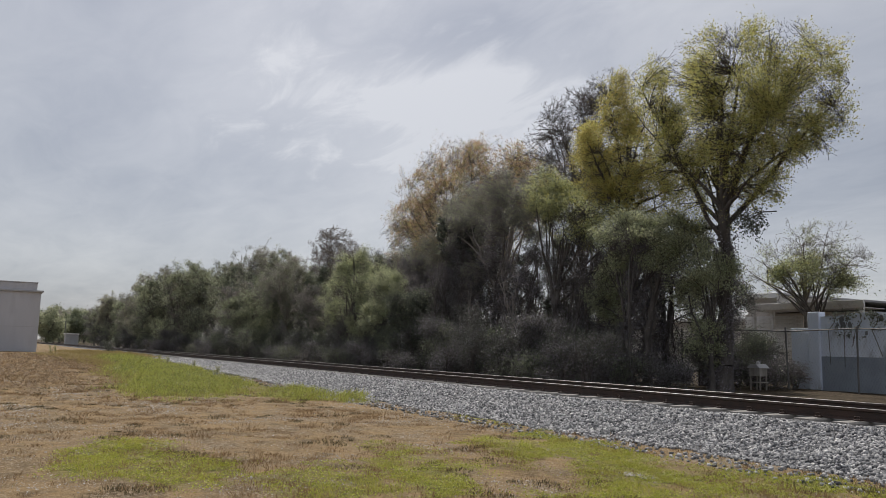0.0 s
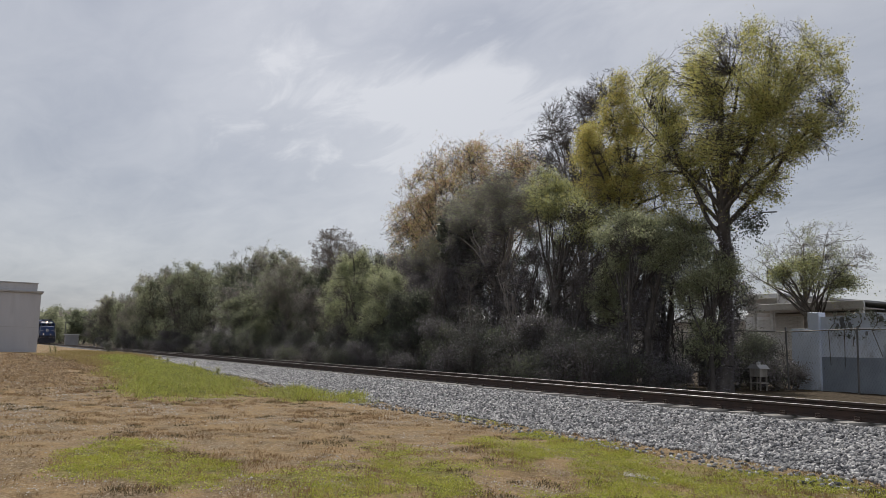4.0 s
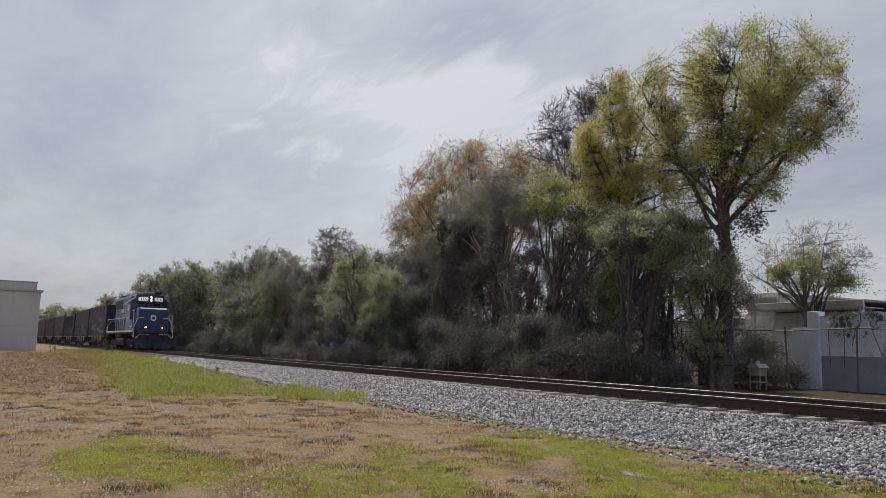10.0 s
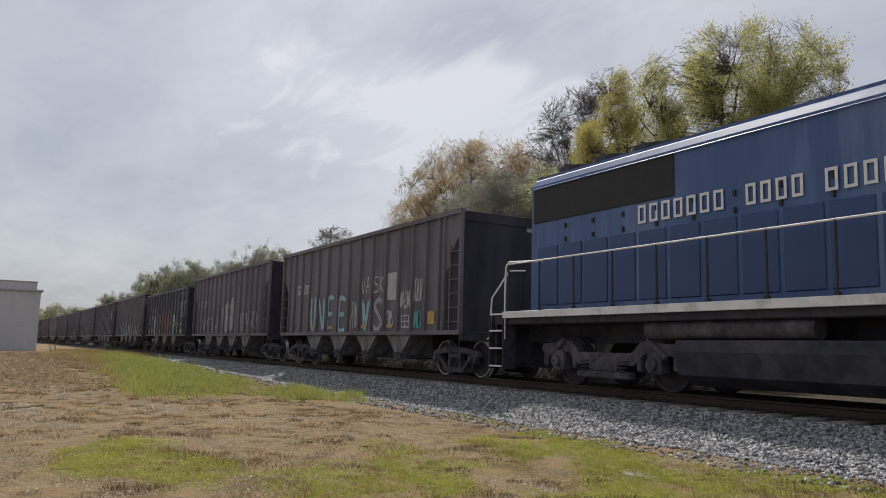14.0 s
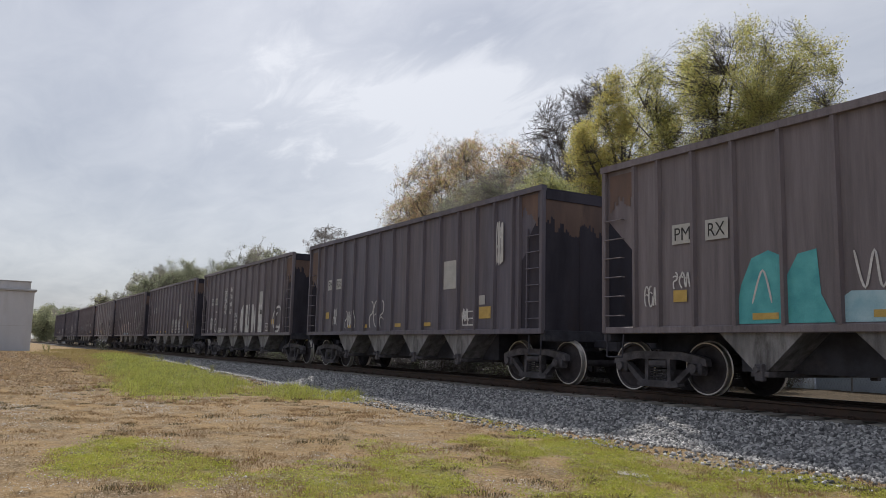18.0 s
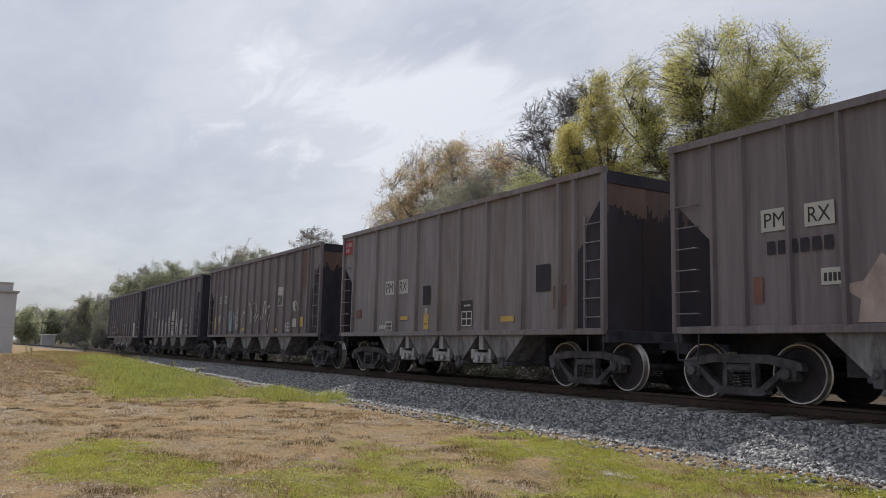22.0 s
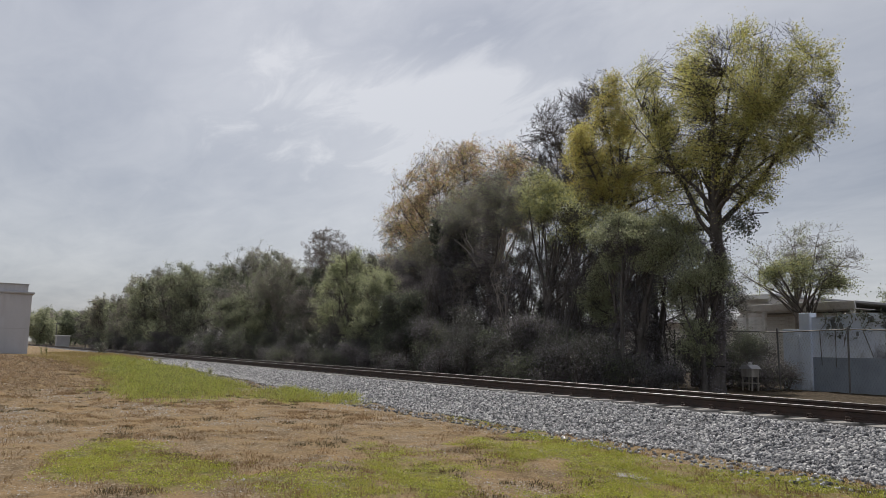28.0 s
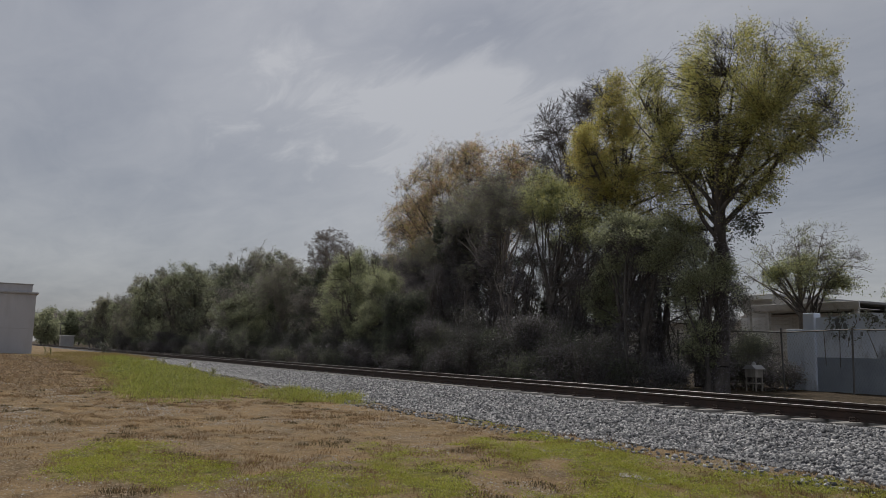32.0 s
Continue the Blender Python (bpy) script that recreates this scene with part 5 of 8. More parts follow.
    cars.append((hopper_car("umber", "brown steel open hopper car with teal and chalk-white graffiti letters", 5.91, A, 4.25, std, 4, decals=[
        ("poly", "teal", [(-3.85, 1.19), (-3.7, 1.8), (-3.5, 2.2), (-3.2, 2.3), (-2.98, 2.2), (-2.95, 1.8), (-2.7, 2.2), (-2.4, 2.25), (-2.35, 1.6), (-2.15, 1.19)]),
        ("poly", "pale", [(-2.1, 1.19), (-2.1, 1.5), (-1.9, 1.62), (-1.3, 1.6), (-1.1, 1.45), (-1.2, 1.19)], [(-1.15, 1.19), (-0.9, 1.6), (-0.65, 1.55), (-0.3, 1.35), (-0.29, 1.19)]),
        ("path", 0, 0, 1, 1, "white", [[(-3.5, 1.5), (-3.3, 2.0), (-3.15, 1.5)], [(-1.84, 2.17), (-1.7, 1.65), (-1.55, 2.15), (-1.45, 1.65), (-1.2, 2.2)], [(-1.1, 2.2), (-1.15, 1.5), (-0.95, 1.75), (-0.84, 2.2), (-1.0, 2.25)], [(-0.75, 2.2), (-0.6, 2.1), (-0.72, 1.55), (-0.85, 1.6), (-0.75, 2.2)]], 0.035),
        ("poly", "patch", [(-0.05, 1.19), (-0.05, 1.44), (0.12, 2.04), (0.3, 1.95), (0.28, 1.6), (0.5, 1.5), (0.6, 1.19)], [(0.64, 1.19), (0.6, 2.21), (0.86, 2.0), (0.88, 1.19)], [(0.9, 1.19), (0.95, 1.95), (1.2, 2.1), (1.5, 1.95), (1.6, 1.19)], [(1.9, 1.19), (1.85, 1.9), (2.05, 2.14), (2.35, 2.15), (2.55, 1.95), (2.5, 1.6), (2.57, 1.19)],
         [(2.65, 1.19), (2.9, 1.8), (2.79, 2.9), (3.43, 2.9), (3.46, 1.3), (3.2, 1.19)], [(3.5, 1.19), (3.55, 1.75), (3.8, 2.05), (4.3, 2.0), (4.34, 1.19)], [(4.36, 1.19), (4.4, 1.9), (4.6, 1.7), (4.75, 1.4), (4.7, 1.19)]),
        ("poly", "ink", [(1.95, 1.5), (2.0, 1.64), (2.5, 1.66), (2.5, 1.5)], [(3.75, 1.45), (3.9, 1.62), (4.2, 1.58), (4.15, 1.4)]), ("path", 2.9, 1.35, 0.3, 0.35, "white", [[(0, 0), (0.2, 1), (0.9, 0.9), (1, 0), (0, 0)]], 0.03),
        *[("plate", x, 1.25, 0.46, 0.1, "yellow") for x in (-3.5, -1.6, 1.13, 2.88)], ("plate", 4.55, 1.52, 0.4, 0.12, "yellow"), ("plate", 4.54, 1.24, 0.4, 0.12, "yellow"), ("scrawl", 5.2, 1.65, 0.45, 0.4, "white", 4, 0.03), ("scrawl", -5.75, 1.5, 0.3, 0.4, "white", 3, 0.03), ("plate", -5.08, 1.58, 0.3, 0.2, "yellow"), ("scrawl", -5.1, 1.8, 0.4, 0.3, "white", 3, 0.03),
        *mark(-4.95, 2.25)], rusty=[(-6.65, 3.1, 0.7, 0.95)], seed=4), 45.72))
    cars.append((hopper_car("dark", "dark grey-brown open hopper car with a white square and small tags", 5.89, A, 4.25, std, 4, decals=[
        ("plate", 2.66, 2.2, 0.6, 0.72, "patch"), ("scrawl", -1.8, 1.25, 1.1, 0.85, "white", 3), ("scrawl", -4.7, 1.35, 0.5, 0.6, "white", 4), ("scrawl", -3.6, 1.25, 0.9, 0.6, "white", 4),
        ("frame", 3.62, 1.26, 0.5, 0.36, "white"), ("scrawl", 3.6, 1.35, 0.3, 0.35, "white", 2), ("plate", 4.35, 1.42, 0.5, 0.28, "yellow"), ("plate", 4.35, 1.75, 0.25, 0.22, "patch"),
        ("scrawl", 5.0, 2.6, 0.35, 1.1, "white", 5), *mark(-4.75, 2.25), ("plate", -5.2, 1.6, 0.28, 0.22, "yellow"), *amber(-3.3, -2.2, 0.0, 1.7)], rusty=[(-6.65, 2.7, 0.75, 1.3), (5.9, 3.2, 0.7, 0.9)], seed=5), 61.24))
    cars.append((hopper_car("brown", "brown open hopper car with rusty ends and broad white graffiti letters", 5.85, A, 4.25, std, 4, decals=[
        ("poly", "white", [(-0.05, 1.65), (0.1, 2.2), (0.4, 2.45), (0.45, 1.8), (0.65, 1.19), (0.2, 1.19)], [(0.78, 1.19), (0.8, 2.42), (1.1, 2.4), (1.1, 1.5), (1.25, 1.5), (1.3, 2.42), (1.55, 2.44), (1.55, 1.19)],
         [(1.72, 1.19), (1.7, 2.4), (1.95, 2.4), (2.2, 1.8), (2.25, 2.42), (2.44, 2.4), (2.44, 1.19), (2.25, 1.19), (2.0, 1.6), (1.95, 1.19)], [(2.66, 1.19), (2.66, 2.42), (3.1, 2.35), (3.33, 2.05), (3.15, 1.75), (3.33, 1.5), (3.32, 1.19)]), ("poly", "ink", [(2.9, 1.95), (2.92, 2.15), (3.1, 2.1), (3.12, 1.95)]),
        ("plate", 2.74, 2.35, 0.62, 0.56, "patch"), ("frame", 3.68, 1.24, 0.5, 0.32, "white"), ("path", 0, 0, 1, 1, "white", [[(5.0, 1.22), (4.68, 1.5), (4.68, 1.85), (5.0, 2.12), (5.4, 2.18), (5.65, 1.95), (5.6, 1.5), (5.35, 1.22), (5.0, 1.22)], [(4.9, 1.45), (5.0, 1.85), (5.25, 1.95)], [(4.95, 1.4), (5.5, 1.38)]], 0.09), ("plate", 4.45, 1.5, 0.45, 0.2, "yellow"),
        *[("scrawl", x, z, 0.4, 0.26, "white", 3, 0.035) for x, z in ((-2.68, 2.3), (-2.62, 2.62), (-2.6, 2.95), (-1.85, 2.05), (-1.8, 2.4), (-1.8, 2.75), (-1.75, 3.1), (-0.85, 1.25), (-0.85, 1.55), (-0.85, 1.85))], ("path", -5.12, 1.36, 0.46, 0.56, "white", [[(0, 0), (0.03, 0.5), (0, 0.95), (0.25, 0.95), (0.25, 0.6), (0.05, 0.5), (0.3, 0.02)], [(0.36, 0.0), (0.5, 1.0), (0.62, 0.0)], [(0.4, 0.35), (0.6, 0.35)], [(0.72, 0), (0.72, 0.95), (0.98, 0.7), (0.98, 0.25), (0.74, 0.02)]], 0.055), ("path", -4.44, 1.27, 0.6, 0.95, "white", [[(0.3, 0.95), (0.7, 1.0), (1.0, 0.55), (0.7, 0.02), (0.2, 0.1), (0.02, 0.4)], [(0.3, 0.3), (0.2, 0.55), (0.5, 0.65), (0.65, 0.4), (0.3, 0.3)]], 0.06),
        ("scrawl", -3.54, 1.2, 0.66, 0.24, "white", 5, 0.05), *[("scrawl", -2.72, 2.05 + 0.33 * k, 0.42, 0.28, "white", 2, 0.045) for k in range(4)], ("scrawl", -5.8, 1.2, 0.38, 0.15, "white", 3, 0.03),
        ("scrawl", -3.7, 1.2, 1.6, 0.2, "white", 6), *mark(-4.75, 2.25)], rusty=[(5.75, 2.6, 0.95, 1.45), (-6.5, 3.5, 0.5, 0.5)], seed=6), 76.7))
    cars.append((hopper_car("brown", "brown open hopper car with rusty ends and shell-shaped white graffiti", 5.89, A, 4.25, std, 4, decals=[
        ("path", 0.8, 1.26, 0.66, 0.8, "white", SHELL, 0.07), ("path", 1.72, 1.26, 0.66, 0.8, "white", SHELL, 0.07), ("path", 2.62, 1.26, 0.66, 0.8, "white", SHELL, 0.07), ("plate", 2.66, 2.2, 0.6, 0.72, "patch"), ("frame", 3.62, 1.26, 0.5, 0.36, "white"),
        ("plate", 3.9, 1.4, 0.2, 0.22, "patch"), ("plate", 2.95, 1.75, 0.4, 0.1, "yellow"), ("plate", 4.9, 1.5, 0.25, 0.4, "yellow"), *mark(-4.75, 2.25), *amber(-3.8, -2.5, -1.2, 1.2)], rusty=[(5.82, 2.3, 0.95, 1.8), (-6.6, 3.3, 0.4, 0.7)], seed=7), 92.1))
    cars.append((hopper_car("umber", "brown open hopper car with a rusty corner and wide chalky graffiti", 5.91, A, 4.25, std, 4, decals=[
        ("poly", "rose", [(-3.65, 1.19), (-3.6, 1.5), (-3.9, 1.7), (-3.55, 1.75), (-3.3, 2.1), (-3.1, 1.95), (-3.1, 1.19)], [(-2.86, 1.19), (-2.86, 2.1), (-2.7, 2.1), (-2.68, 1.7), (-2.2, 2.05), (-2.12, 1.9), (-2.5, 1.6), (-2.12, 1.19), (-2.45, 1.19), (-2.68, 1.45), (-2.7, 1.19)],
         [(-1.98, 1.19), (-2.0, 2.02), (-1.18, 2.02), (-1.18, 1.8), (-1.7, 1.8), (-1.7, 1.68), (-1.3, 1.68), (-1.3, 1.5), (-1.7, 1.5), (-1.7, 1.4), (-1.17, 1.4), (-1.17, 1.19)], [(-1.03, 1.19), (-1.0, 2.02), (-0.78, 2.02), (-0.7, 1.5), (-0.3, 1.48), (-0.27, 1.19)], [(-0.13, 1.19), (0.05, 2.04), (0.6, 1.98), (0.6, 1.19), (0.45, 1.19), (0.4, 1.45), (0.15, 1.45), (0.1, 1.19)], [(0.89, 1.51), (1.05, 1.51), (1.15, 1.3), (1.25, 1.65), (1.4, 1.66), (1.2, 1.19), (1.05, 1.19)]),
        ("poly", "pale", [(-1.98, 1.185), (-1.9, 1.3), (-1.2, 1.32), (-0.6, 1.28), (0.5, 1.3), (0.6, 1.185)]), ("text", 0.92, 1.86, 0.6, 0.18, "white", "GO HEAT"), ("plate", 2.77, 2.08, 0.6, 0.8, "patch"), ("frame", 3.62, 1.26, 0.5, 0.36, "white"), ("scrawl", -0.2, 1.9, 0.5, 0.3, "white", 4), ("scrawl", 3.7, 1.3, 0.6, 0.6, "white", 3), ("scrawl", 4.7, 1.5, 0.4, 0.8, "white", 3),
        ("plate", -5.25, 1.5, 0.16, 0.4, "maroon"), ("plate", -4.15, 1.72, 0.34, 0.24, "patch"), ("bars", -4.11, 1.77, 0.28, 0.12, "ink", 4), ("bars", -5.0, 2.22, 1.1, 0.2, "soot", 6), *mark(-4.75, 2.3)], rusty=[(5.5, 2.6, 1.05, 1.45)], seed=8), 107.55))
    cars.append((hopper_car("grey", "smooth grey open hopper car with wide posts and a black end", 4.86, 5.95, 4.25, posts, 4, True, decals=[
        ("text", -2.95, 2.26, 0.4, 0.27, "ink", "PM", "patch"), ("text", -2.16, 2.26, 0.4, 0.27, "ink", "RX", "patch"), ("plate", -0.81, 1.22, 0.25, 0.4, "yellow"), ("plate", -0.76, 1.63, 0.14, 0.13, "patch"), ("bars", -0.78, 1.34, 0.19, 0.03, "ink", 3), ("plate", 0.98, 1.26, 0.48, 0.62, "ink"), ("frame", 1.0, 1.27, 0.44, 0.36, "white"), ("bars", 1.1, 1.74, 0.3, 0.04, "white", 4), ("plate", 2.6, 1.35, 0.5, 0.12, "yellow"),
        ("plate", -0.86, 1.84, 0.36, 0.5, "soot"), ("plate", -2.94, 1.2, 0.4, 0.26, "patch"), ("bars", -2.9, 1.34, 0.32, 0.08, "ink", 5), ("bars", -2.9, 1.23, 0.32, 0.08, "ink", 5), ("plate", -2.05, 1.48, 0.4, 0.1, "yellow"), ("plate", -4.85, 1.6, 0.3, 0.24, "maroon"), ("plate", 3.86, 1.95, 0.46, 0.56, "soot"), ("bars", -3.3, 1.25, 0.4, 0.1, "white", 4), ("plate", -5.86, 3.6, 0.76, 0.44, "red"), ("text", -5.74, 3.84, 0.42, 0.13, "white", "ROTARY"), ("text", -5.74, 3.66, 0.24, 0.13, "white", "END")], rusty=[(4.4, 1.45, 0.42, 0.6)], flush=True, seed=9), 121.95))
    cars.append((hopper_car("umber", "brown open hopper car with looping white and blue line graffiti", 5.91, A, 4.25, std, 4, decals=[
        ("scrawl", -3.6, 1.28, 0.75, 0.95, "pale", 5, 0.06), ("text", -2.69, 1.35, 0.45, 0.6, "white", "TA"), ("scrawl", -2.55, 1.3, 0.2, 1.1, "white", 1, 0.05), ("path", -1.78, 1.2, 3.7, 1.25, "white", LOOPS, 0.055), ("plate", -1.7, 1.3, 0.45, 0.14, "yellow"), ("scrawl", -5.18, 1.6, 0.5, 0.45, "white", 4), ("plate", 2.66, 2.2, 0.6, 0.72, "patch"), ("scrawl", 2.7, 2.22, 0.5, 0.4, "ink", 5),
        ("frame", 3.62, 1.26, 0.5, 0.3, "white"), ("scrawl", 4.2, 1.95, 0.6, 0.4, "white", 4), ("plate", 4.25, 1.4, 0.45, 0.3, "patch"), ("plate", 5.0, 1.4, 0.35, 0.35, "yellow"), ("plate", -5.81, 1.32, 0.32, 0.66, "yellow"), *mark(-4.75, 2.3), *amber(2.4)],
        rusty=[(5.0, 2.5, 0.6, 1.5)], seed=10), 136.48))
    cars.append((hopper_car("dark", "dark open hopper car with a big white block-letter graffiti", 5.88, A, 4.25, sparse, 4, decals=[
        ("poly", "grey", [(-2.65, 1.19), (-2.7, 1.9), (-2.45, 2.18), (-2.15, 2.05), (-2.2, 1.7), (-2.06, 1.19)], [(-1.8, 1.19), (-1.75, 2.0), (-1.5, 2.15), (-1.14, 2.05), (-1.2, 1.6), (-1.16, 1.19)], [(-0.85, 1.19), (-0.9, 1.85), (-0.55, 1.95), (-0.27, 1.7), (-0.27, 1.19)], [(-0.1, 1.6), (-0.1, 2.2), (0.35, 2.3), (0.4, 1.6), (0.3, 1.19), (0.22, 1.19)],
         [(2.1, 1.19), (2.07, 1.7), (2.2, 1.95), (2.15, 2.1), (2.3, 2.2), (2.5, 1.9), (2.48, 1.5), (2.5, 1.19)], [(2.68, 1.19), (2.72, 1.95), (3.0, 2.1), (3.25, 2.1), (3.46, 1.86), (3.3, 1.55), (3.46, 1.5), (3.46, 1.19)]),
        ("path", 0, 0, 1, 1, "white", [[(-2.6, 1.25), (-2.62, 1.9), (-2.42, 2.1), (-2.2, 2.0), (-2.3, 1.7)], [(-1.75, 1.25), (-1.65, 1.95), (-1.2, 2.0), (-1.5, 1.6), (-1.2, 1.25)], [(-0.8, 1.3), (-0.8, 1.8), (-0.4, 1.75), (-0.75, 1.5)], [(2.15, 1.3), (2.15, 1.7), (2.4, 1.6), (2.3, 1.25)], [(2.75, 1.25), (2.8, 1.9), (3.2, 2.0), (3.4, 1.85), (3.1, 1.6)]], 0.035),
        ("poly", "patch", [(0.46, 2.5), (0.9, 2.6), (1.56, 2.66), (1.56, 1.19), (0.85, 1.19), (0.5, 1.5), (0.4, 1.9)], [(1.66, 2.66), (1.98, 2.45), (1.95, 1.9), (2.0, 1.74), (1.85, 1.5), (1.76, 1.19), (1.66, 1.19)]),
        ("path", 0, 0, 1, 1, "ink", [[(0.5, 1.95), (0.48, 2.4), (0.7, 2.52), (1.7, 2.52), (1.9, 2.4), (1.9, 2.0)], [(0.5, 1.92), (1.2, 1.95), (1.75, 1.92)], [(0.5, 1.75), (1.0, 1.72), (1.75, 1.8)], [(0.55, 1.6), (1.2, 1.6), (1.3, 1.72)], [(1.45, 1.75), (1.46, 1.5)], [(0.75, 1.48), (1.3, 1.48), (1.76, 1.5)]], 0.05),
        ("text", 4.0, 1.62, 0.5, 0.14, "white", "FIRST"), ("text", 4.05, 1.32, 0.5, 0.17, "white", "EVER!!"), ("plate", 4.02, 1.18, 0.28, 0.1, "patch"), ("text", -4.25, 2.3, 0.34, 0.26, "ink", "CY", "patch"), ("text", -3.44, 2.3, 0.34, 0.26, "ink", "XX", "patch"), ("plate", -5.7, 1.25, 0.09, 1.15, "patch"), ("plate", 5.0, 1.3, 0.1, 1.3, "patch")], seed=11), 151.94))
    cars.append((hopper_car("dark", "dark brown open hopper car, last in the train, with yellow marks", 5.34, 6.35, 4.2, last, 4, True, decals=[
        ("text", -4.35, 2.15, 0.3, 0.2, "white", "PM"), ("text", -3.65, 2.15, 0.3, 0.2, "white", "RX"), ("bars", -4.4, 1.8, 0.5, 0.2, "white", 3), ("bars", -3.65, 1.8, 0.5, 0.2, "white", 3), ("bars", -4.4, 1.35, 0.35, 0.1, "white", 3), ("bars", -3.65, 1.35, 0.35, 0.1, "white", 3),
        ("plate", -2.75, 1.35, 0.12, 0.5, "yellow"), ("plate", -2.1, 1.4, 0.3, 0.4, "yellow"), ("plate", -0.35, 1.3, 0.12, 0.5, "yellow"), ("scrawl", 0.3, 1.3, 0.7, 0.8, "white", 4, 0.05), ("scrawl", 1.5, 1.35, 0.3, 0.6, "yellow", 1), ("plate", 4.15, 1.15, 0.8, 0.9, "patch"), ("plate", -5.15, 1.25, 0.3, 0.7, "patch"), ("plate", -5.0, 1.5, 0.08, 0.8, "yellow")], seed=12), 166.89))
    return cars
def loco_side_frame():
    """Blomberg truck side: long equaliser frame between two axle boxes."""
    s = Shape()
    y0, y1 = -0.09, 0.09
    s.prism([(-2.0, 0.72), (-1.95, 0.86), (-1.0, 0.92), (-0.75, 0.7), (0.75, 0.7), (1.0, 0.92), (1.95, 0.86), (2.0, 0.72), (1.78, 0.66), (1.1, 0.7), (0.8, 0.46), (-0.8, 0.46), (-1.1, 0.7), (-1.78, 0.66)], y0, y1)
    for k in (-1, 1):
        s.box(k * 1.372 - 0.17, k * 1.372 + 0.17, -0.16, 0.1, 0.32, 0.74, 0.03)
        s.tube((k * 1.372, -0.24, 0.508), (k * 1.372, -0.15, 0.508), 0.12, sides=12)
        s.box(k * 1.85 - 0.08, k * 1.85 + 0.08, y0, y1, 0.4, 0.75, 0.02)
        s.box(k * 0.93 - 0.06, k * 0.93 + 0.06, y0, y1, 0.36, 0.75, 0.02)
        for j in range(5):
            s.lathe([(0.08, 0.5 + j * 0.06), (0.1, 0.515 + j * 0.06), (0.08, 0.53 + j * 0.06)], "z", 10, (k * 0.55, -0.12, -0.22))
        s.tube((k * 1.65, -0.12, 0.62), (k * 1.2, -0.12, 0.95), 0.06, sides=8)
    s.box(-0.75, 0.75, -0.17, 0.05, 0.2, 0.34, 0.03)
    s.box(-0.4, 0.4, -0.15, 0.06, 0.34, 0.5, 0.02)
    return s


def locomotive():
    """Blue four-axle road switcher, cab forward; x: 0 at its middle, z: 0 at rail top."""
    eng = thing("locomotive", "dark blue diesel locomotive with grey cab roof and lit headlights", "locomotive")
    hw = 0.9
    hood0, hood1 = -7.75, 3.22
    top = 4.72

    def hood_outline(w, z1, r=0.22):
        return [(-w, 1.55), (-w, z1 - r), (-w + r * 0.4, z1 - r * 0.35), (-w + r, z1), (w - r, z1), (w - r * 0.4, z1 - r * 0.35), (w, z1 - r), (w, 1.55)]

    # underframe
    part("underframe", Shape().box(-8.45, 7.55, -1.45, 1.45, 1.28, 1.5, 0.02).box(-8.4, 7.5, -0.5, 0.5, 0.9, 1.3), M_BLACK, eng)
    for side in (-1, 1):
        part("sill_stripe", Shape().box(-7.96, 6.98, side * 1.53 - 0.03, side * 1.53 + 0.03, 1.42, 1.57, 0.008), M_WHITE, eng, "white painted walkway edge")
        part("walkway", Shape().box(-7.96, 7.0, *sorted((side * 0.9, side * 1.5)), 1.5, 1.56), M_BLACK, eng)
    # long hood with doors
    hood = part("long_hood", Shape().prism(hood_outline(hw, top), hood0, hood1, "x"), M_BLUE_FADED, eng, "weathered blue engine hood", smooth=False)
    for side in (-1, 1):
        for i in range(13):
            x = hood0 + 0.25 + i * 0.8
            if x + 0.74 < hood1:
                door = part("hood_door", shared("hood_door", lambda: Shape().box(0.03, 0.73, -0.02, 0.02, 1.72, 3.05, 0.012), M_BLUE), M_BLUE, hood, at=pose(x, side * (hw + 0.008), 0))
        part("radiator_grille", Shape().box(hood0 + 0.1, hood0 + 4.4, side * (hw + 0.005) - 0.02, side * (hw + 0.005) + 0.02, 3.62, 4.42, 0.01), M_GRILLE, hood, "black radiator intake screen")
        part("dynamic_brake_grille", Shape().box(1.35, 3.15, side * (hw + 0.005) - 0.02, side * (hw + 0.005) + 0.02, 3.8, 4.52, 0.01), M_GRILLE, hood, "black intake screen")
        part("hood_rail", Shape().pipe([(hood0 + 0.1, side * (hw + 0.04), top - 0.3), (hood1 - 1.6, side * (hw + 0.04), top - 0.3)], 0.015), M_BLUE_FADED, hood)
        part("hood_edge", Shape().box(hood0, hood1 - 1.6, *sorted((side * (hw - 0.2), side * (hw - 0.16))), top - 0.04, top + 0.02), M_BLUE_FADED, hood, "faded roof edge strip")
        for x in np.arange(-6.5, 1.4, 0.9):
            for z in (3.25, 3.55):
                part("latch", shared("latch", lambda: Shape().box(-0.025, 0.025, -0.02, 0.02, -0.05, 0.05), M_INK), M_INK, hood, at=pose(float(x), side * (hw + 0.015), z + 0.1 * math.sin(x * 7)))
    for x in (-6.9, -5.7, -4.5):
        part("radiator_fan", shared("radiator_fan", lambda: Shape().lathe([(0.0, 0.12), (0.5, 0.12), (0.62, 0.1), (0.64, -0.1)], "z", 20).box(-0.6, 0.6, -0.02, 0.02, 0.12, 0.15).box(-0.02, 0.02, -0.6, 0.6, 0.12, 0.15), M_BLACK, True), M_BLACK, hood, "black round roof fan", at=pose(x, 0, top + 0.08))
    part("exhaust_stack", Shape().box(-1.3, -0.7, -0.25, 0.25, top, top + 0.2, 0.03), M_BLACK, hood)
    part("roof_vent", Shape().box(0.0, 1.2, -0.5, 0.5, top, top + 0.12, 0.03), M_BLACK, hood)
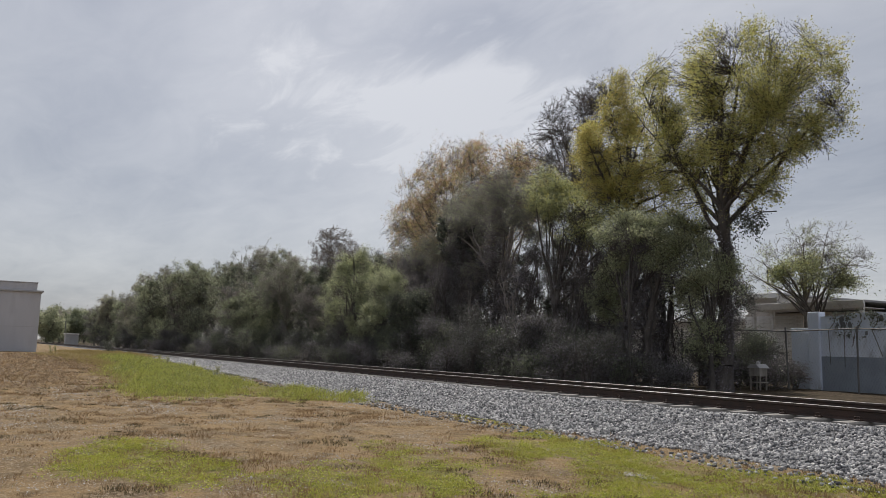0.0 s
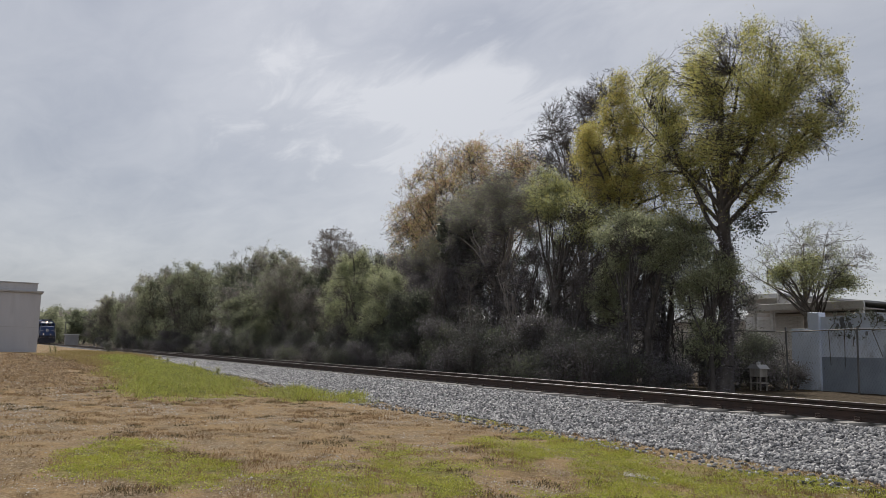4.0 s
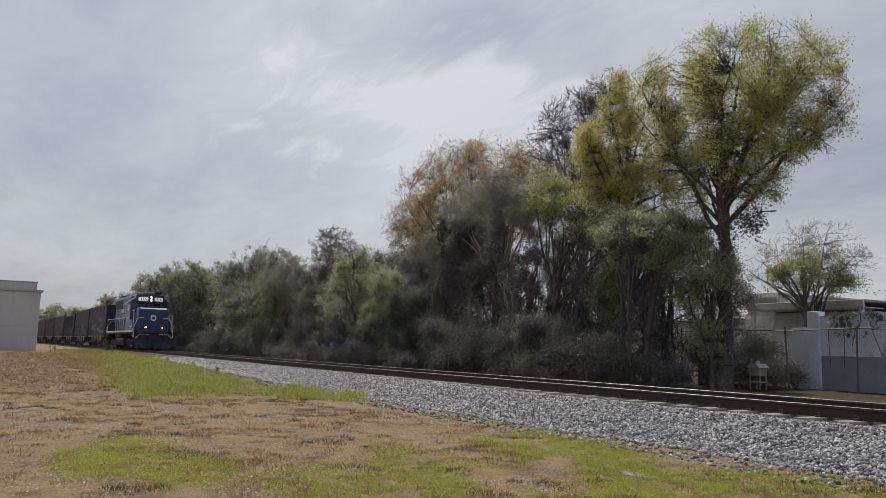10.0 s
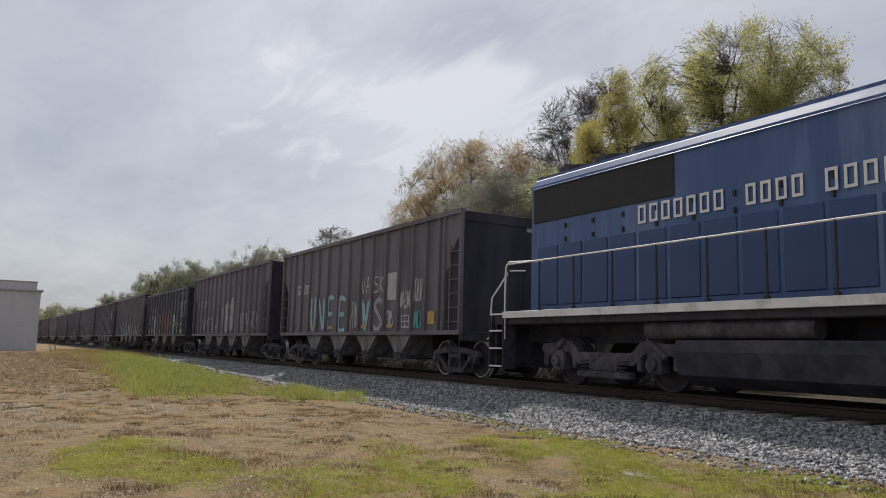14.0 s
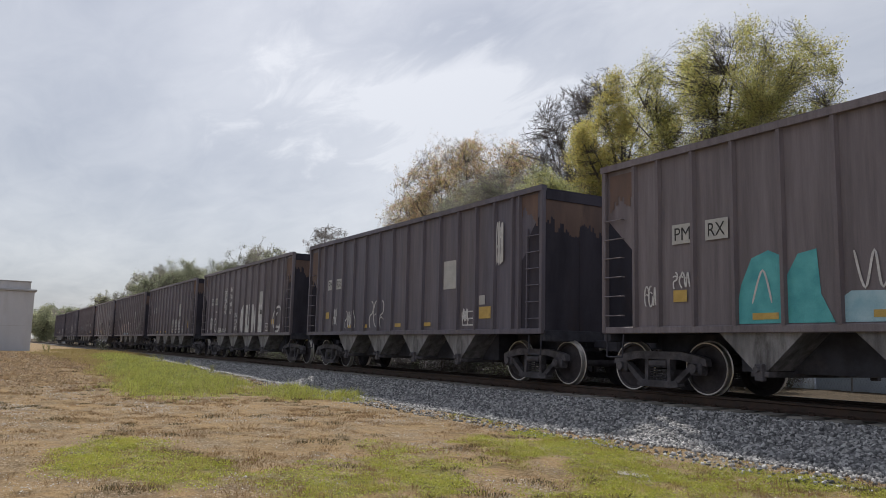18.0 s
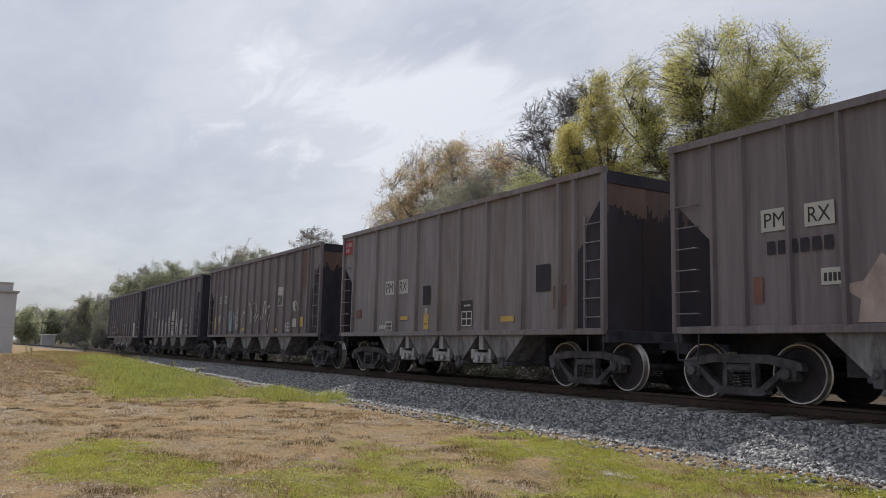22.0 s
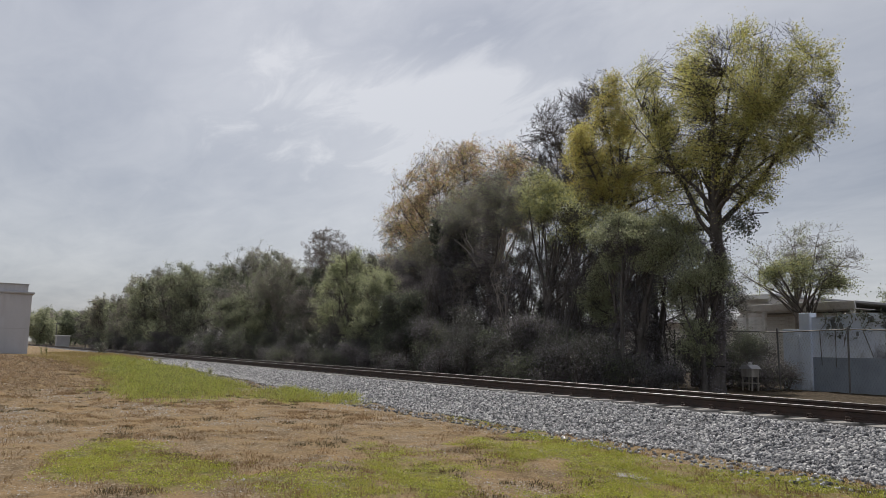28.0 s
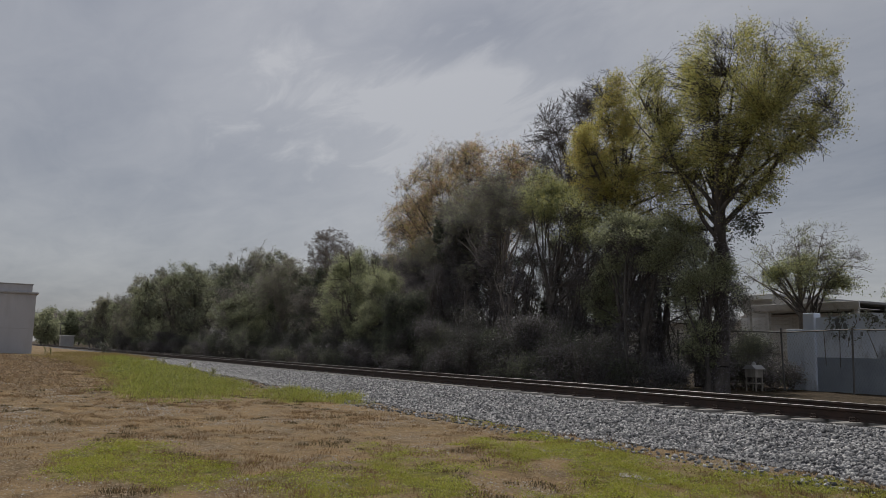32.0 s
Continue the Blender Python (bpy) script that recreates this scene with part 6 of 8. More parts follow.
    # name on the hood: bars of the letters' size
    for n, x0, x1 in ((7, -4.27, -2.12), (4, -1.76, -0.6), (5, -0.32, 1.2)):
        for i in range(n):
            x = x0 + (x1 - x0) * i / n
            w = (x1 - x0) / n * 0.68
            bar = Shape().box(0, 0.05, -0.004, 0.004, 0, 0.36).box(w - 0.05, w, -0.004, 0.004, 0, 0.36).box(0.05, w - 0.05, -0.004, 0.004, 0.31, 0.36).box(0.05, w - 0.05, -0.004, 0.004, 0, 0.05)
            part("painted_bar", bar, M_WHITE, hood, "white letter-sized painted bars", at=pose(x, -hw - 0.03, 3.2))
    # cab
    c0, c1, cw = 3.22, 5.06, 1.5
    roof = [(-cw, 4.0), (-0.88, 4.56), (-0.5, 4.64), (0.5, 4.64), (0.88, 4.56), (cw, 4.0)]
    cab = part("cab", Shape().prism([(-cw, 1.56)] + [(-cw, 3.98), (-0.88, 4.53), (0.88, 4.53), (cw, 3.98), (cw, 1.56)], c0, c1, "x"), M_BLUE, eng, "dark blue crew cab")
    part("cab_roof", Shape().prism(roof + [(y, z - 0.06) for y, z in reversed(roof)], c0 - 0.05, c1 + 0.06, "x"), M_ROOF_GREY, cab, "light grey sloping cab roof")
    for side in (-1, 1):
        part("sunshade", Shape().prism([(side * (cw - 0.02), 4.0), (side * (cw + 0.32), 3.72), (side * (cw + 0.32), 3.69), (side * (cw - 0.02), 3.96)], c0 + 0.15, c1 - 0.5, "x"), M_ROOF_GREY, cab, "grey window awning")
        w = part("side_window", Shape().box(c0 + 0.58, c1 - 0.33, side * (cw + 0.006) - 0.02, side * (cw + 0.006) + 0.02, 3.12, 3.87, 0.01), M_ROOF_GREY, cab, "aluminium framed sliding window")
        for k in range(2):
            part("pane", Shape().box(c0 + 0.67 + 0.45 * k, c0 + 1.08 + 0.45 * k, side * (cw + 0.022) - 0.01, side * (cw + 0.022) + 0.01, 3.17, 3.82), M_GLASS if k else M_WHITE, w)
        part("roof_hatch", Shape().box(c0 + 0.35, c0 + 0.85, *sorted((side * 1.0, side * 1.32)), 4.3, 4.42, 0.02), M_BLACK, cab)
        # front windows beside and over the nose
        part("windscreen", Shape().box(c1 - 0.01, c1 + 0.02, *sorted((side * 0.22, side * 0.82)), 3.38, 3.82, 0.01), M_GLASS, cab, "dark cab windscreen")
        part("corner_window", Shape().box(c1 - 0.01, c1 + 0.02, *sorted((side * 1.02, side * 1.38)), 3.2, 3.85, 0.01), M_GLASS, cab, "dark narrow cab window")
        turn = pose(c1 + 0.42, side * 0.6, 4.17, 0, 0, side * 26)
        oval = lambda w, h: [(w * u, h * v) for u, v in ((-1, -0.4), (-0.93, -0.85), (-0.82, -1), (0.82, -1), (0.93, -0.85), (1, -0.4), (1, 0.4), (0.93, 0.85), (0.82, 1), (-0.82, 1), (-0.93, 0.85), (-1, 0.4))]
        b = part("number_board", Shape().prism(oval(0.4, 0.15), -0.03, 0.03, "x"), M_BOARD, cab, "white lit number board with rounded ends", at=turn)
        part("board_rim", Shape().prism(oval(0.43, 0.18), -0.03, 0.024, "x"), M_INK, b)
        part("number", letters("416", 0.22, 0.56), M_INK, b, at=pose(0.034, -0.28, -0.11, 0, 0, 90))
        part("cab_number", letters("416", 0.5, 0.95), M_WHITE, cab, "white road number", at=pose(c0 + 0.55 if side < 0 else c0 + 1.5, side * (cw + 0.012), 2.45, 0, 0, 0 if side < 0 else 180))
        part("cab_ladder_step", Shape().box(c0 + 0.1, c1 - 0.1, *sorted((side * 1.48, side * 1.515)), 1.62, 2.28, 0.02), M_BLUE_FADED, cab, "blue battery box doors")
    part("headlight_housing", Shape().prism([(c1 - 0.02, -1.15), (c1 + 0.2, -1.1), (c1 + 0.56, -0.2), (c1 + 0.56, 0.2), (c1 + 0.2, 1.1), (c1 - 0.02, 1.15)], 3.9, 4.5, "z"), M_BLUE, cab, "blue housing over the windscreen")
    for z in (4.07, 4.31):
        part("headlight", shared("headlight", lambda: Shape().lathe([(0.0, 0.03), (0.055, 0.03), (0.08, 0.0)], "x", 16), M_LAMP), M_LAMP, cab, "bright lit headlight", at=pose(c1 + 0.565, 0, z))
    part("air_conditioner", Shape().box(c0 + 0.3, c0 + 1.5, -0.45, 0.45, 4.62, 4.84, 0.06), M_ROOF_GREY, cab, "light grey roof air conditioner")
    horn = Shape()
    for k in (-1, 0, 1):
        horn.lathe([(0.03, 0.0), (0.035, 0.25), (0.09, 0.38), (0.1, 0.38), (0.03, 0.2)], "x", 12, (c1 - 0.25, 0.62 + k * 0.16, 4.72 + 0.05 * k))
    horn.box(c1 - 0.25, c1 - 0.15, 0.4, 0.84, 4.55, 4.7)
    part("air_horn", horn, M_BLACK, cab)
    # nose
    n1, nw, nz = 7.12, 1.18, 3.42
    section = [(-nw, 1.56), (-nw, nz - 0.09), (-nw + 0.1, nz), (nw - 0.1, nz), (nw, nz - 0.09), (nw, 1.56)]
    hoodshape = Shape()
    fronts = [(c1, 1.0, 0.0), (n1 - 0.5, 1.0, 0.0), (n1 - 0.12, 0.98, -0.04), (n1, 0.93, -0.13)]
    n = len(section)
    hoodshape.add([(x, y * w, z + dz * (z > 2)) for x, w, dz in fronts for y, z in section],
                  [(k * n + i, k * n + (i + 1) % n, (k + 1) * n + (i + 1) % n, (k + 1) * n + i) for k in range(3) for i in range(n)] + [tuple(range(n)), tuple(range(3 * n, 4 * n))])
    nose = part("short_hood", hoodshape, M_BLUE, eng, "dark blue short nose hood")
    part("nose_marker", Shape().lathe([(0.0, 0.05), (0.07, 0.05), (0.09, 0.0)], "y", 14, (5.75, -nw - 0.05, 3.12)), M_INK, nose, "dark round marker lamp")
    for k in range(2):
        part("nose_step", Shape().pipe([(6.3, -nw + 0.01, 2.15 + 0.32 * k), (6.3, -nw - 0.06, 2.15 + 0.32 * k), (6.62, -nw - 0.06, 2.15 + 0.32 * k), (6.62, -nw + 0.01, 2.15 + 0.32 * k)], 0.014, 5), M_WHITE, nose, "white grab iron")
    part("nose_vent", Shape().box(6.6, 6.85, -0.15, 0.15, nz - 0.02, nz + 0.12, 0.03), M_BLACK, nose)
    for side in (-1, 1):
        part("battery_box", Shape().box(c1 + 0.01, 6.42, *sorted((side * 1.19, side * 1.5)), 1.56, 2.42, 0.02), M_BLUE, eng, "blue battery box with louvres")
        for k in range(4):
            part("louvre", shared("louvre", lambda: Shape().box(-0.12, 0.12, -0.012, 0.012, -0.015, 0.015), M_INK), M_INK, eng, at=pose(5.5 + 0.5 * (k % 2), side * 1.506, 2.18 + 0.12 * (k // 2)))
        part("builder_mark", shared("builder_mark", lambda: Shape().box(0, 0.5, -0.004, 0.004, 0, 0.07).box(-0.12, -0.03, -0.004, 0.004, -0.02, 0.09), M_WHITE), M_WHITE, eng, "small white painted bar", at=pose(5.55, side * 1.508, 1.82))
    part("nose_door", Shape().box(n1 - 0.01, n1 + 0.03, -0.33, 0.33, 1.66, 2.9, 0.02), M_BLUE, nose)
    part("emblem", Shape().lathe([(0.13, 0.0), (0.13, 0.012), (0.23, 0.012), (0.23, 0.0)], "x", 24, (n1 + 0.034, 0, 2.58)).box(n1 + 0.034, n1 + 0.046, -0.23, 0.0, 2.75, 2.81), M_WHITE, nose, "white ring emblem")
    for side in (-1, 1):
        part("ditch_light", shared("ditch_light", lambda: Shape().lathe([(0.0, 0.04), (0.035, 0.035), (0.055, 0.0), (0.055, -0.1)], "x", 16), M_LAMP_DIM), M_LAMP_DIM, eng, "lit ditch light", at=pose(7.72, side * 0.65, 1.8))
        part("lamp_bracket", shared("lamp_bracket", lambda: Shape().box(-0.12, 0.0, -0.08, 0.08, -0.3, 0.08, 0.02), M_BLACK), M_BLACK, eng, at=pose(7.66, side * 0.65, 1.8))
    part("anticlimber", Shape().box(7.4, 7.75, -1.15, 1.15, 1.3, 1.56, 0.04), M_BLACK, eng)
    part("pilot_plow", Shape().prism([(7.45, 1.3), (7.6, 1.3), (7.62, 0.8), (7.85, 0.16), (7.75, 0.14), (7.45, 0.5)], -1.38, 1.38), M_BLACK, eng, "black pilot plow")
    part("rear_pilot", Shape().box(-8.6, -8.42, -1.4, 1.4, 0.3, 1.5, 0.03), M_BLACK, eng)
    for end in (-1, 1):
        part("coupler", shared("coupler", coupler_shape, M_BLACK), M_BLACK, eng, at=pose(7.6 if end > 0 else -8.45, 0, 0, 0, 0, 0 if end > 0 else 180))
        for side in (-1, 1):
            st = Shape()
            for k, z in enumerate((0.32, 0.72, 1.12)):
                st.box(-0.25, 0.25, -0.02, 0.3, z, z + 0.03)
            st.box(-0.29, -0.26, -0.02, 0.32, 0.28, 1.5).box(0.26, 0.29, -0.02, 0.32, 0.28, 1.5)
            stair = part("stepwell", st, M_BLACK, eng, "corner boarding steps", at=pose(7.26 if end > 0 else -8.22, side * 1.53, 0, 0, 0, 0 if side < 0 else 180))
            for z in (0.32, 0.72, 1.12, 1.5):
                part("step_edge", shared("step_edge", lambda: Shape().box(-0.25, 0.25, -0.035, -0.022, 0, 0.035), M_WHITE), M_WHITE, stair, "white step edge", at=pose(0, 0, z))
            # hand rails
            y = side * 1.5
            x = 7.56 if end > 0 else -8.5
            part("grab_rail", Shape().pipe([(x, y, 1.0), (x, y, 1.62), (x - end * 0.02, y, 1.9), (x - end * 0.3, side * 1.2, 2.55), (x - end * 0.3, side * 0.75, 2.58)], 0.022), M_WHITE, eng, "white end hand rail")
            x0, high = (6.98, 3.2 if side < 0 else 2.85) if end > 0 else (-7.94, 2.7)
            part("grab_rail", Shape().pipe([(x0, y, 0.95), (x0, y, 2.0), (x0 - end * 0.03, y, 2.6 if high < 3 else 3.1), (x0 - end * 0.15, y, high), (x0 - end * 1.3, side * 1.42, high - 0.06)], 0.024), M_WHITE, eng, "white corner hand rail")
            part("uncoupling_lever", Shape().pipe([(x + end * 0.3, side * 0.4, 1.25), (x + end * 0.3, side * 1.1, 1.25), (x + end * 0.34, side * 1.3, 1.0), (x + end * 0.34, side * 1.38, 0.95)], 0.018), M_WHITE, eng)
            part("mu_hose", Shape().pipe([(x + end * 0.25, side * 0.6, 1.3), (x + end * 0.36, side * 0.6, 1.0), (x + end * 0.38, side * 0.55, 0.55)], 0.025), M_BLACK, eng)
    for side in (-1, 1):
        y = side * 1.5
        part("hand_rail", Shape().pipe([(-7.9, y, 2.65), (2.6, y, 2.65), (3.05, y, 3.3)], 0.02), M_WHITE, eng, "white walkway hand rail")
        for i in range(10):
            part("stanchion", shared("stanchion", lambda: Shape().tube((0, 0, 1.5), (0, 0, 2.65), 0.02, sides=6).box(-0.04, 0.04, -0.03, 0.03, 1.4, 1.62), M_INK), M_INK, eng, at=pose(-7.8 + i * 1.14, y, 0))
        part("air_reservoir", Shape().tube((-3.7, side * 1.2, 1.13), (-0.3, side * 1.2, 1.13), 0.17, sides=14), M_TRUCK, eng, "grey air tank", smooth=True)
        for end, x in ((1, 4.7), (-1, -4.95)):
            part("truck_frame", shared("truck_frame", loco_side_frame, M_TRUCK), M_TRUCK, eng, "dusty cast truck frame", at=pose(x, side * 1.1, 0, 0, 0, 0 if side < 0 else 180))
    part("fuel_tank", Shape().prism([(-1.35, 0.95), (-1.4, 0.75), (-1.3, 0.35), (-0.9, 0.16), (0.9, 0.16), (1.3, 0.35), (1.4, 0.75), (1.35, 0.95)], -2.95, 1.5, "x"), M_BLACK, eng, "dusty black fuel tank")
    for x in (4.7, -4.95):
        for k in (-1, 1):
            add_wheelset(eng, x + k * 1.372, 0.508, M_WHEEL)
    return eng


TRAIN = [(locomotive(), -16.65)] + hopper_cars()
# ---- trees ----
def shoots(rng, start, heading, length, r0, r1, steps, wander, lift):
    """Wandering tapered shoots: arrays of points (n, steps + 1, 3) and radii (n, steps + 1)."""
    n = len(start)
    pts, d = [start], heading
    seg = (length / steps)[:, None]
    for _ in range(steps):
        d = d + rng.normal(0, wander, (n, 3)) + np.array([0, 0, lift])
        d = d / np.linalg.norm(d, axis=1)[:, None]
        pts.append(pts[-1] + d * seg)
    f = np.linspace(0, 1, steps + 1)[None]
    return np.stack(pts, 1), r0[:, None] * (1 - f) + r1 * f


def side_shoots(rng, pts, rad, count, length, angle, r_share, r_tip, steps, wander, lift, start=0.25):
    """Shoots that leave earlier wood at random places along it."""
    n, k, _ = pts.shape
    i = rng.integers(0, n, count)
    f = start + (1 - start) * rng.random(count)
    j = np.minimum((f * (k - 1)).astype(int), k - 2)
    g = (f * (k - 1) - j)[:, None]
    p = pts[i, j] * (1 - g) + pts[i, j + 1] * g
    along = pts[i, j + 1] - pts[i, j]
    along /= np.linalg.norm(along, axis=1)[:, None] + 1e-9
    across = np.cross(along, rng.normal(size=(count, 3)))
    across /= np.linalg.norm(across, axis=1)[:, None] + 1e-9
    a = np.radians(rng.uniform(angle[0], angle[1], count))[:, None]
    r = rad[i, j] * r_share * rng.uniform(0.7, 1.1, count)
    ln = length * rng.uniform(0.5, 1.25, count) * (1.15 - 0.5 * f)
    return shoots(rng, p, along * np.cos(a) + across * np.sin(a), ln, np.maximum(r, r_tip), r_tip, steps, wander, lift)


def grow(rng, base, crowns, count, fork, limbs, trunk_r, tip_r, low, lift=0.06, size=1.0, fan=False):
    """Wood in levels: trunk, limbs reaching into the crowns (centre, radii, share), boughs, sprays and twigs."""
    base = np.array(base, float)
    top = np.array(crowns[0][0], float)
    first = base + (top - base) * fork if isinstance(fork, float) else np.array(fork, float)
    n = max(5, int(np.linalg.norm(first - base) / 0.45))
    f = np.linspace(0, 1, n + 1)[:, None]
    sway = rng.normal(0, 0.15, 3) * (1, 1, 0)
    trunk = base + (first - base) * f + sway * np.sin(f * 3.1) + rng.normal(0, 0.035, (n + 1, 3)) * (1, 1, 0)
    trunk[0] = base
    levels = [(trunk[None], (trunk_r * (1.25 * np.exp(-f[:, 0] * 6) * 0.5 + 1 - 0.28 * f[:, 0]))[None])]
    shares = np.array([c[2] for c in crowns])
    shares = shares / shares.sum()
    k = 9
    lp, lr = [], []
    for i in range(limbs):
        c, r, _ = crowns[i % len(crowns)] if i < len(crowns) else crowns[rng.choice(len(crowns), p=shares)]
        d = rng.normal(size=3)
        d[2] = d[2] * 0.6 + 0.35
        d /= np.linalg.norm(d)
        end = np.array(c) + d * np.array(r) * (rng.uniform(0.6, 0.92) if fan else rng.uniform(0.35, 0.8))
        j = n - int(rng.integers(0, max(1, int(n * low)))) if i > 1 else n
        start = trunk[j]
        span = np.linalg.norm(end - start)
        out = (end - start) * (1, 1, 0.25)
        mid = start + out * rng.uniform(0.3, 0.55) + np.array([0, 0, (end[2] - start[2]) * rng.uniform(0.3, 0.55)]) + rng.normal(0, 0.06 * span, 3)
        if fan:
            mid = start + (end - start) * (1, 1, 0) * rng.uniform(0.18, 0.38) + np.array([0, 0, (end[2] - start[2]) * rng.uniform(0.42, 0.62)]) + rng.normal(0, 0.04 * span, 3)
        g = np.linspace(0, 1, k)[:, None]
        p = start * (1 - g) ** 2 + mid * 2 * g * (1 - g) + end * g * g
        p[1:] += np.cumsum(rng.normal(0, 0.012 * span, (k - 1, 3)), 0)
        lp.append(p)
        r0 = trunk_r * (rng.uniform(0.24, 0.46) if fan else rng.uniform(0.18, 0.38))
        lr.append(r0 * (1 - g[:, 0]) ** 0.8 + tip_r * 2)
    limb = (np.array(lp), np.array(lr))
    levels.append(limb)
    mean = float(np.mean([sum(c[1]) / 3 for c in crowns])) * size
    # boughs reach out to places spread through the crowns, each from the wood nearest to it
    m = max(limbs * 8, count // (5 if fan else 16))
    which = rng.choice(len(crowns), m, p=shares)
    d = rng.normal(size=(m, 3))
    d /= np.linalg.norm(d, axis=1)[:, None]
    bump = 1 + (0.1 if fan else 0.2) * np.sin(d[:, 0] * 5 + which * 2.3) * np.sin(d[:, 2] * 6 + d[:, 1] * 4 + which)
    goal = np.array([c[0] for c in crowns])[which] + d * ((0.94 if fan else 1.0) * rng.random(m) ** (0.33 if fan else 0.42) * bump)[:, None] * np.array([c[1] for c in crowns])[which]
    wood, thick = limb[0][:, 2:].reshape(-1, 3), limb[1][:, 2:].ravel()
    cost = np.linalg.norm(wood[None] - goal[:, None], axis=2) + 0.6 * np.maximum(0, wood[None, :, 2] - goal[:, None, 2])
    j = np.argmin(cost, axis=1)
    p0 = wood[j]
    span = np.linalg.norm(goal - p0, axis=1)
    mid = p0 + (goal - p0) * 0.5 + rng.normal(0, 0.1, (m, 3)) * span[:, None] + np.array([0, 0, 0.1]) * span[:, None]
    g = np.linspace(0, 1, 6)[None, :, None]
    bp = p0[:, None] * (1 - g) ** 2 + mid[:, None] * 2 * g * (1 - g) + goal[:, None] * g * g
    bp[:, 1:] += rng.normal(0, 0.02, (m, 5, 3)) * span[:, None, None]
    bough = (bp, np.minimum(thick[j] * 0.5, 0.02 if fan else 0.06)[:, None] * (1 - g[:, :, 0]) + tip_r * 1.6 * g[:, :, 0])
    reach = 0.72 if fan else 1.0
    spray = side_shoots(rng, *bough, max(limbs * 10, count // 3), (mean * 0.3 + 0.15) * reach, (25, 70), 0.6, tip_r * 1.15, 4, 0.16, lift, 0.15)
    twig = side_shoots(rng, *spray, count, (mean * 0.15 + 0.14) * reach, (25, 65), 0.7, tip_r, 3, 0.2, lift, 0.1)
    levels += [bough, spray, twig]
    return levels


def wood_mesh(name, levels, origin, material):
    """Tapered tubes along every shoot: round below, three-sided at the twigs."""
    made = []
    for (pts, rad), sides in zip(levels, (9, 6, 4, 3, 3)):
        a, b = (pts[:, :-1] - origin).reshape(-1, 3), (pts[:, 1:] - origin).reshape(-1, 3)
        ra, rb = rad[:, :-1].ravel(), rad[:, 1:].ravel()
        d = b - a
        d /= np.linalg.norm(d, axis=1)[:, None] + 1e-9
        ref = np.where(np.abs(d[:, 2:3]) < 0.95, [[0, 0, 1.0]], [[1.0, 0, 0]])
        u = np.cross(d, ref)
        u /= np.linalg.norm(u, axis=1)[:, None]
        w = np.cross(d, u)
        ang = np.arange(sides) * 2 * math.pi / sides
        ring = u[:, None] * np.cos(ang)[None, :, None] + w[:, None] * np.sin(ang)[None, :, None]
        verts = np.concatenate([a[:, None] + ring * ra[:, None, None], b[:, None] + ring * rb[:, None, None]], 1)
        made.append((verts.reshape(-1, 3), np.array([(i, (i + 1) % sides, sides + (i + 1) % sides, sides + i) for i in range(sides)]), 2 * sides, len(verts)))
    vs, fs, at = [], [], 0
    for verts, faces, k, n in made:
        vs.append(verts)
        fs.append((at + np.arange(n)[:, None, None] * k + faces[None]).reshape(-1, 4))
        at += len(verts)
    return bulk(name, np.concatenate(vs)[None], np.concatenate(fs), material, True)


def leaf_mesh(name, rng, points, per, spread, size, material, droop=0.0):
    """Small three-cornered leaves round the given places; per: leaves for each place."""
    p = np.repeat(points, int(math.ceil(per)), 0)
    p = p[rng.random(len(p)) < per / math.ceil(per)]
    n = len(p)
    p = p + rng.normal(0, spread, (n, 3))
    d = rng.normal(size=(n, 3))
    d[:, 2] -= droop
    d /= np.linalg.norm(d, axis=1)[:, None]
    s = np.cross(d, rng.normal(size=(n, 3)))
    s /= np.linalg.norm(s, axis=1)[:, None] + 1e-9
    k = size * rng.uniform(0.6, 1.35, n)[:, None]
    verts = np.stack([p, p + d * k + s * k * 0.34, p + d * k * 0.8 - s * k * 0.36], 1)
    return bulk(name, verts, [(0, 1, 2)], material)


M_BARK = surface("grey_brown_bark", [(0.055, 0.048, 0.044), (0.130, 0.117, 0.107)], 5, 0.9, 0.6, fine=30, streak=3)
M_TWIG = surface("pale_grey_twigs", [(0.17, 0.15, 0.135), (0.29, 0.26, 0.235)], 5, 0.9, 0.2)
LEAF = {
    "spring": leafy("yellow_green_spring_leaves", [(0.187, 0.194, 0.063), (0.386, 0.392, 0.13), (0.6, 0.577, 0.222), (0.494, 0.398, 0.17)], 0.6),
    "yellow": leafy("yellow_new_leaves", [(0.261, 0.227, 0.067), (0.5, 0.415, 0.13), (0.664, 0.546, 0.207)], 0.6),
    "russet": leafy("russet_buds", [(0.271, 0.179, 0.111), (0.460, 0.297, 0.186), (0.594, 0.421, 0.273), (0.406, 0.321, 0.162)], 0.55),
    "ivy": leafy("dark_green_ivy", [(0.086, 0.101, 0.068), (0.201, 0.228, 0.144), (0.489, 0.517, 0.359)], 0.45),
    "sage": leafy("grey_green_leaves", [(0.168, 0.186, 0.119), (0.349, 0.37, 0.239), (0.757, 0.771, 0.551)], 0.5),
    "fresh": leafy("fresh_green_leaves", [(0.212, 0.24, 0.121), (0.422, 0.455, 0.253), (0.77, 0.803, 0.519)], 0.55),
    "brush": leafy("dry_brown_brush", [(0.140, 0.123, 0.118), (0.280, 0.249, 0.241), (0.532, 0.476, 0.455)], 0.45),
    # gloom and dusk: darker leaf tones with the thicket's shade put into the colour
    "gloom": leafy("dead_twiggy_leaves_shade_toned", [(0.090, 0.082, 0.092), (0.194, 0.179, 0.198), (0.419, 0.381, 0.400)], 0.35, 0.7),
    "dusk": leafy("dark_leaves_shade_toned", [(0.041, 0.049, 0.041), (0.092, 0.103, 0.081), (0.230, 0.243, 0.189)], 0.35),
}


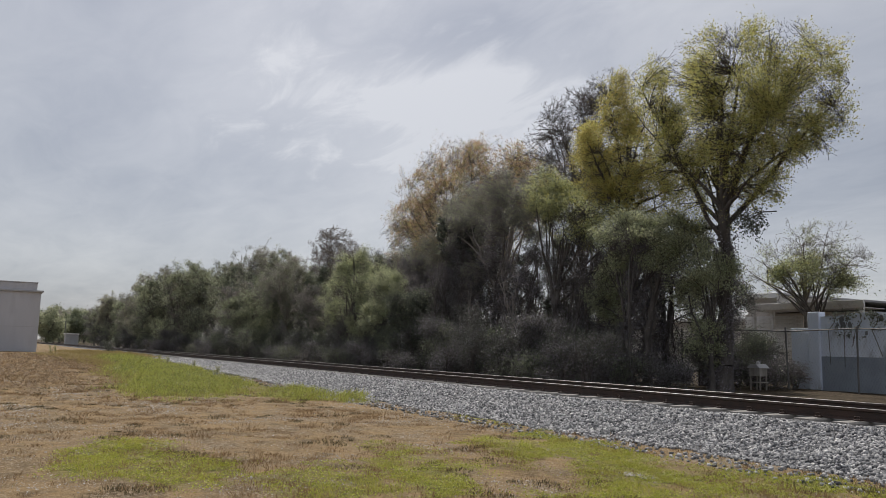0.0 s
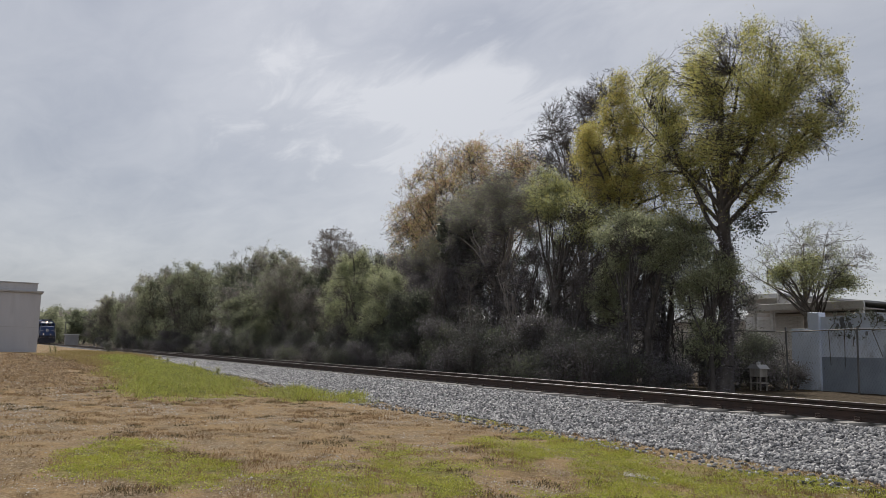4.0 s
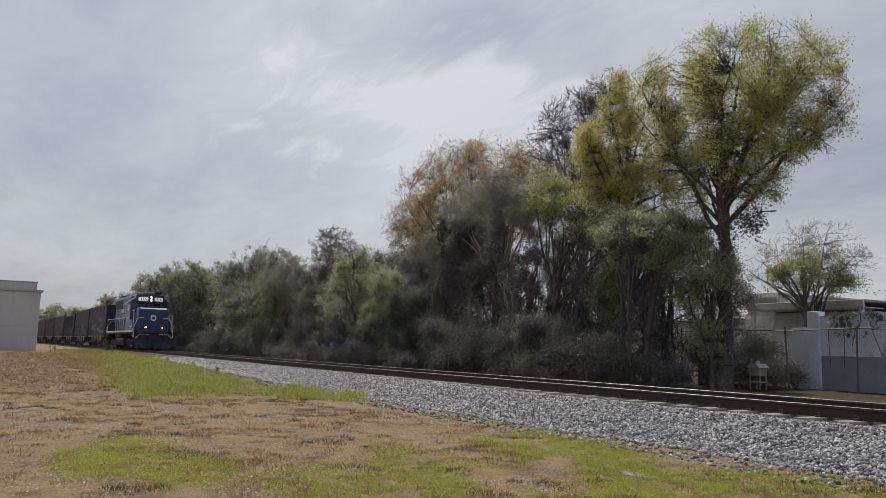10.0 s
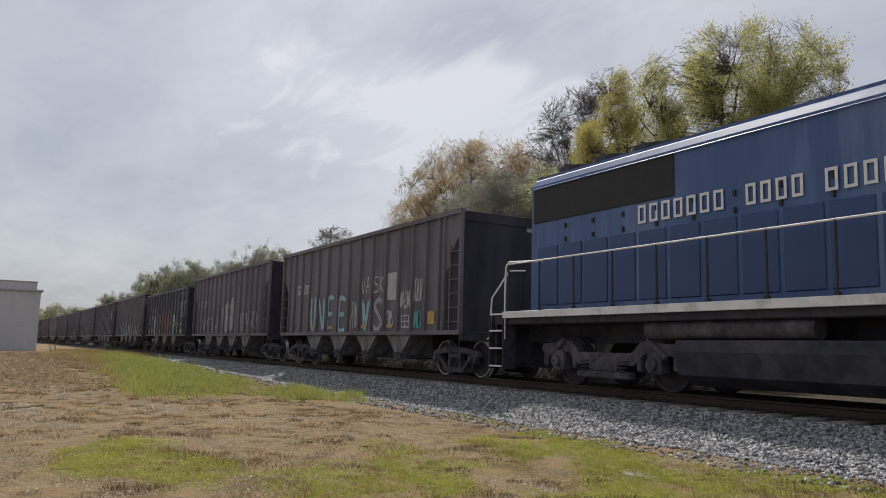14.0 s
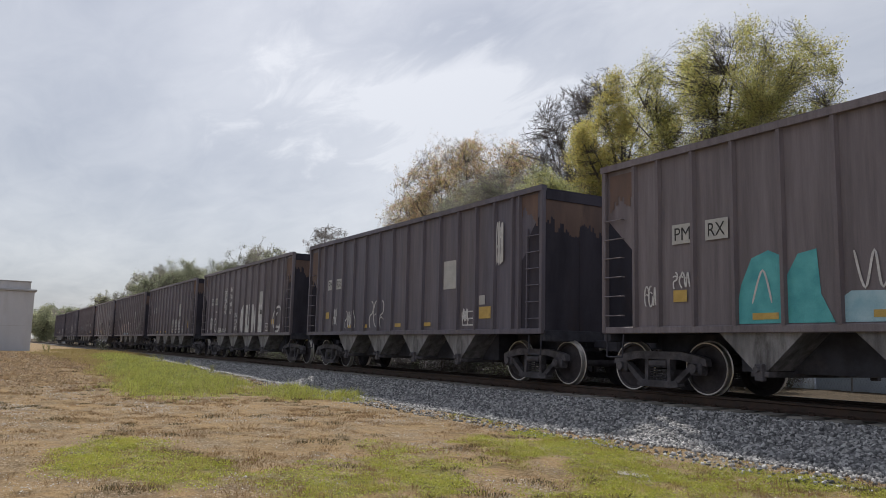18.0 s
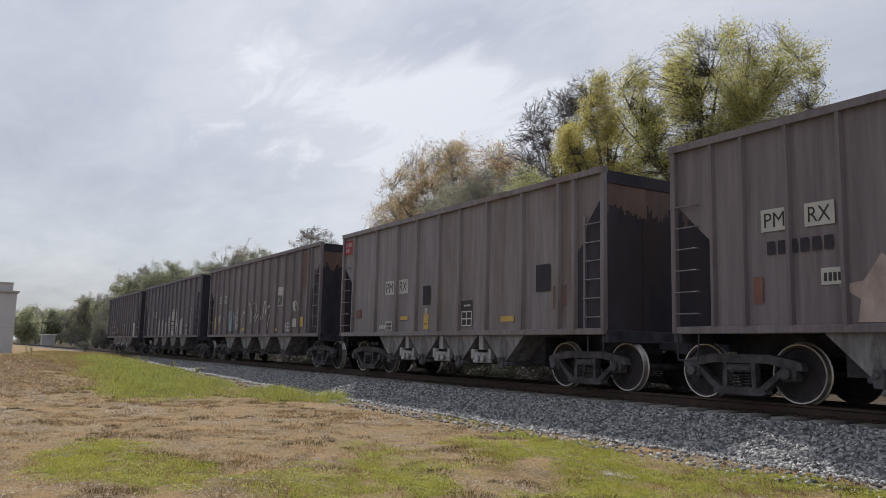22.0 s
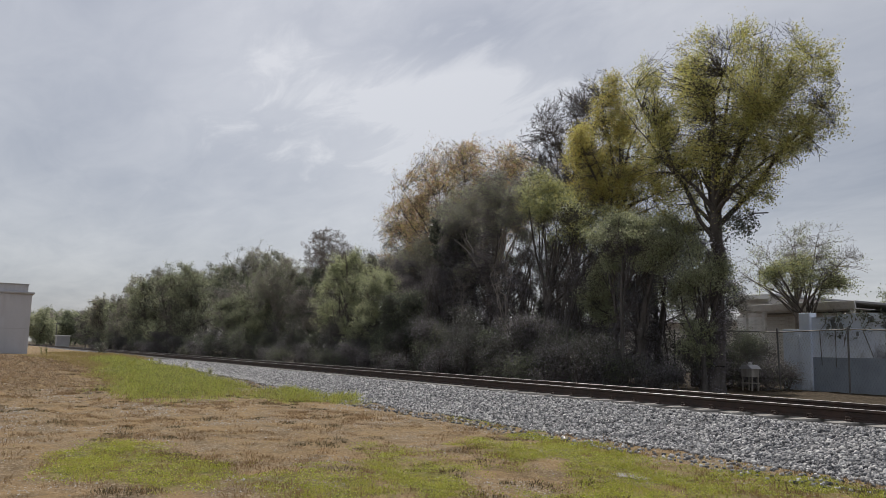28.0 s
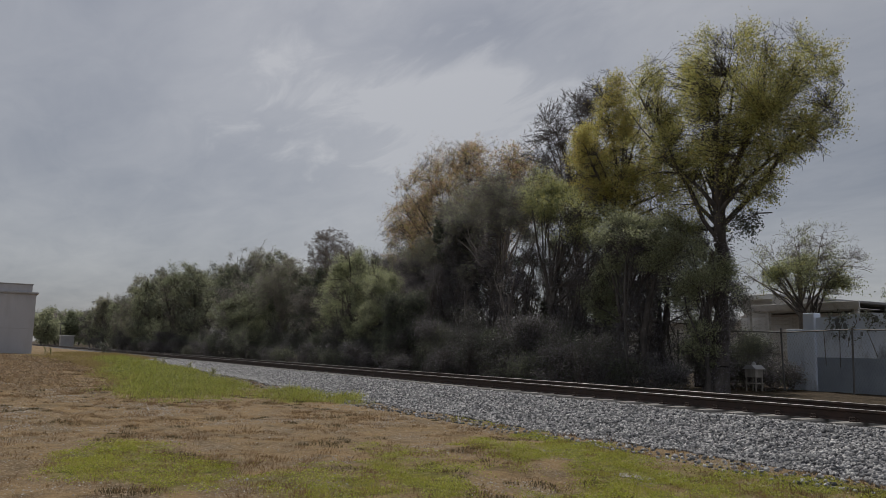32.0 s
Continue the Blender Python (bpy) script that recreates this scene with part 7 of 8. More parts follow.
def tree(name, label, seed, base, crowns, count, leaf, per, size, trunk_r=0.16, tip_r=0.005, spread=0.1, fork=0.45, twig=False, share=1.0, limbs=9, extra=None, low=0.35, lift=0.06, scale=1.0, fan=False):
    """A tree or tall shrub: trunk with limbs, and a crown of many small leaves. share: part of the twigs that carry leaves; extra: (leaf, per) of a second kind; fan: long limbs that spread from the fork to a leafy outside."""
    rng = np.random.default_rng(seed)
    levels = grow(rng, base, crowns, count, fork, limbs, trunk_r, tip_r, low, lift, scale, fan)
    origin = np.array(base, float)
    t = thing(name, label, "tree" if "shrub" not in name and "brush" not in name else "shrub", at=pose(*base))
    bark = M_TWIG if twig else M_BARK
    part("trunk", wood_mesh("trunk", levels, origin, bark), bark, t, "trunk and branching limbs")
    tips = np.concatenate([levels[4][0][:, 1:].reshape(-1, 3), levels[3][0][:, 3:].reshape(-1, 3)])
    if share < 1:
        # whole sprays stay bare, so that the crown has gaps
        keep = rough(tips[:, 0] * 0.9 + tips[:, 1] * 0.5, tips[:, 2] * 0.9 - tips[:, 1] * 0.5, seed)
        keep = keep + 0.5 * rough(tips[:, 0] * 2.3 - tips[:, 1], tips[:, 2] * 2.3 + tips[:, 1] * 1.1, seed + 3)
        tips = tips[keep > np.quantile(keep, 1 - share)]
    if leaf and per:
        part("crown", leaf_mesh("crown", rng, tips - origin, per, spread, size, LEAF[leaf]), LEAF[leaf], t, "crown of small leaves")
    if extra:
        part("crown", leaf_mesh("crown", rng, tips[::2] - origin, extra[1], spread * 1.1, size, LEAF[extra[0]]), LEAF[extra[0]], t, "second growth of leaves")
    return t


def clumped(rng, x, y, z0, h, w, n):
    """Uneven crowns: several clumps stacked within a width and height."""
    out = []
    for i in range(n):
        f = (i + 0.5) / n
        r = w * rng.uniform(0.38, 0.62)
        out.append(((x + rng.uniform(-0.62, 0.62) * w, y + rng.uniform(-0.6, 0.6), z0 + h * (0.18 + 0.72 * f) + rng.uniform(-0.25, 0.25)), (r, r * 0.8, r * rng.uniform(0.7, 1.1)), 1.0 / n))
    out.insert(0, ((x, y, z0 + h * 0.62), (w * 0.6, w * 0.5, h * 0.36), 0.25))
    return out


def trees():
    z = -0.52
    rng = np.random.default_rng(77)
    # the tall tree by the wall, and its neighbours
    tree("tall_tree", "tall tree with yellow-green spring leaves and forking grey limbs", 1, (-17.8, 21, z),
         [((-16.7, 21, 8.9), (3.6, 3.1, 3.1), 0.6), ((-14.9, 21, 8.1), (1.9, 1.8, 1.8), 0.12), ((-19.3, 21, 9.3), (2.2, 1.9, 2.6), 0.17), ((-19.4, 21, 7.0), (1.8, 1.5, 1.5), 0.08), ((-18.7, 21, 5.2), (1.3, 1.0, 1.0), 0.04), ((-15.8, 21, 5.9), (1.0, 1.0, 0.4), 0.02)],
         8500, "spring", 3.4, 0.06, 0.27, 0.0034, 0.12, (-17.5, 21, 5.4), share=0.78, limbs=20, extra=("yellow", 1.2), low=0.3, fan=True, lift=0.08)
    ivy = thing("trunk_vine", "vines and dead leaves wrapped round the tall trunk", "vine", at=pose(-17.8, 21, z))
    around = rng.uniform(0, 6.283, 1000)
    up = 5.2 * rng.random(1000)
    out = 0.28 + 0.26 * rng.random(1000) * (1.4 - 0.16 * up)
    stems = np.stack([0.05 * up + np.cos(around) * out, np.sin(around) * out, up], 1)
    part("vine_leaves", leaf_mesh("vine_leaves", rng, stems, 5, 0.07, 0.06, LEAF["gloom"]), LEAF["gloom"], ivy)
    for i in range(9):
        a = i * 0.7
        part("vine_stem", Shape().pipe([(0.3 * math.cos(a + k * 0.25) + 0.03 * k, 0.3 * math.sin(a + k * 0.25), 0.62 * k) for k in range(8)], 0.014, 4), M_BARK, ivy)
    clump = thing("leaf_clump", "dark dense clump of leaves hanging in the tall tree", "foliage", at=pose(-16.5, 21, 5.0))
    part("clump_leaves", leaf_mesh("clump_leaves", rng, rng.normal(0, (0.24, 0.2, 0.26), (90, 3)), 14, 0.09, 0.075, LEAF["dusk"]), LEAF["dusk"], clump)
    part("clump_twig", Shape().pipe([(-1.0, 0, 0.1), (-0.5, 0, 0.35), (0, 0, 0.1), (0.5, 0, 0.25), (1.0, 0, 0.2)], 0.022, 5), M_BARK, clump)
    tree("vine_shrub", "grey-green vines climbing the trunk of a tree", 2, (-17.7, 20.5, z), [((-17.5, 20.4, 3.3), (1.35, 0.9, 0.85), 0.4), ((-18.4, 20.4, 3.1), (1.1, 0.8, 1.1), 0.3), ((-17.9, 20.4, 1.4), (0.5, 0.5, 1.3), 0.12), ((-18.6, 20.4, 4.7), (1.0, 0.8, 0.7), 0.18)], 1300, "sage", 6, 0.06, 0.08, 0.005, 0.09, share=0.8, limbs=14, extra=("fresh", 4), low=0.6)
    tree("spring_tree", "tree with bright yellow-green new leaves", 3, (-23.6, 22, z), [((-24.1, 22, 8.7), (2.3, 1.9, 2.0), 0.6), ((-23.2, 22, 10.6), (1.1, 1.1, 1.7), 0.16), ((-22.2, 22, 6.9), (1.7, 1.4, 1.5), 0.24)], 3600, "yellow", 3.0, 0.062, 0.24, 0.0034, 0.12, (-23.5, 22, 6.4), share=0.82, limbs=13, extra=("spring", 5), fan=True)
    sleeve = thing("trunk_vine", "thick dark vines wrapped round a straight trunk", "vine", at=pose(-23.6, 22, z))
    around, up = rng.uniform(0, 6.283, 1500), 6.0 * rng.random(1500)
    out = 0.22 + 0.3 * rng.random(1500)
    part("vine_leaves", leaf_mesh("vine_leaves", rng, np.stack([np.cos(around) * out, np.sin(around) * out, up], 1), 6, 0.08, 0.06, LEAF["gloom"]), LEAF["gloom"], sleeve)
    tree("bare_tree", "leafless grey tree with fine twigs", 4, (-29.0, 25, z), [((-29.8, 25, 12.2), (2.5, 2.0, 1.9), 0.4), ((-27.8, 25, 12.5), (1.6, 1.5, 1.8), 0.25), ((-31.8, 25, 11.2), (2.2, 1.6, 1.7), 0.25), ((-28.0, 25, 9.4), (1.8, 1.4, 1.6), 0.1)], 4200, "gloom", 1, 0.045, 0.16, 0.006, 0.06, 0.5, share=0.5, limbs=20, lift=0.1, fan=True)
    tree("russet_tree", "broad tree with russet and tan spring buds", 5, (-41.5, 26, z), [((-41.6, 26, 9.9), (7.2, 4.0, 4.6), 0.68), ((-48.4, 26, 8.8), (3.4, 2.6, 2.7), 0.18), ((-36.2, 26, 9.8), (3.4, 2.8, 2.8), 0.14)], 9000, "russet", 2.8, 0.08, 0.22, 0.0055, 0.14, 0.4, share=0.7, limbs=24, extra=("spring", 2.0), lift=0.1, fan=True)
    tree("ivy_tree", "tree smothered in grey-green ivy", 6, (-30.4, 20.8, z), [((-30.2, 20.8, 7.5), (1.9, 1.5, 1.5), 0.3), ((-33.2, 20.8, 6.6), (1.7, 1.4, 1.6), 0.26), ((-27.8, 20.8, 6.7), (1.6, 1.3, 1.4), 0.22), ((-35.0, 20.8, 7.6), (1.2, 1.1, 0.9), 0.1), ((-31.9, 20.8, 4.6), (1.8, 1.3, 1.0), 0.12)], 3000, "sage", 3, 0.06, 0.2, 0.006, 0.1, twig=True, share=0.72, limbs=18, extra=("gloom", 7), low=0.6)
    tree("ivy_tree", "tree hung with pale green climbing leaves", 7, (-25.2, 20.3, z), [((-26.1, 20.3, 7.4), (1.3, 1.1, 1.1), 0.36), ((-23.4, 20.3, 5.9), (1.6, 1.2, 0.9), 0.3), ((-25.0, 20.3, 6.5), (1.3, 1.1, 1.1), 0.22), ((-21.4, 20.3, 5.0), (1.2, 1.0, 0.8), 0.12)], 2300, "fresh", 3, 0.06, 0.17, 0.006, 0.1, share=0.7, limbs=16, extra=("spring", 4), low=0.5)
    tree("grey_tree", "grey-brown tree with budding twigs above the thicket", 14, (-36.5, 22.5, z), [((-36.4, 22.5, 7.4), (2.0, 1.6, 1.6), 0.4), ((-39.4, 22.5, 6.0), (2.2, 1.6, 1.8), 0.4), ((-34.6, 22.5, 8.4), (1.5, 1.3, 1.2), 0.2)], 2200, "sage", 3, 0.065, 0.16, 0.007, 0.1, twig=True, share=0.7, limbs=14, extra=("brush", 4), low=0.5)
    tree("grey_tree", "grey-brown tree with budding twigs above the thicket", 15, (-27.6, 24, z), [((-27.8, 24, 8.6), (1.9, 1.6, 1.5), 0.5), ((-30.6, 24, 8.4), (1.8, 1.6, 1.5), 0.3), ((-25.6, 24, 7.2), (1.5, 1.4, 1.3), 0.2)], 2000, "gloom", 3, 0.06, 0.16, 0.006, 0.1, share=0.65, limbs=14, extra=("brush", 3), low=0.5)
    tree("dark_tree", "leafy olive tree beside the track", 8, (-20.8, 19.6, z), [((-20.4, 19.6, 4.6), (1.5, 1.2, 1.2), 0.45), ((-19.0, 19.6, 4.3), (1.0, 1.0, 1.0), 0.25), ((-21.4, 19.6, 3.0), (1.2, 1.0, 1.3), 0.3)], 1900, "sage", 6, 0.062, 0.15, 0.005, 0.1, share=0.7, limbs=14, extra=("fresh", 4))
    tree("palm_shrub", "drooping dark palm fronds among ivy", 9, (-34.6, 21, z), [((-34.5, 21, 6.2), (0.7, 0.7, 1.2), 1.0)], 300, "dusk", 6, 0.3, 0.12, spread=0.14, limbs=8)
    tree("pale_shrub", "broad shrub with fresh pale green leaves beside the track", 10, (-42.2, 19, z), [((-43.4, 19, 4.7), (1.9, 1.5, 1.5), 0.26), ((-40.4, 19, 4.2), (1.9, 1.4, 1.5), 0.24), ((-42.0, 19, 2.2), (2.3, 1.3, 1.5), 0.2), ((-45.6, 19, 3.4), (1.7, 1.3, 1.7), 0.15), ((-42.6, 19, 5.9), (0.9, 0.8, 0.7), 0.06)], 3000, "fresh", 4, 0.07, 0.12, 0.006, 0.12, share=0.52, limbs=22, extra=("sage", 5), low=0.7, lift=0.2)
    tree("pale_shrub", "pale green leafy shrub beside the track", 11, (-37.6, 18.4, z), [((-38.0, 18.4, 3.5), (1.4, 1.2, 1.2), 0.45), ((-37.0, 18.4, 2.0), (1.3, 1.1, 1.2), 0.3), ((-38.8, 18.4, 1.6), (1.1, 1.0, 1.1), 0.25)], 1700, "sage", 5, 0.065, 0.1, 0.006, 0.11, share=0.55, limbs=18, extra=("fresh", 4), low=0.7, lift=0.2)
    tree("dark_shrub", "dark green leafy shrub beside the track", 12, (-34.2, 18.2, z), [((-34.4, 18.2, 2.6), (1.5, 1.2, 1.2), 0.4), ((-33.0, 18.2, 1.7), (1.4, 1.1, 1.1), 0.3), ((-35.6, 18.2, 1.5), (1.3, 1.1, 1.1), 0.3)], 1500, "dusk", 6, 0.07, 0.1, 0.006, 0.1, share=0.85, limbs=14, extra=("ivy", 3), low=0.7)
    tree("bare_tree", "leafless slender grey tree", 13, (-58.8, 24, z), [((-59.4, 24, 8.2), (2.6, 2.0, 2.4), 0.5), ((-56.4, 24, 7.2), (2.2, 1.7, 2.0), 0.3), ((-61.5, 24, 7.4), (1.6, 1.4, 1.8), 0.2)], 2600, "brush", 1, 0.08, 0.12, 0.009, 0.1, 0.4, twig=True, share=0.5, limbs=20, lift=0.14, fan=True)
    # tree line that runs on along the track
    kinds = (("sage", "ivy"), ("brush", "dusk"), ("ivy", "sage"), ("sage", "brush"), ("ivy", "dusk"), ("brush", "ivy"), ("sage", "dusk"))
    labels = {"sage": "grey-green tree in the line beside the track", "ivy": "dark green tree in the line beside the track", "brush": "brown brushy tree in the line beside the track"}
    x, i = -46.5, 0
    while x > -182:
        k, second = kinds[i % len(kinds)]
        f = min(1.0, (-x - 46) / 70)
        h = float(np.interp(-x, (46, 58, 70, 98, 136, 165, 180), (7.4, 7.7, 8.4, 11.6, 12.4, 10.2, 7.6))) * rng.uniform(0.74, 1.02)
        w = rng.uniform(3.0, 4.6) * (1 + 0.7 * f)
        y = rng.uniform(18.6, 23.5)
        crowns = [((x + rng.uniform(-0.75, 0.75) * w, y + rng.uniform(-1, 1), -0.5 + h * rng.uniform(0.2, 0.8)), (w * rng.uniform(0.3, 0.52), 1.7, h * rng.uniform(0.12, 0.2)), 0.1) for _ in range(8)]
        crowns.insert(0, ((x, y, -0.5 + h * 0.68), (w * 0.55, 1.9, h * 0.26), 0.25))
        bare = k == "brush"
        tree("lineside_tree", labels[k], 100 + i, (x, y, -0.5), crowns, 1350 if x > -75 else 700, k, 2.5 if bare else 4.5, 0.07 + 0.08 * f, 0.14, 0.008 + 0.01 * f, 0.12 + 0.1 * f, twig=bare, share=0.76, limbs=16, extra=(second, 7), low=0.7, lift=0.16, scale=1.1)
        x -= w * rng.uniform(0.5, 0.75)
        i += 1
    # a second, wispier row behind it closes the gaps
    for i in range(26):
        one = np.random.default_rng(1500 + i)
        x, y = -46 - i * (3.0 + 0.07 * i) + one.uniform(-1, 1), one.uniform(25.5, 30)
        h = float(np.interp(-x, (46, 58, 70, 98, 136, 165), (9.6, 10.2, 10.8, 14.4, 15.4, 13.0))) * one.uniform(0.82, 1.0)
        crowns = [((x + one.uniform(-0.8, 0.8) * 3.2, y + one.uniform(-1, 1), h * one.uniform(0.2, 0.82)), (one.uniform(1.4, 2.4), 1.7, h * one.uniform(0.12, 0.2)), 0.12) for _ in range(7)]
        crowns.insert(0, ((x, y, h * 0.66), (2.4, 2.0, h * 0.27), 0.25))
        k = ("brush", "sage", "ivy")[i % 3]
        tree("lineside_tree", labels[k], 1500 + i, (x, y, -0.5), crowns, 800, k, 3.5, 0.11, 0.15, 0.013, 0.17, twig=i % 3 == 0, share=0.8, limbs=16, extra=(("sage", "dusk", "brush")[i % 3], 6), low=0.7, lift=0.16, scale=1.1)
    # undergrowth right behind the track: a few kinds, repeated
    brush = []
    for i in range(10):
        # mostly the shade-toned leaves, so the undergrowth is dark by colour
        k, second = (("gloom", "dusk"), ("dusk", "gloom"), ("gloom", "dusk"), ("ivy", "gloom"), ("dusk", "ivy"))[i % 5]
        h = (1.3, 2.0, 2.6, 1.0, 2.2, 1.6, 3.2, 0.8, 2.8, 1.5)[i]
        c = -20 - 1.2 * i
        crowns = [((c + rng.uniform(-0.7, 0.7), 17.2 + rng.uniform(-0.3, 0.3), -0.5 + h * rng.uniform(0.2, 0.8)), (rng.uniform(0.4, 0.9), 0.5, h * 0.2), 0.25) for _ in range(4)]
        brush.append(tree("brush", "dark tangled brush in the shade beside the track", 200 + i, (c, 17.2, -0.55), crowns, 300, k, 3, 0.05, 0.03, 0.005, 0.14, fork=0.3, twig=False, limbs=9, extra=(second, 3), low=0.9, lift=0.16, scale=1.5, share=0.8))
        tagged(brush[-1], group="undergrowth beside the track")
    for row, y0, step in ((0, 17.0, 1.4), (1, 18.6, 1.5)):
        x = -19.2 + row
        while x > -150:
            copy_thing(brush[int(rng.integers(0, 10))], pose(x, y0 + rng.uniform(-0.9, 0.9), -0.55, 0, 0, rng.uniform(0, 360)))
            x -= step * rng.uniform(0.4, 1.6) * (1 + max(0, -x - 50) / 40)
    for i in range(12):
        copy_thing(brush[(4, 1, 5, 9, 0)[i % 5]], pose(-20.2 - 0.3 * i + rng.uniform(-0.1, 0.1), 25.0 + 1.2 * (i % 3) + rng.uniform(-0.3, 0.3), -0.5, 0, 0, rng.uniform(0, 360)))
    for x, y, k in ((-19.9, 25.6, 7), (-19.5, 25.2, 3), (-18.6, 24.6, 7), (-18.9, 26.2, 7)):
        copy_thing(brush[k], pose(x, y, -0.5, 0, 0, rng.uniform(0, 360)))
    # dark stems of the thicket behind the undergrowth, open in its middle
    for i in range(40):
        one = np.random.default_rng(900 + i)
        x = -19.6 - i * 0.64 + one.uniform(-0.2, 0.2)
        y = (20.2, 23.0, 21.4, 24.4)[i % 4] + one.uniform(-0.5, 0.5)
        open_part = -30 < x < -21
        h = one.uniform(4.4, 6.2) * (0.8 if i < 4 else 1.0) * (1.15 if 10 < i < 34 else 1.0)
        crowns = [((x + one.uniform(-0.8, 0.8), y, -0.4 + h * (0.14 + 0.2 * k) + one.uniform(-0.2, 0.2)), (one.uniform(0.6, 1.2), 0.9, h * one.uniform(0.1, 0.18)), 0.2) for k in range(5)]
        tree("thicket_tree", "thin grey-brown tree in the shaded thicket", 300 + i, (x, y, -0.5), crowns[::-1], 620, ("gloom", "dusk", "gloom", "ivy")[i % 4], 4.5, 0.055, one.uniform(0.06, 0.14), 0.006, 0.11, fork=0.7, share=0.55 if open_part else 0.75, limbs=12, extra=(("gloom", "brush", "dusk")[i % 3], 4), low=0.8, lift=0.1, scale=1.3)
    # a pale bare sapling and leaning stems in front of the thicket
    for i in range(12):
        one = np.random.default_rng(700 + i)
        x, y, h = -19.4 - i * 1.25 + one.uniform(-0.4, 0.4), one.uniform(18.2, 20.4), one.uniform(2.8, 5.4)
        tree("bare_sapling", "slender bare grey sapling at the edge of the thicket", 700 + i, (x, y, -0.55), [((x + one.uniform(-0.5, 0.5), y, h * 0.8), (0.8, 0.6, h * 0.25), 0.6), ((x, y, h * 0.45), (0.5, 0.5, h * 0.2), 0.4)], 220, "gloom", 1, 0.05, one.uniform(0.03, 0.06), 0.005, 0.1, fork=0.85, twig=i % 4 == 1, share=0.5, limbs=8, low=0.8, lift=0.16)
    # vines over the blue wall
    v = thing("wall_vine", "dark dead vines hanging over the pale blue wall", "vine", at=pose(-18, 26.86, 2.2))
    pts = np.array([(0.3 + 7.5 * rng.random(), -0.06 - 0.1 * rng.random(), 0.12 - 0.9 * rng.random() ** 2) for _ in range(150)])
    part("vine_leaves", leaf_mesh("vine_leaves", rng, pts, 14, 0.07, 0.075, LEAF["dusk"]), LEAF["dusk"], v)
    for i in range(14):
        a = 0.3 + i * 0.55 + rng.uniform(-0.2, 0.2)
        part("vine_stem", Shape().pipe([(a, -0.08, 0.15), (a + 0.1, -0.16, -0.2), (a + rng.uniform(-0.2, 0.3), -0.14, -0.5), (a + rng.uniform(-0.3, 0.4), -0.12, -0.9 - rng.random())], 0.012, 4), M_BARK, v)
    # beyond
    tree("yellow_tree", "half-bare tree with yellow-green leaves low in its crown", 20, (-25.2, 36, -0.5), [((-24.6, 36, 5.9), (2.7, 2.2, 1.9), 0.5), ((-26.8, 36, 5.4), (2.2, 1.6, 1.4), 0.25), ((-23.2, 36, 5.2), (2.0, 1.6, 1.4), 0.25)], 1700, "fresh", 1.2, 0.06, 0.17, 0.0045, 0.14, (-25.1, 36, 3.2), twig=True, share=0.5, limbs=16, lift=0.12, low=0.3, fan=True)
    tree("yellow_shrub", "yellow-green leafy growth under a half-bare tree", 24, (-24.4, 35.6, -0.5), [((-24.2, 35.6, 4.7), (2.0, 1.4, 1.3), 0.5), ((-26.0, 35.6, 4.7), (1.3, 0.9, 0.9), 0.3), ((-22.8, 35.6, 4.4), (1.2, 0.9, 0.8), 0.2)], 1100, "fresh", 4, 0.08, 0.06, 0.006, 0.18, 0.6, share=0.5, limbs=16, extra=("spring", 3), lift=0.2)
    tree("dark_tree", "dark low tree behind the roof", 21, (-24.0, 46, -0.5), clumped(rng, -23.5, 46, -0.5, 6.0, 3.4, 5), 900, "ivy", 9, 0.11, 0.15, 0.012, 0.25, limbs=14, low=0.7)
    tree("bare_tree", "leafless pale tree behind the wall", 22, (-17.6, 40, -0.5), [((-17.2, 40, 4.4), (2.6, 2.0, 2.0), 1.0)], 1300, "brush", 1, 0.12, 0.12, 0.011, twig=True, share=0.4, limbs=12, lift=0.12)
    for i in range(14):
        x = -235 - i * 11
        y = -x * (0.062, 0.088, 0.075, 0.1, 0.068, 0.094, 0.081)[i % 7]
        tree("distant_tree", "distant grey-green tree at the end of the line", 400 + i, (x, y, -0.3), [((x, y, 5.0 + i * 0.3), (4.5, 4, 4.2), 0.6), ((x - 2, y + 2, 3.5), (4, 3, 3.2), 0.4)], 500, ("sage", "ivy", "brush")[i % 3], 6, 0.36, 0.25, 0.04, 0.5, limbs=14, extra=("sage", 4), low=0.7)


trees()
# ---- buildings ----
M_STUCCO = surface("off_white_stucco", [(0.47, 0.475, 0.51), (0.54, 0.545, 0.585)], 0.6, 0.9, 0.25, grime=(0.43, 0.43, 0.455), streak=4)
M_TRIM = surface("grey_cornice_paint", [(0.36, 0.36, 0.37), (0.42, 0.42, 0.43)], 1, 0.8, 0.1)
M_BLUE_WALL = surface("pale_blue_painted_block", [(0.64, 0.71, 0.83), (0.74, 0.8, 0.9)], 1.3, 0.85, 0.3, grime=(0.2, 0.2, 0.23), streak=2)
M_GREY_WALL = surface("dark_blue_grey_paint", [(0.25, 0.29, 0.345), (0.32, 0.36, 0.42)], 1.3, 0.85, 0.3)
M_FLAKE = surface("bare_dirty_block", [(0.12, 0.125, 0.14), (0.24, 0.25, 0.27)], 6, 0.9, 0.3)
M_HOUSE = surface("cream_house_wall", [(0.55, 0.52, 0.48), (0.64, 0.61, 0.57)], 1, 0.85, 0.2)
M_GALV = surface("galvanised_pipe", [(0.09, 0.088, 0.088), (0.15, 0.148, 0.146)], 6, 0.7, 0.1, metal=0.2)


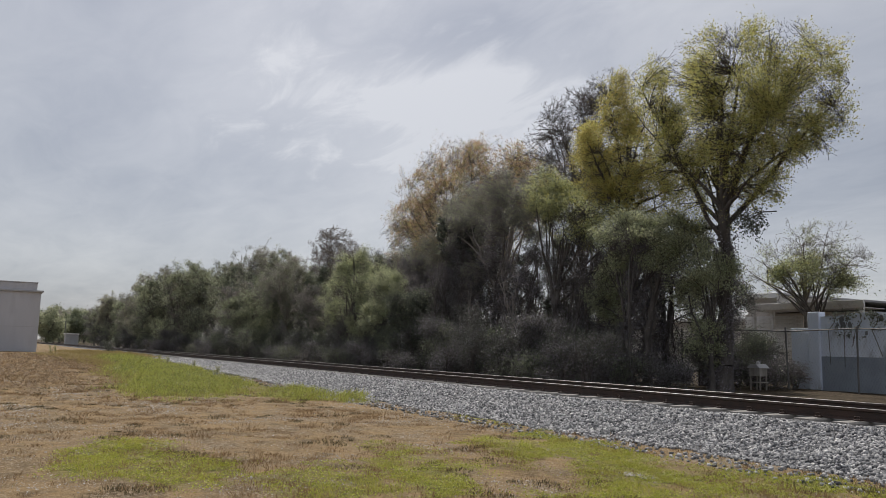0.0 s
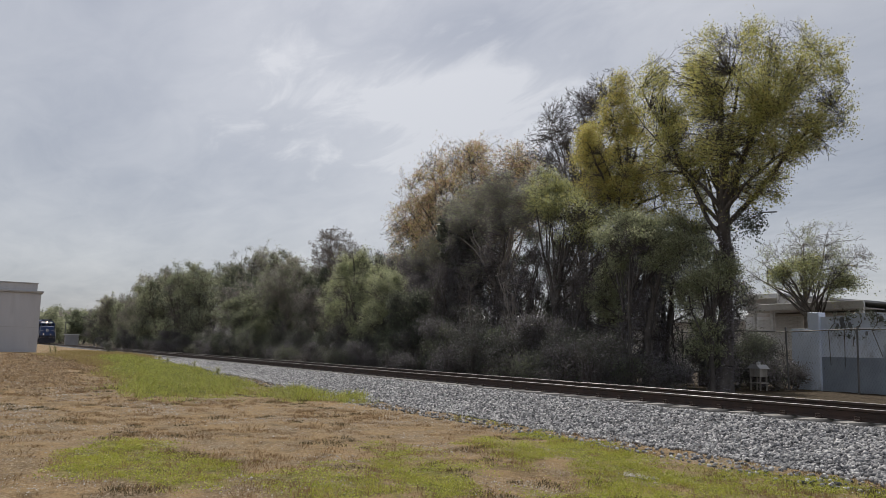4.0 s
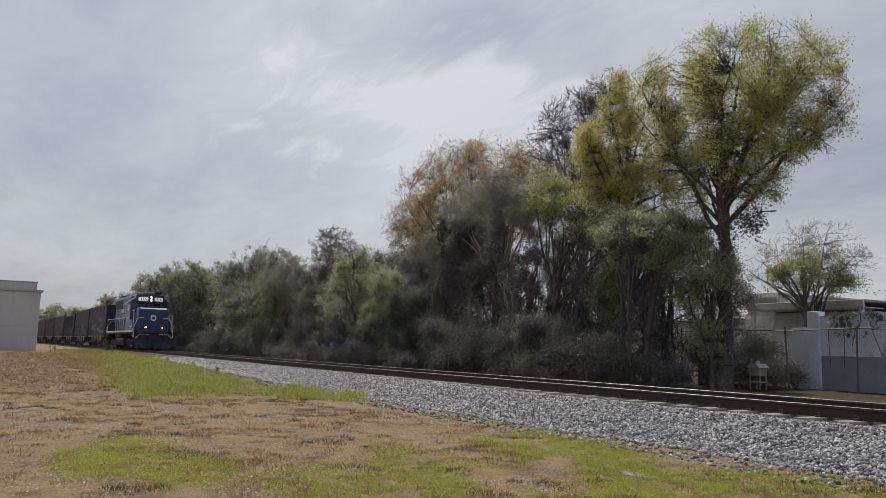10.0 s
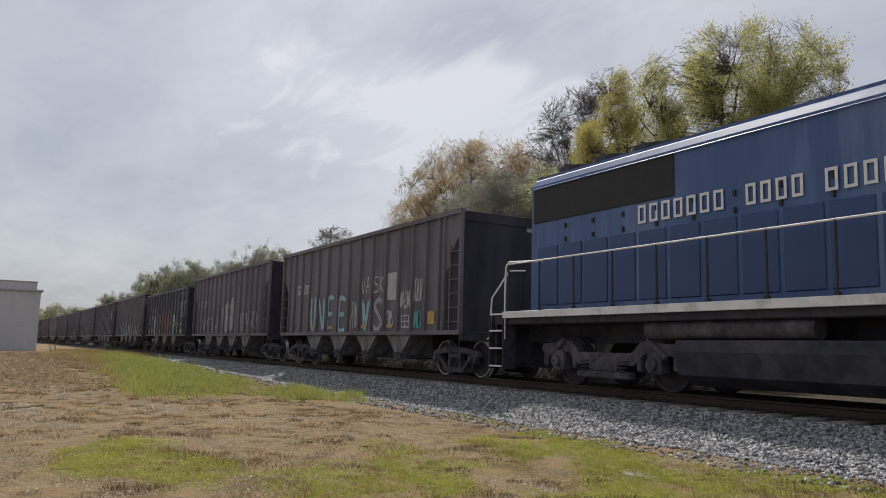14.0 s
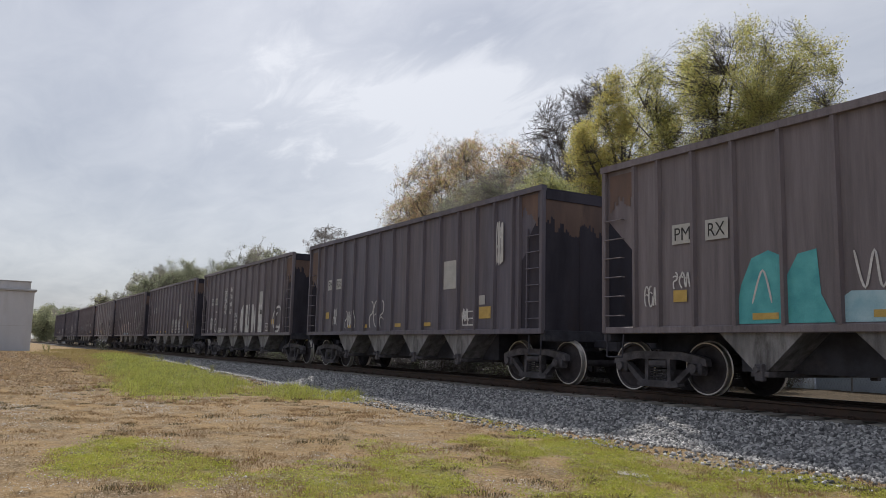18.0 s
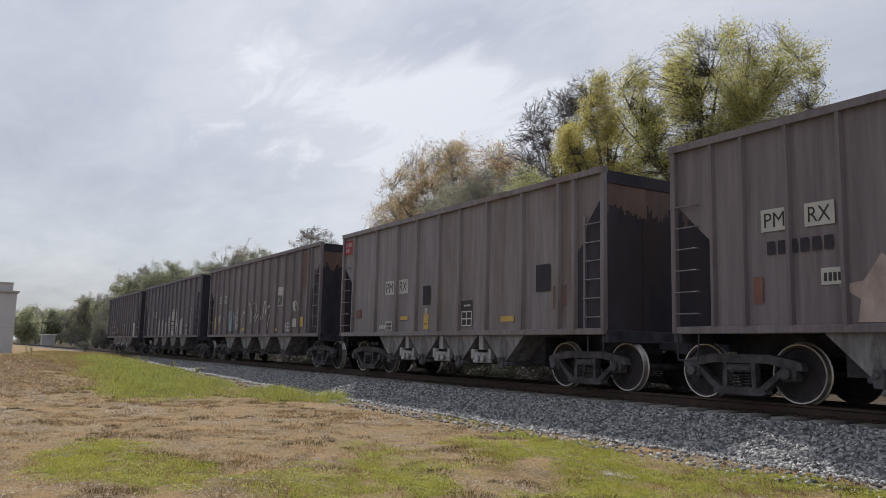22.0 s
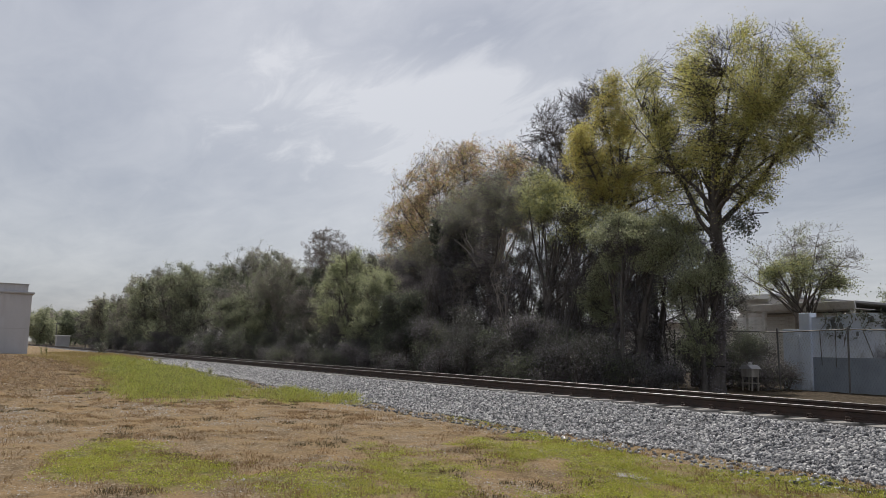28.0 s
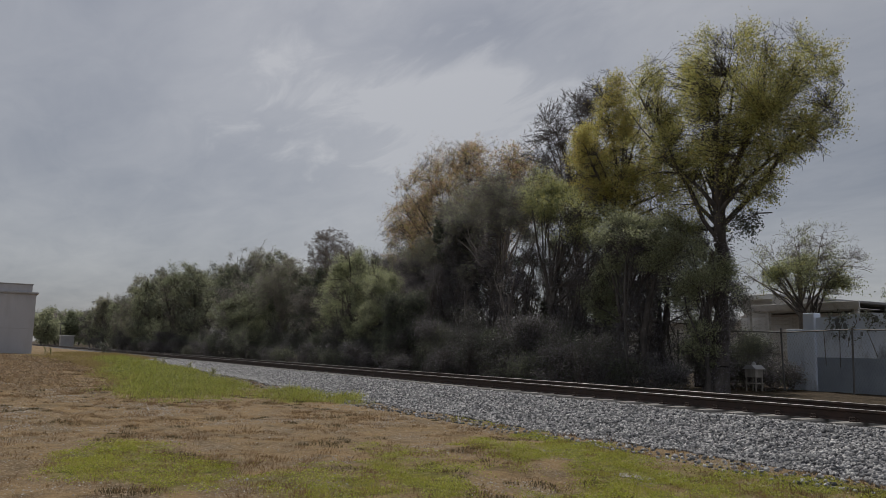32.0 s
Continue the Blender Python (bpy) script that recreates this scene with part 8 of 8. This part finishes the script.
def white_building():
    b = thing("white_building", "plain off-white stucco building with a grey parapet cornice", "building", at=pose(-62, 0, 0))
    part("wall", Shape().box(-16, 0, -26, 3.22, -0.4, 4.0), M_STUCCO, b)
    part("cornice", Shape().box(-16.15, 0.14, -26.1, 3.36, 3.98, 4.12, 0.02), M_TRIM, b, "grey cornice moulding")
    part("parapet", Shape().box(-15.9, -0.12, -25.9, 2.95, 4.12, 4.62), M_STUCCO, b)
    part("parapet_cap", Shape().box(-15.95, -0.08, -25.95, 2.99, 4.62, 4.7, 0.015), M_TRIM, b)
    part("joint", Shape().box(-0.001, 0.006, -26, 3.2, 1.55, 1.57), M_TRIM, b)


def blue_wall():
    w = thing("blue_wall", "peeling pale blue painted block wall with overgrown top", "wall", at=pose(-18.2, 27, -0.5))
    part("gate_panel", Shape().box(-1.2, -0.38, -0.08, 0.08, 0.0, 2.3, 0.01), M_BLUE_WALL, w, "pale blue panel")
    part("pillar", Shape().box(-0.4, 0.06, -0.22, 0.22, 0, 2.9, 0.02), M_BLUE_WALL, w, "pale blue pillar")
    part("wall", Shape().box(0.06, 9, -0.1, 0.1, 0, 1.25), M_GREY_WALL, w, "darker lower wall")
    part("wall", Shape().box(0.06, 9, -0.098, 0.098, 1.25, 2.72), M_BLUE_WALL, w, "pale blue upper wall with dark stains")
    rng = random.Random(8)
    for i in range(34):
        x, zz, r = 0.3 + rng.random() * 6.5, 1.35 + rng.random() ** 0.6 * 1.3, rng.uniform(0.04, 0.16)
        pts = []
        for k in range(9):
            a = k * 6.283 / 9
            q = r * rng.uniform(0.45, 1.2)
            pts.append((x + q * math.cos(a) * 0.8, zz + q * math.sin(a) * 1.2))
        part("paint_flake", Shape().prism(pts, -0.103, -0.099), M_FLAKE, w, "bare patch where the paint has peeled")
    part("coping", Shape().prism([(0.06, 2.72), (1.0, 2.74), (1.3, 2.82), (2.2, 2.84), (3.2, 2.76), (9, 2.8), (9, 2.72)], -0.12, 0.12), M_BLUE_WALL, w)


def chain_fence():
    f = thing("chain_link_fence", "leaning galvanised chain-link fence with pipe rail", "fence", at=pose(0, 24, -0.4))
    xs = [-22.2, -19.8, -17.45, -14.95, -12.4, -9.8]
    for i, x in enumerate(xs):
        part("post", shared("post", lambda: Shape().tube((0, 0, 0), (0, 0, 2.1), 0.03).tube((0, 0, 2.1), (0, 0, 2.14), 0.04, 0.01), M_GALV), M_GALV, f, at=pose(x, 0, 0, 0, 2 * math.sin(i * 2.2), 0))
    part("top_rail", Shape().pipe([(x, 0, 2.02 + (0.03 if i % 2 else -0.04)) for i, x in enumerate(xs)], 0.022), M_GALV, f)
    mesh = Shape()
    for i in range(120):
        for s in (-1, 1):
            x0 = -22.2 + i * 0.104
            x1 = x0 + s * 1.0
            mesh.add([(x0 - 0.0016, 0, 0.05), (x0 + 0.0016, 0, 0.05), (x1 + 0.0016, 0, 2.0), (x1 - 0.0016, 0, 2.0)], [(0, 1, 2, 3)])
    part("chain_link", mesh, M_GALV, f, "grey wire mesh")


def house():
    h = thing("house", "low cream house with flat white-edged carport roof", "house", at=pose(-26.5, 38, -0.4))
    part("wall", Shape().box(-4.4, 3.2, 0.7, 9.0, 0, 3.5), M_HOUSE, h)
    for k in range(9):
        part("siding_board", shared("siding_board", lambda: Shape().prism([(0.66, 0.0), (0.7, 0.2), (0.7, 0.0)], -4.4, 3.2, "x"), M_WHITE), M_WHITE, h, "white lap siding board", at=pose(0, 0, 1.5 + 0.21 * k))
    part("roof", Shape().box(-3.0, 3.9, -0.9, 9.4, 3.86, 3.98, 0.02), M_TRIM, h, "flat grey roof")
    part("fascia", Shape().prism([(-0.98, 3.62), (-1.06, 3.94), (-0.96, 3.94), (-0.9, 3.62)], -3.0, 3.9, "x"), M_WHITE, h, "white roof fascia")
    part("soffit", Shape().box(-2.9, 3.8, -0.9, 0.9, 3.58, 3.62), M_WHITE, h)
    part("upper_wall", Shape().box(-4.6, -2.6, 1.2, 9, 3.5, 4.62, 0.02), M_HOUSE, h)
    part("upper_roof", Shape().box(-4.9, -2.3, 0.9, 9.3, 4.62, 4.74, 0.02), M_TRIM, h)
    part("upper_fascia", Shape().box(-4.9, -2.3, 0.84, 0.9, 4.44, 4.72, 0.01), M_WHITE, h, "white roof fascia")
    for x in (-2.7, -1.5, 1.2, 3.6):
        part("carport_post", shared("carport_post", lambda: Shape().box(-0.1, 0.1, -0.1, 0.1, 0, 3.6, 0.01), M_WHITE), M_WHITE, h, at=pose(x, -0.7, 0))
    second = thing("warehouse", "pale flat-roofed building glimpsed through the thicket", "building", at=pose(-44, 44, -0.4))
    part("wall", Shape().box(-12, 11, 0, 10, 0, 3.4), M_HOUSE, second)
    part("roof", Shape().box(-12.3, 11.3, -0.4, 10.4, 3.4, 3.6, 0.02), M_WHITE, second, "white roof edge")


def small_things():
    k = thing("garden_hutch", "small pale weathered wooden garden hutch on legs", "hutch", at=pose(-18.05, 23.2, -0.45) @ Matrix.Scale(0.8, 4))
    wood = surface("weathered_grey_wood", [(0.22, 0.2, 0.175), (0.38, 0.355, 0.32)], 3, 0.85, 0.4, streak=4)
    part("box", Shape().box(-0.27, 0.27, -0.25, 0.25, 0.58, 0.95, 0.015), wood, k)
    part("roof", Shape().prism([(-0.34, 0.93), (-0.15, 1.1), (0.15, 1.1), (0.34, 0.93)], -0.32, 0.32), M_TRIM, k, "pale roof")
    part("knob", Shape().lathe([(0.0, 1.24), (0.08, 1.2), (0.1, 1.12), (0.1, 1.09)], "z", 12), M_TRIM, k)
    for x in (-0.24, 0.24):
        for y in (-0.2, 0.2):
            part("leg", shared("hutch_leg", lambda: Shape().box(-0.025, 0.025, -0.025, 0.025, 0, 0.59), wood), wood, k, at=pose(x, y, 0))
    part("shelf", Shape().box(-0.29, 0.29, -0.25, 0.25, 0.3, 0.34), wood, k)
    s = thing("trackside_shed", "small grey equipment shed with white roof beside the far track", "shed", at=pose(-190, 16.5, -0.3))
    part("wall", Shape().box(-1.6, 1.6, -1.3, 1.3, 0, 2.2), M_TRIM, s)
    part("roof", Shape().box(-1.8, 1.8, -1.5, 1.5, 2.2, 2.4, 0.03), M_WHITE, s, "white flat roof")
    p = thing("utility_pole", "grey pole beside the far track", "pole", at=pose(-196, 15.6, -0.3))
    part("pole_shaft", Shape().tube((0, 0, 0), (0, 0, 5.6), 0.09, 0.07), M_GALV, p)
    part("cross_arm", Shape().box(-0.05, 0.05, -0.6, 0.6, 5.0, 5.1), M_GALV, p)
    dark = thing("wayside_shrub", "small dark shrub standing in the weeds", "shrub", at=pose(-66, 8.4, -0.25))
    rg = np.random.default_rng(9)
    part("shrub_leaves", leaf_mesh("shrub_leaves", rg, rg.normal(0, (0.22, 0.18, 0.2), (34, 3)) + (0, 0, 0.42), 10, 0.08, 0.1, LEAF["dusk"]), LEAF["dusk"], dark)
    for i in range(5):
        part("shrub_stem", Shape().pipe([(0, 0, 0), (0.06 * (i - 2), 0.05 * (i % 2), 0.3), (0.12 * (i - 2), 0.05, 0.6)], 0.012, 4), M_BARK, dark)
    st = thing("flat_stone", "flat pale stone half sunk in the lawn", "stone", at=pose(-6.5, 6.3, -0.655))
    part("slab", Shape().prism([(-0.26, -0.09), (-0.2, 0.05), (-0.12, 0.12), (0.05, 0.1), (0.14, 0.14), (0.27, 0.06), (0.22, -0.1), (0.06, -0.08), (0, -0.15), (-0.14, -0.12)], 0, 0.045, "z"), M_CONCRETE_TIE, st)


white_building()
blue_wall()
chain_fence()
house()
small_things()
# ---- movement ----
# place of the first hopper car's middle along the track, time by time
RUN = [(0.0, -270.0), (3.5, -206.0), (5.5, -169.8), (7.0, -143.0), (8.0, -125.4), (9.0, -107.9), (10.0, -90.5), (11.0, -73.4), (12.0, -56.5), (13.0, -39.85), (14.0, -23.45), (14.5, -15.35),
       (16.5, 17.1), (17.0, 25.19), (18.0, 41.3), (19.0, 57.38), (20.0, 73.3), (21.0, 89.3), (22.0, 105.2), (23.0, 121.0), (24.0, 136.6), (25.0, 152.0), (25.5, 159.7), (27.5, 190.3), (29.0, 213.0), (32.0, 258.0)]


def place(t):
    """The same glide for all cars: straight between the rows is enough at this near constant speed."""
    return float(np.interp(t, [r[0] for r in RUN], [r[1] for r in RUN]))


def motions():
    for car, behind in TRAIN:
        rows = []
        for t in [r[0] for r in RUN]:
            x = place(t) - behind
            turn = math.degrees(math.atan2(float(track_y(x + 5) - track_y(x - 5)), 10.0))
            rows.append((t, pose(x, float(track_y(x)), 0, 0, 0, turn)))
        walk(car, rows)
    step = 1 / FPS
    for ws, r, car in WHEELS:
        behind = next(b for c, b in TRAIN if c is car)
        x, h = ws.location.x, ws.location.z
        when = [i * step for i in range(int(32 * FPS) + 1) if -48 < place(i * step) - behind < 16]
        when = [t for t in when if 0 < t < 32]
        rows = [(t, pose(x, 0, h, 0, math.degrees((place(t) - behind) / r) % 360, 0)) for t in when]
        if rows:
            rows = [(0.0, rows[0][1])] + rows + [(32.0, rows[-1][1])]
            walk(ws, rows)


motions()
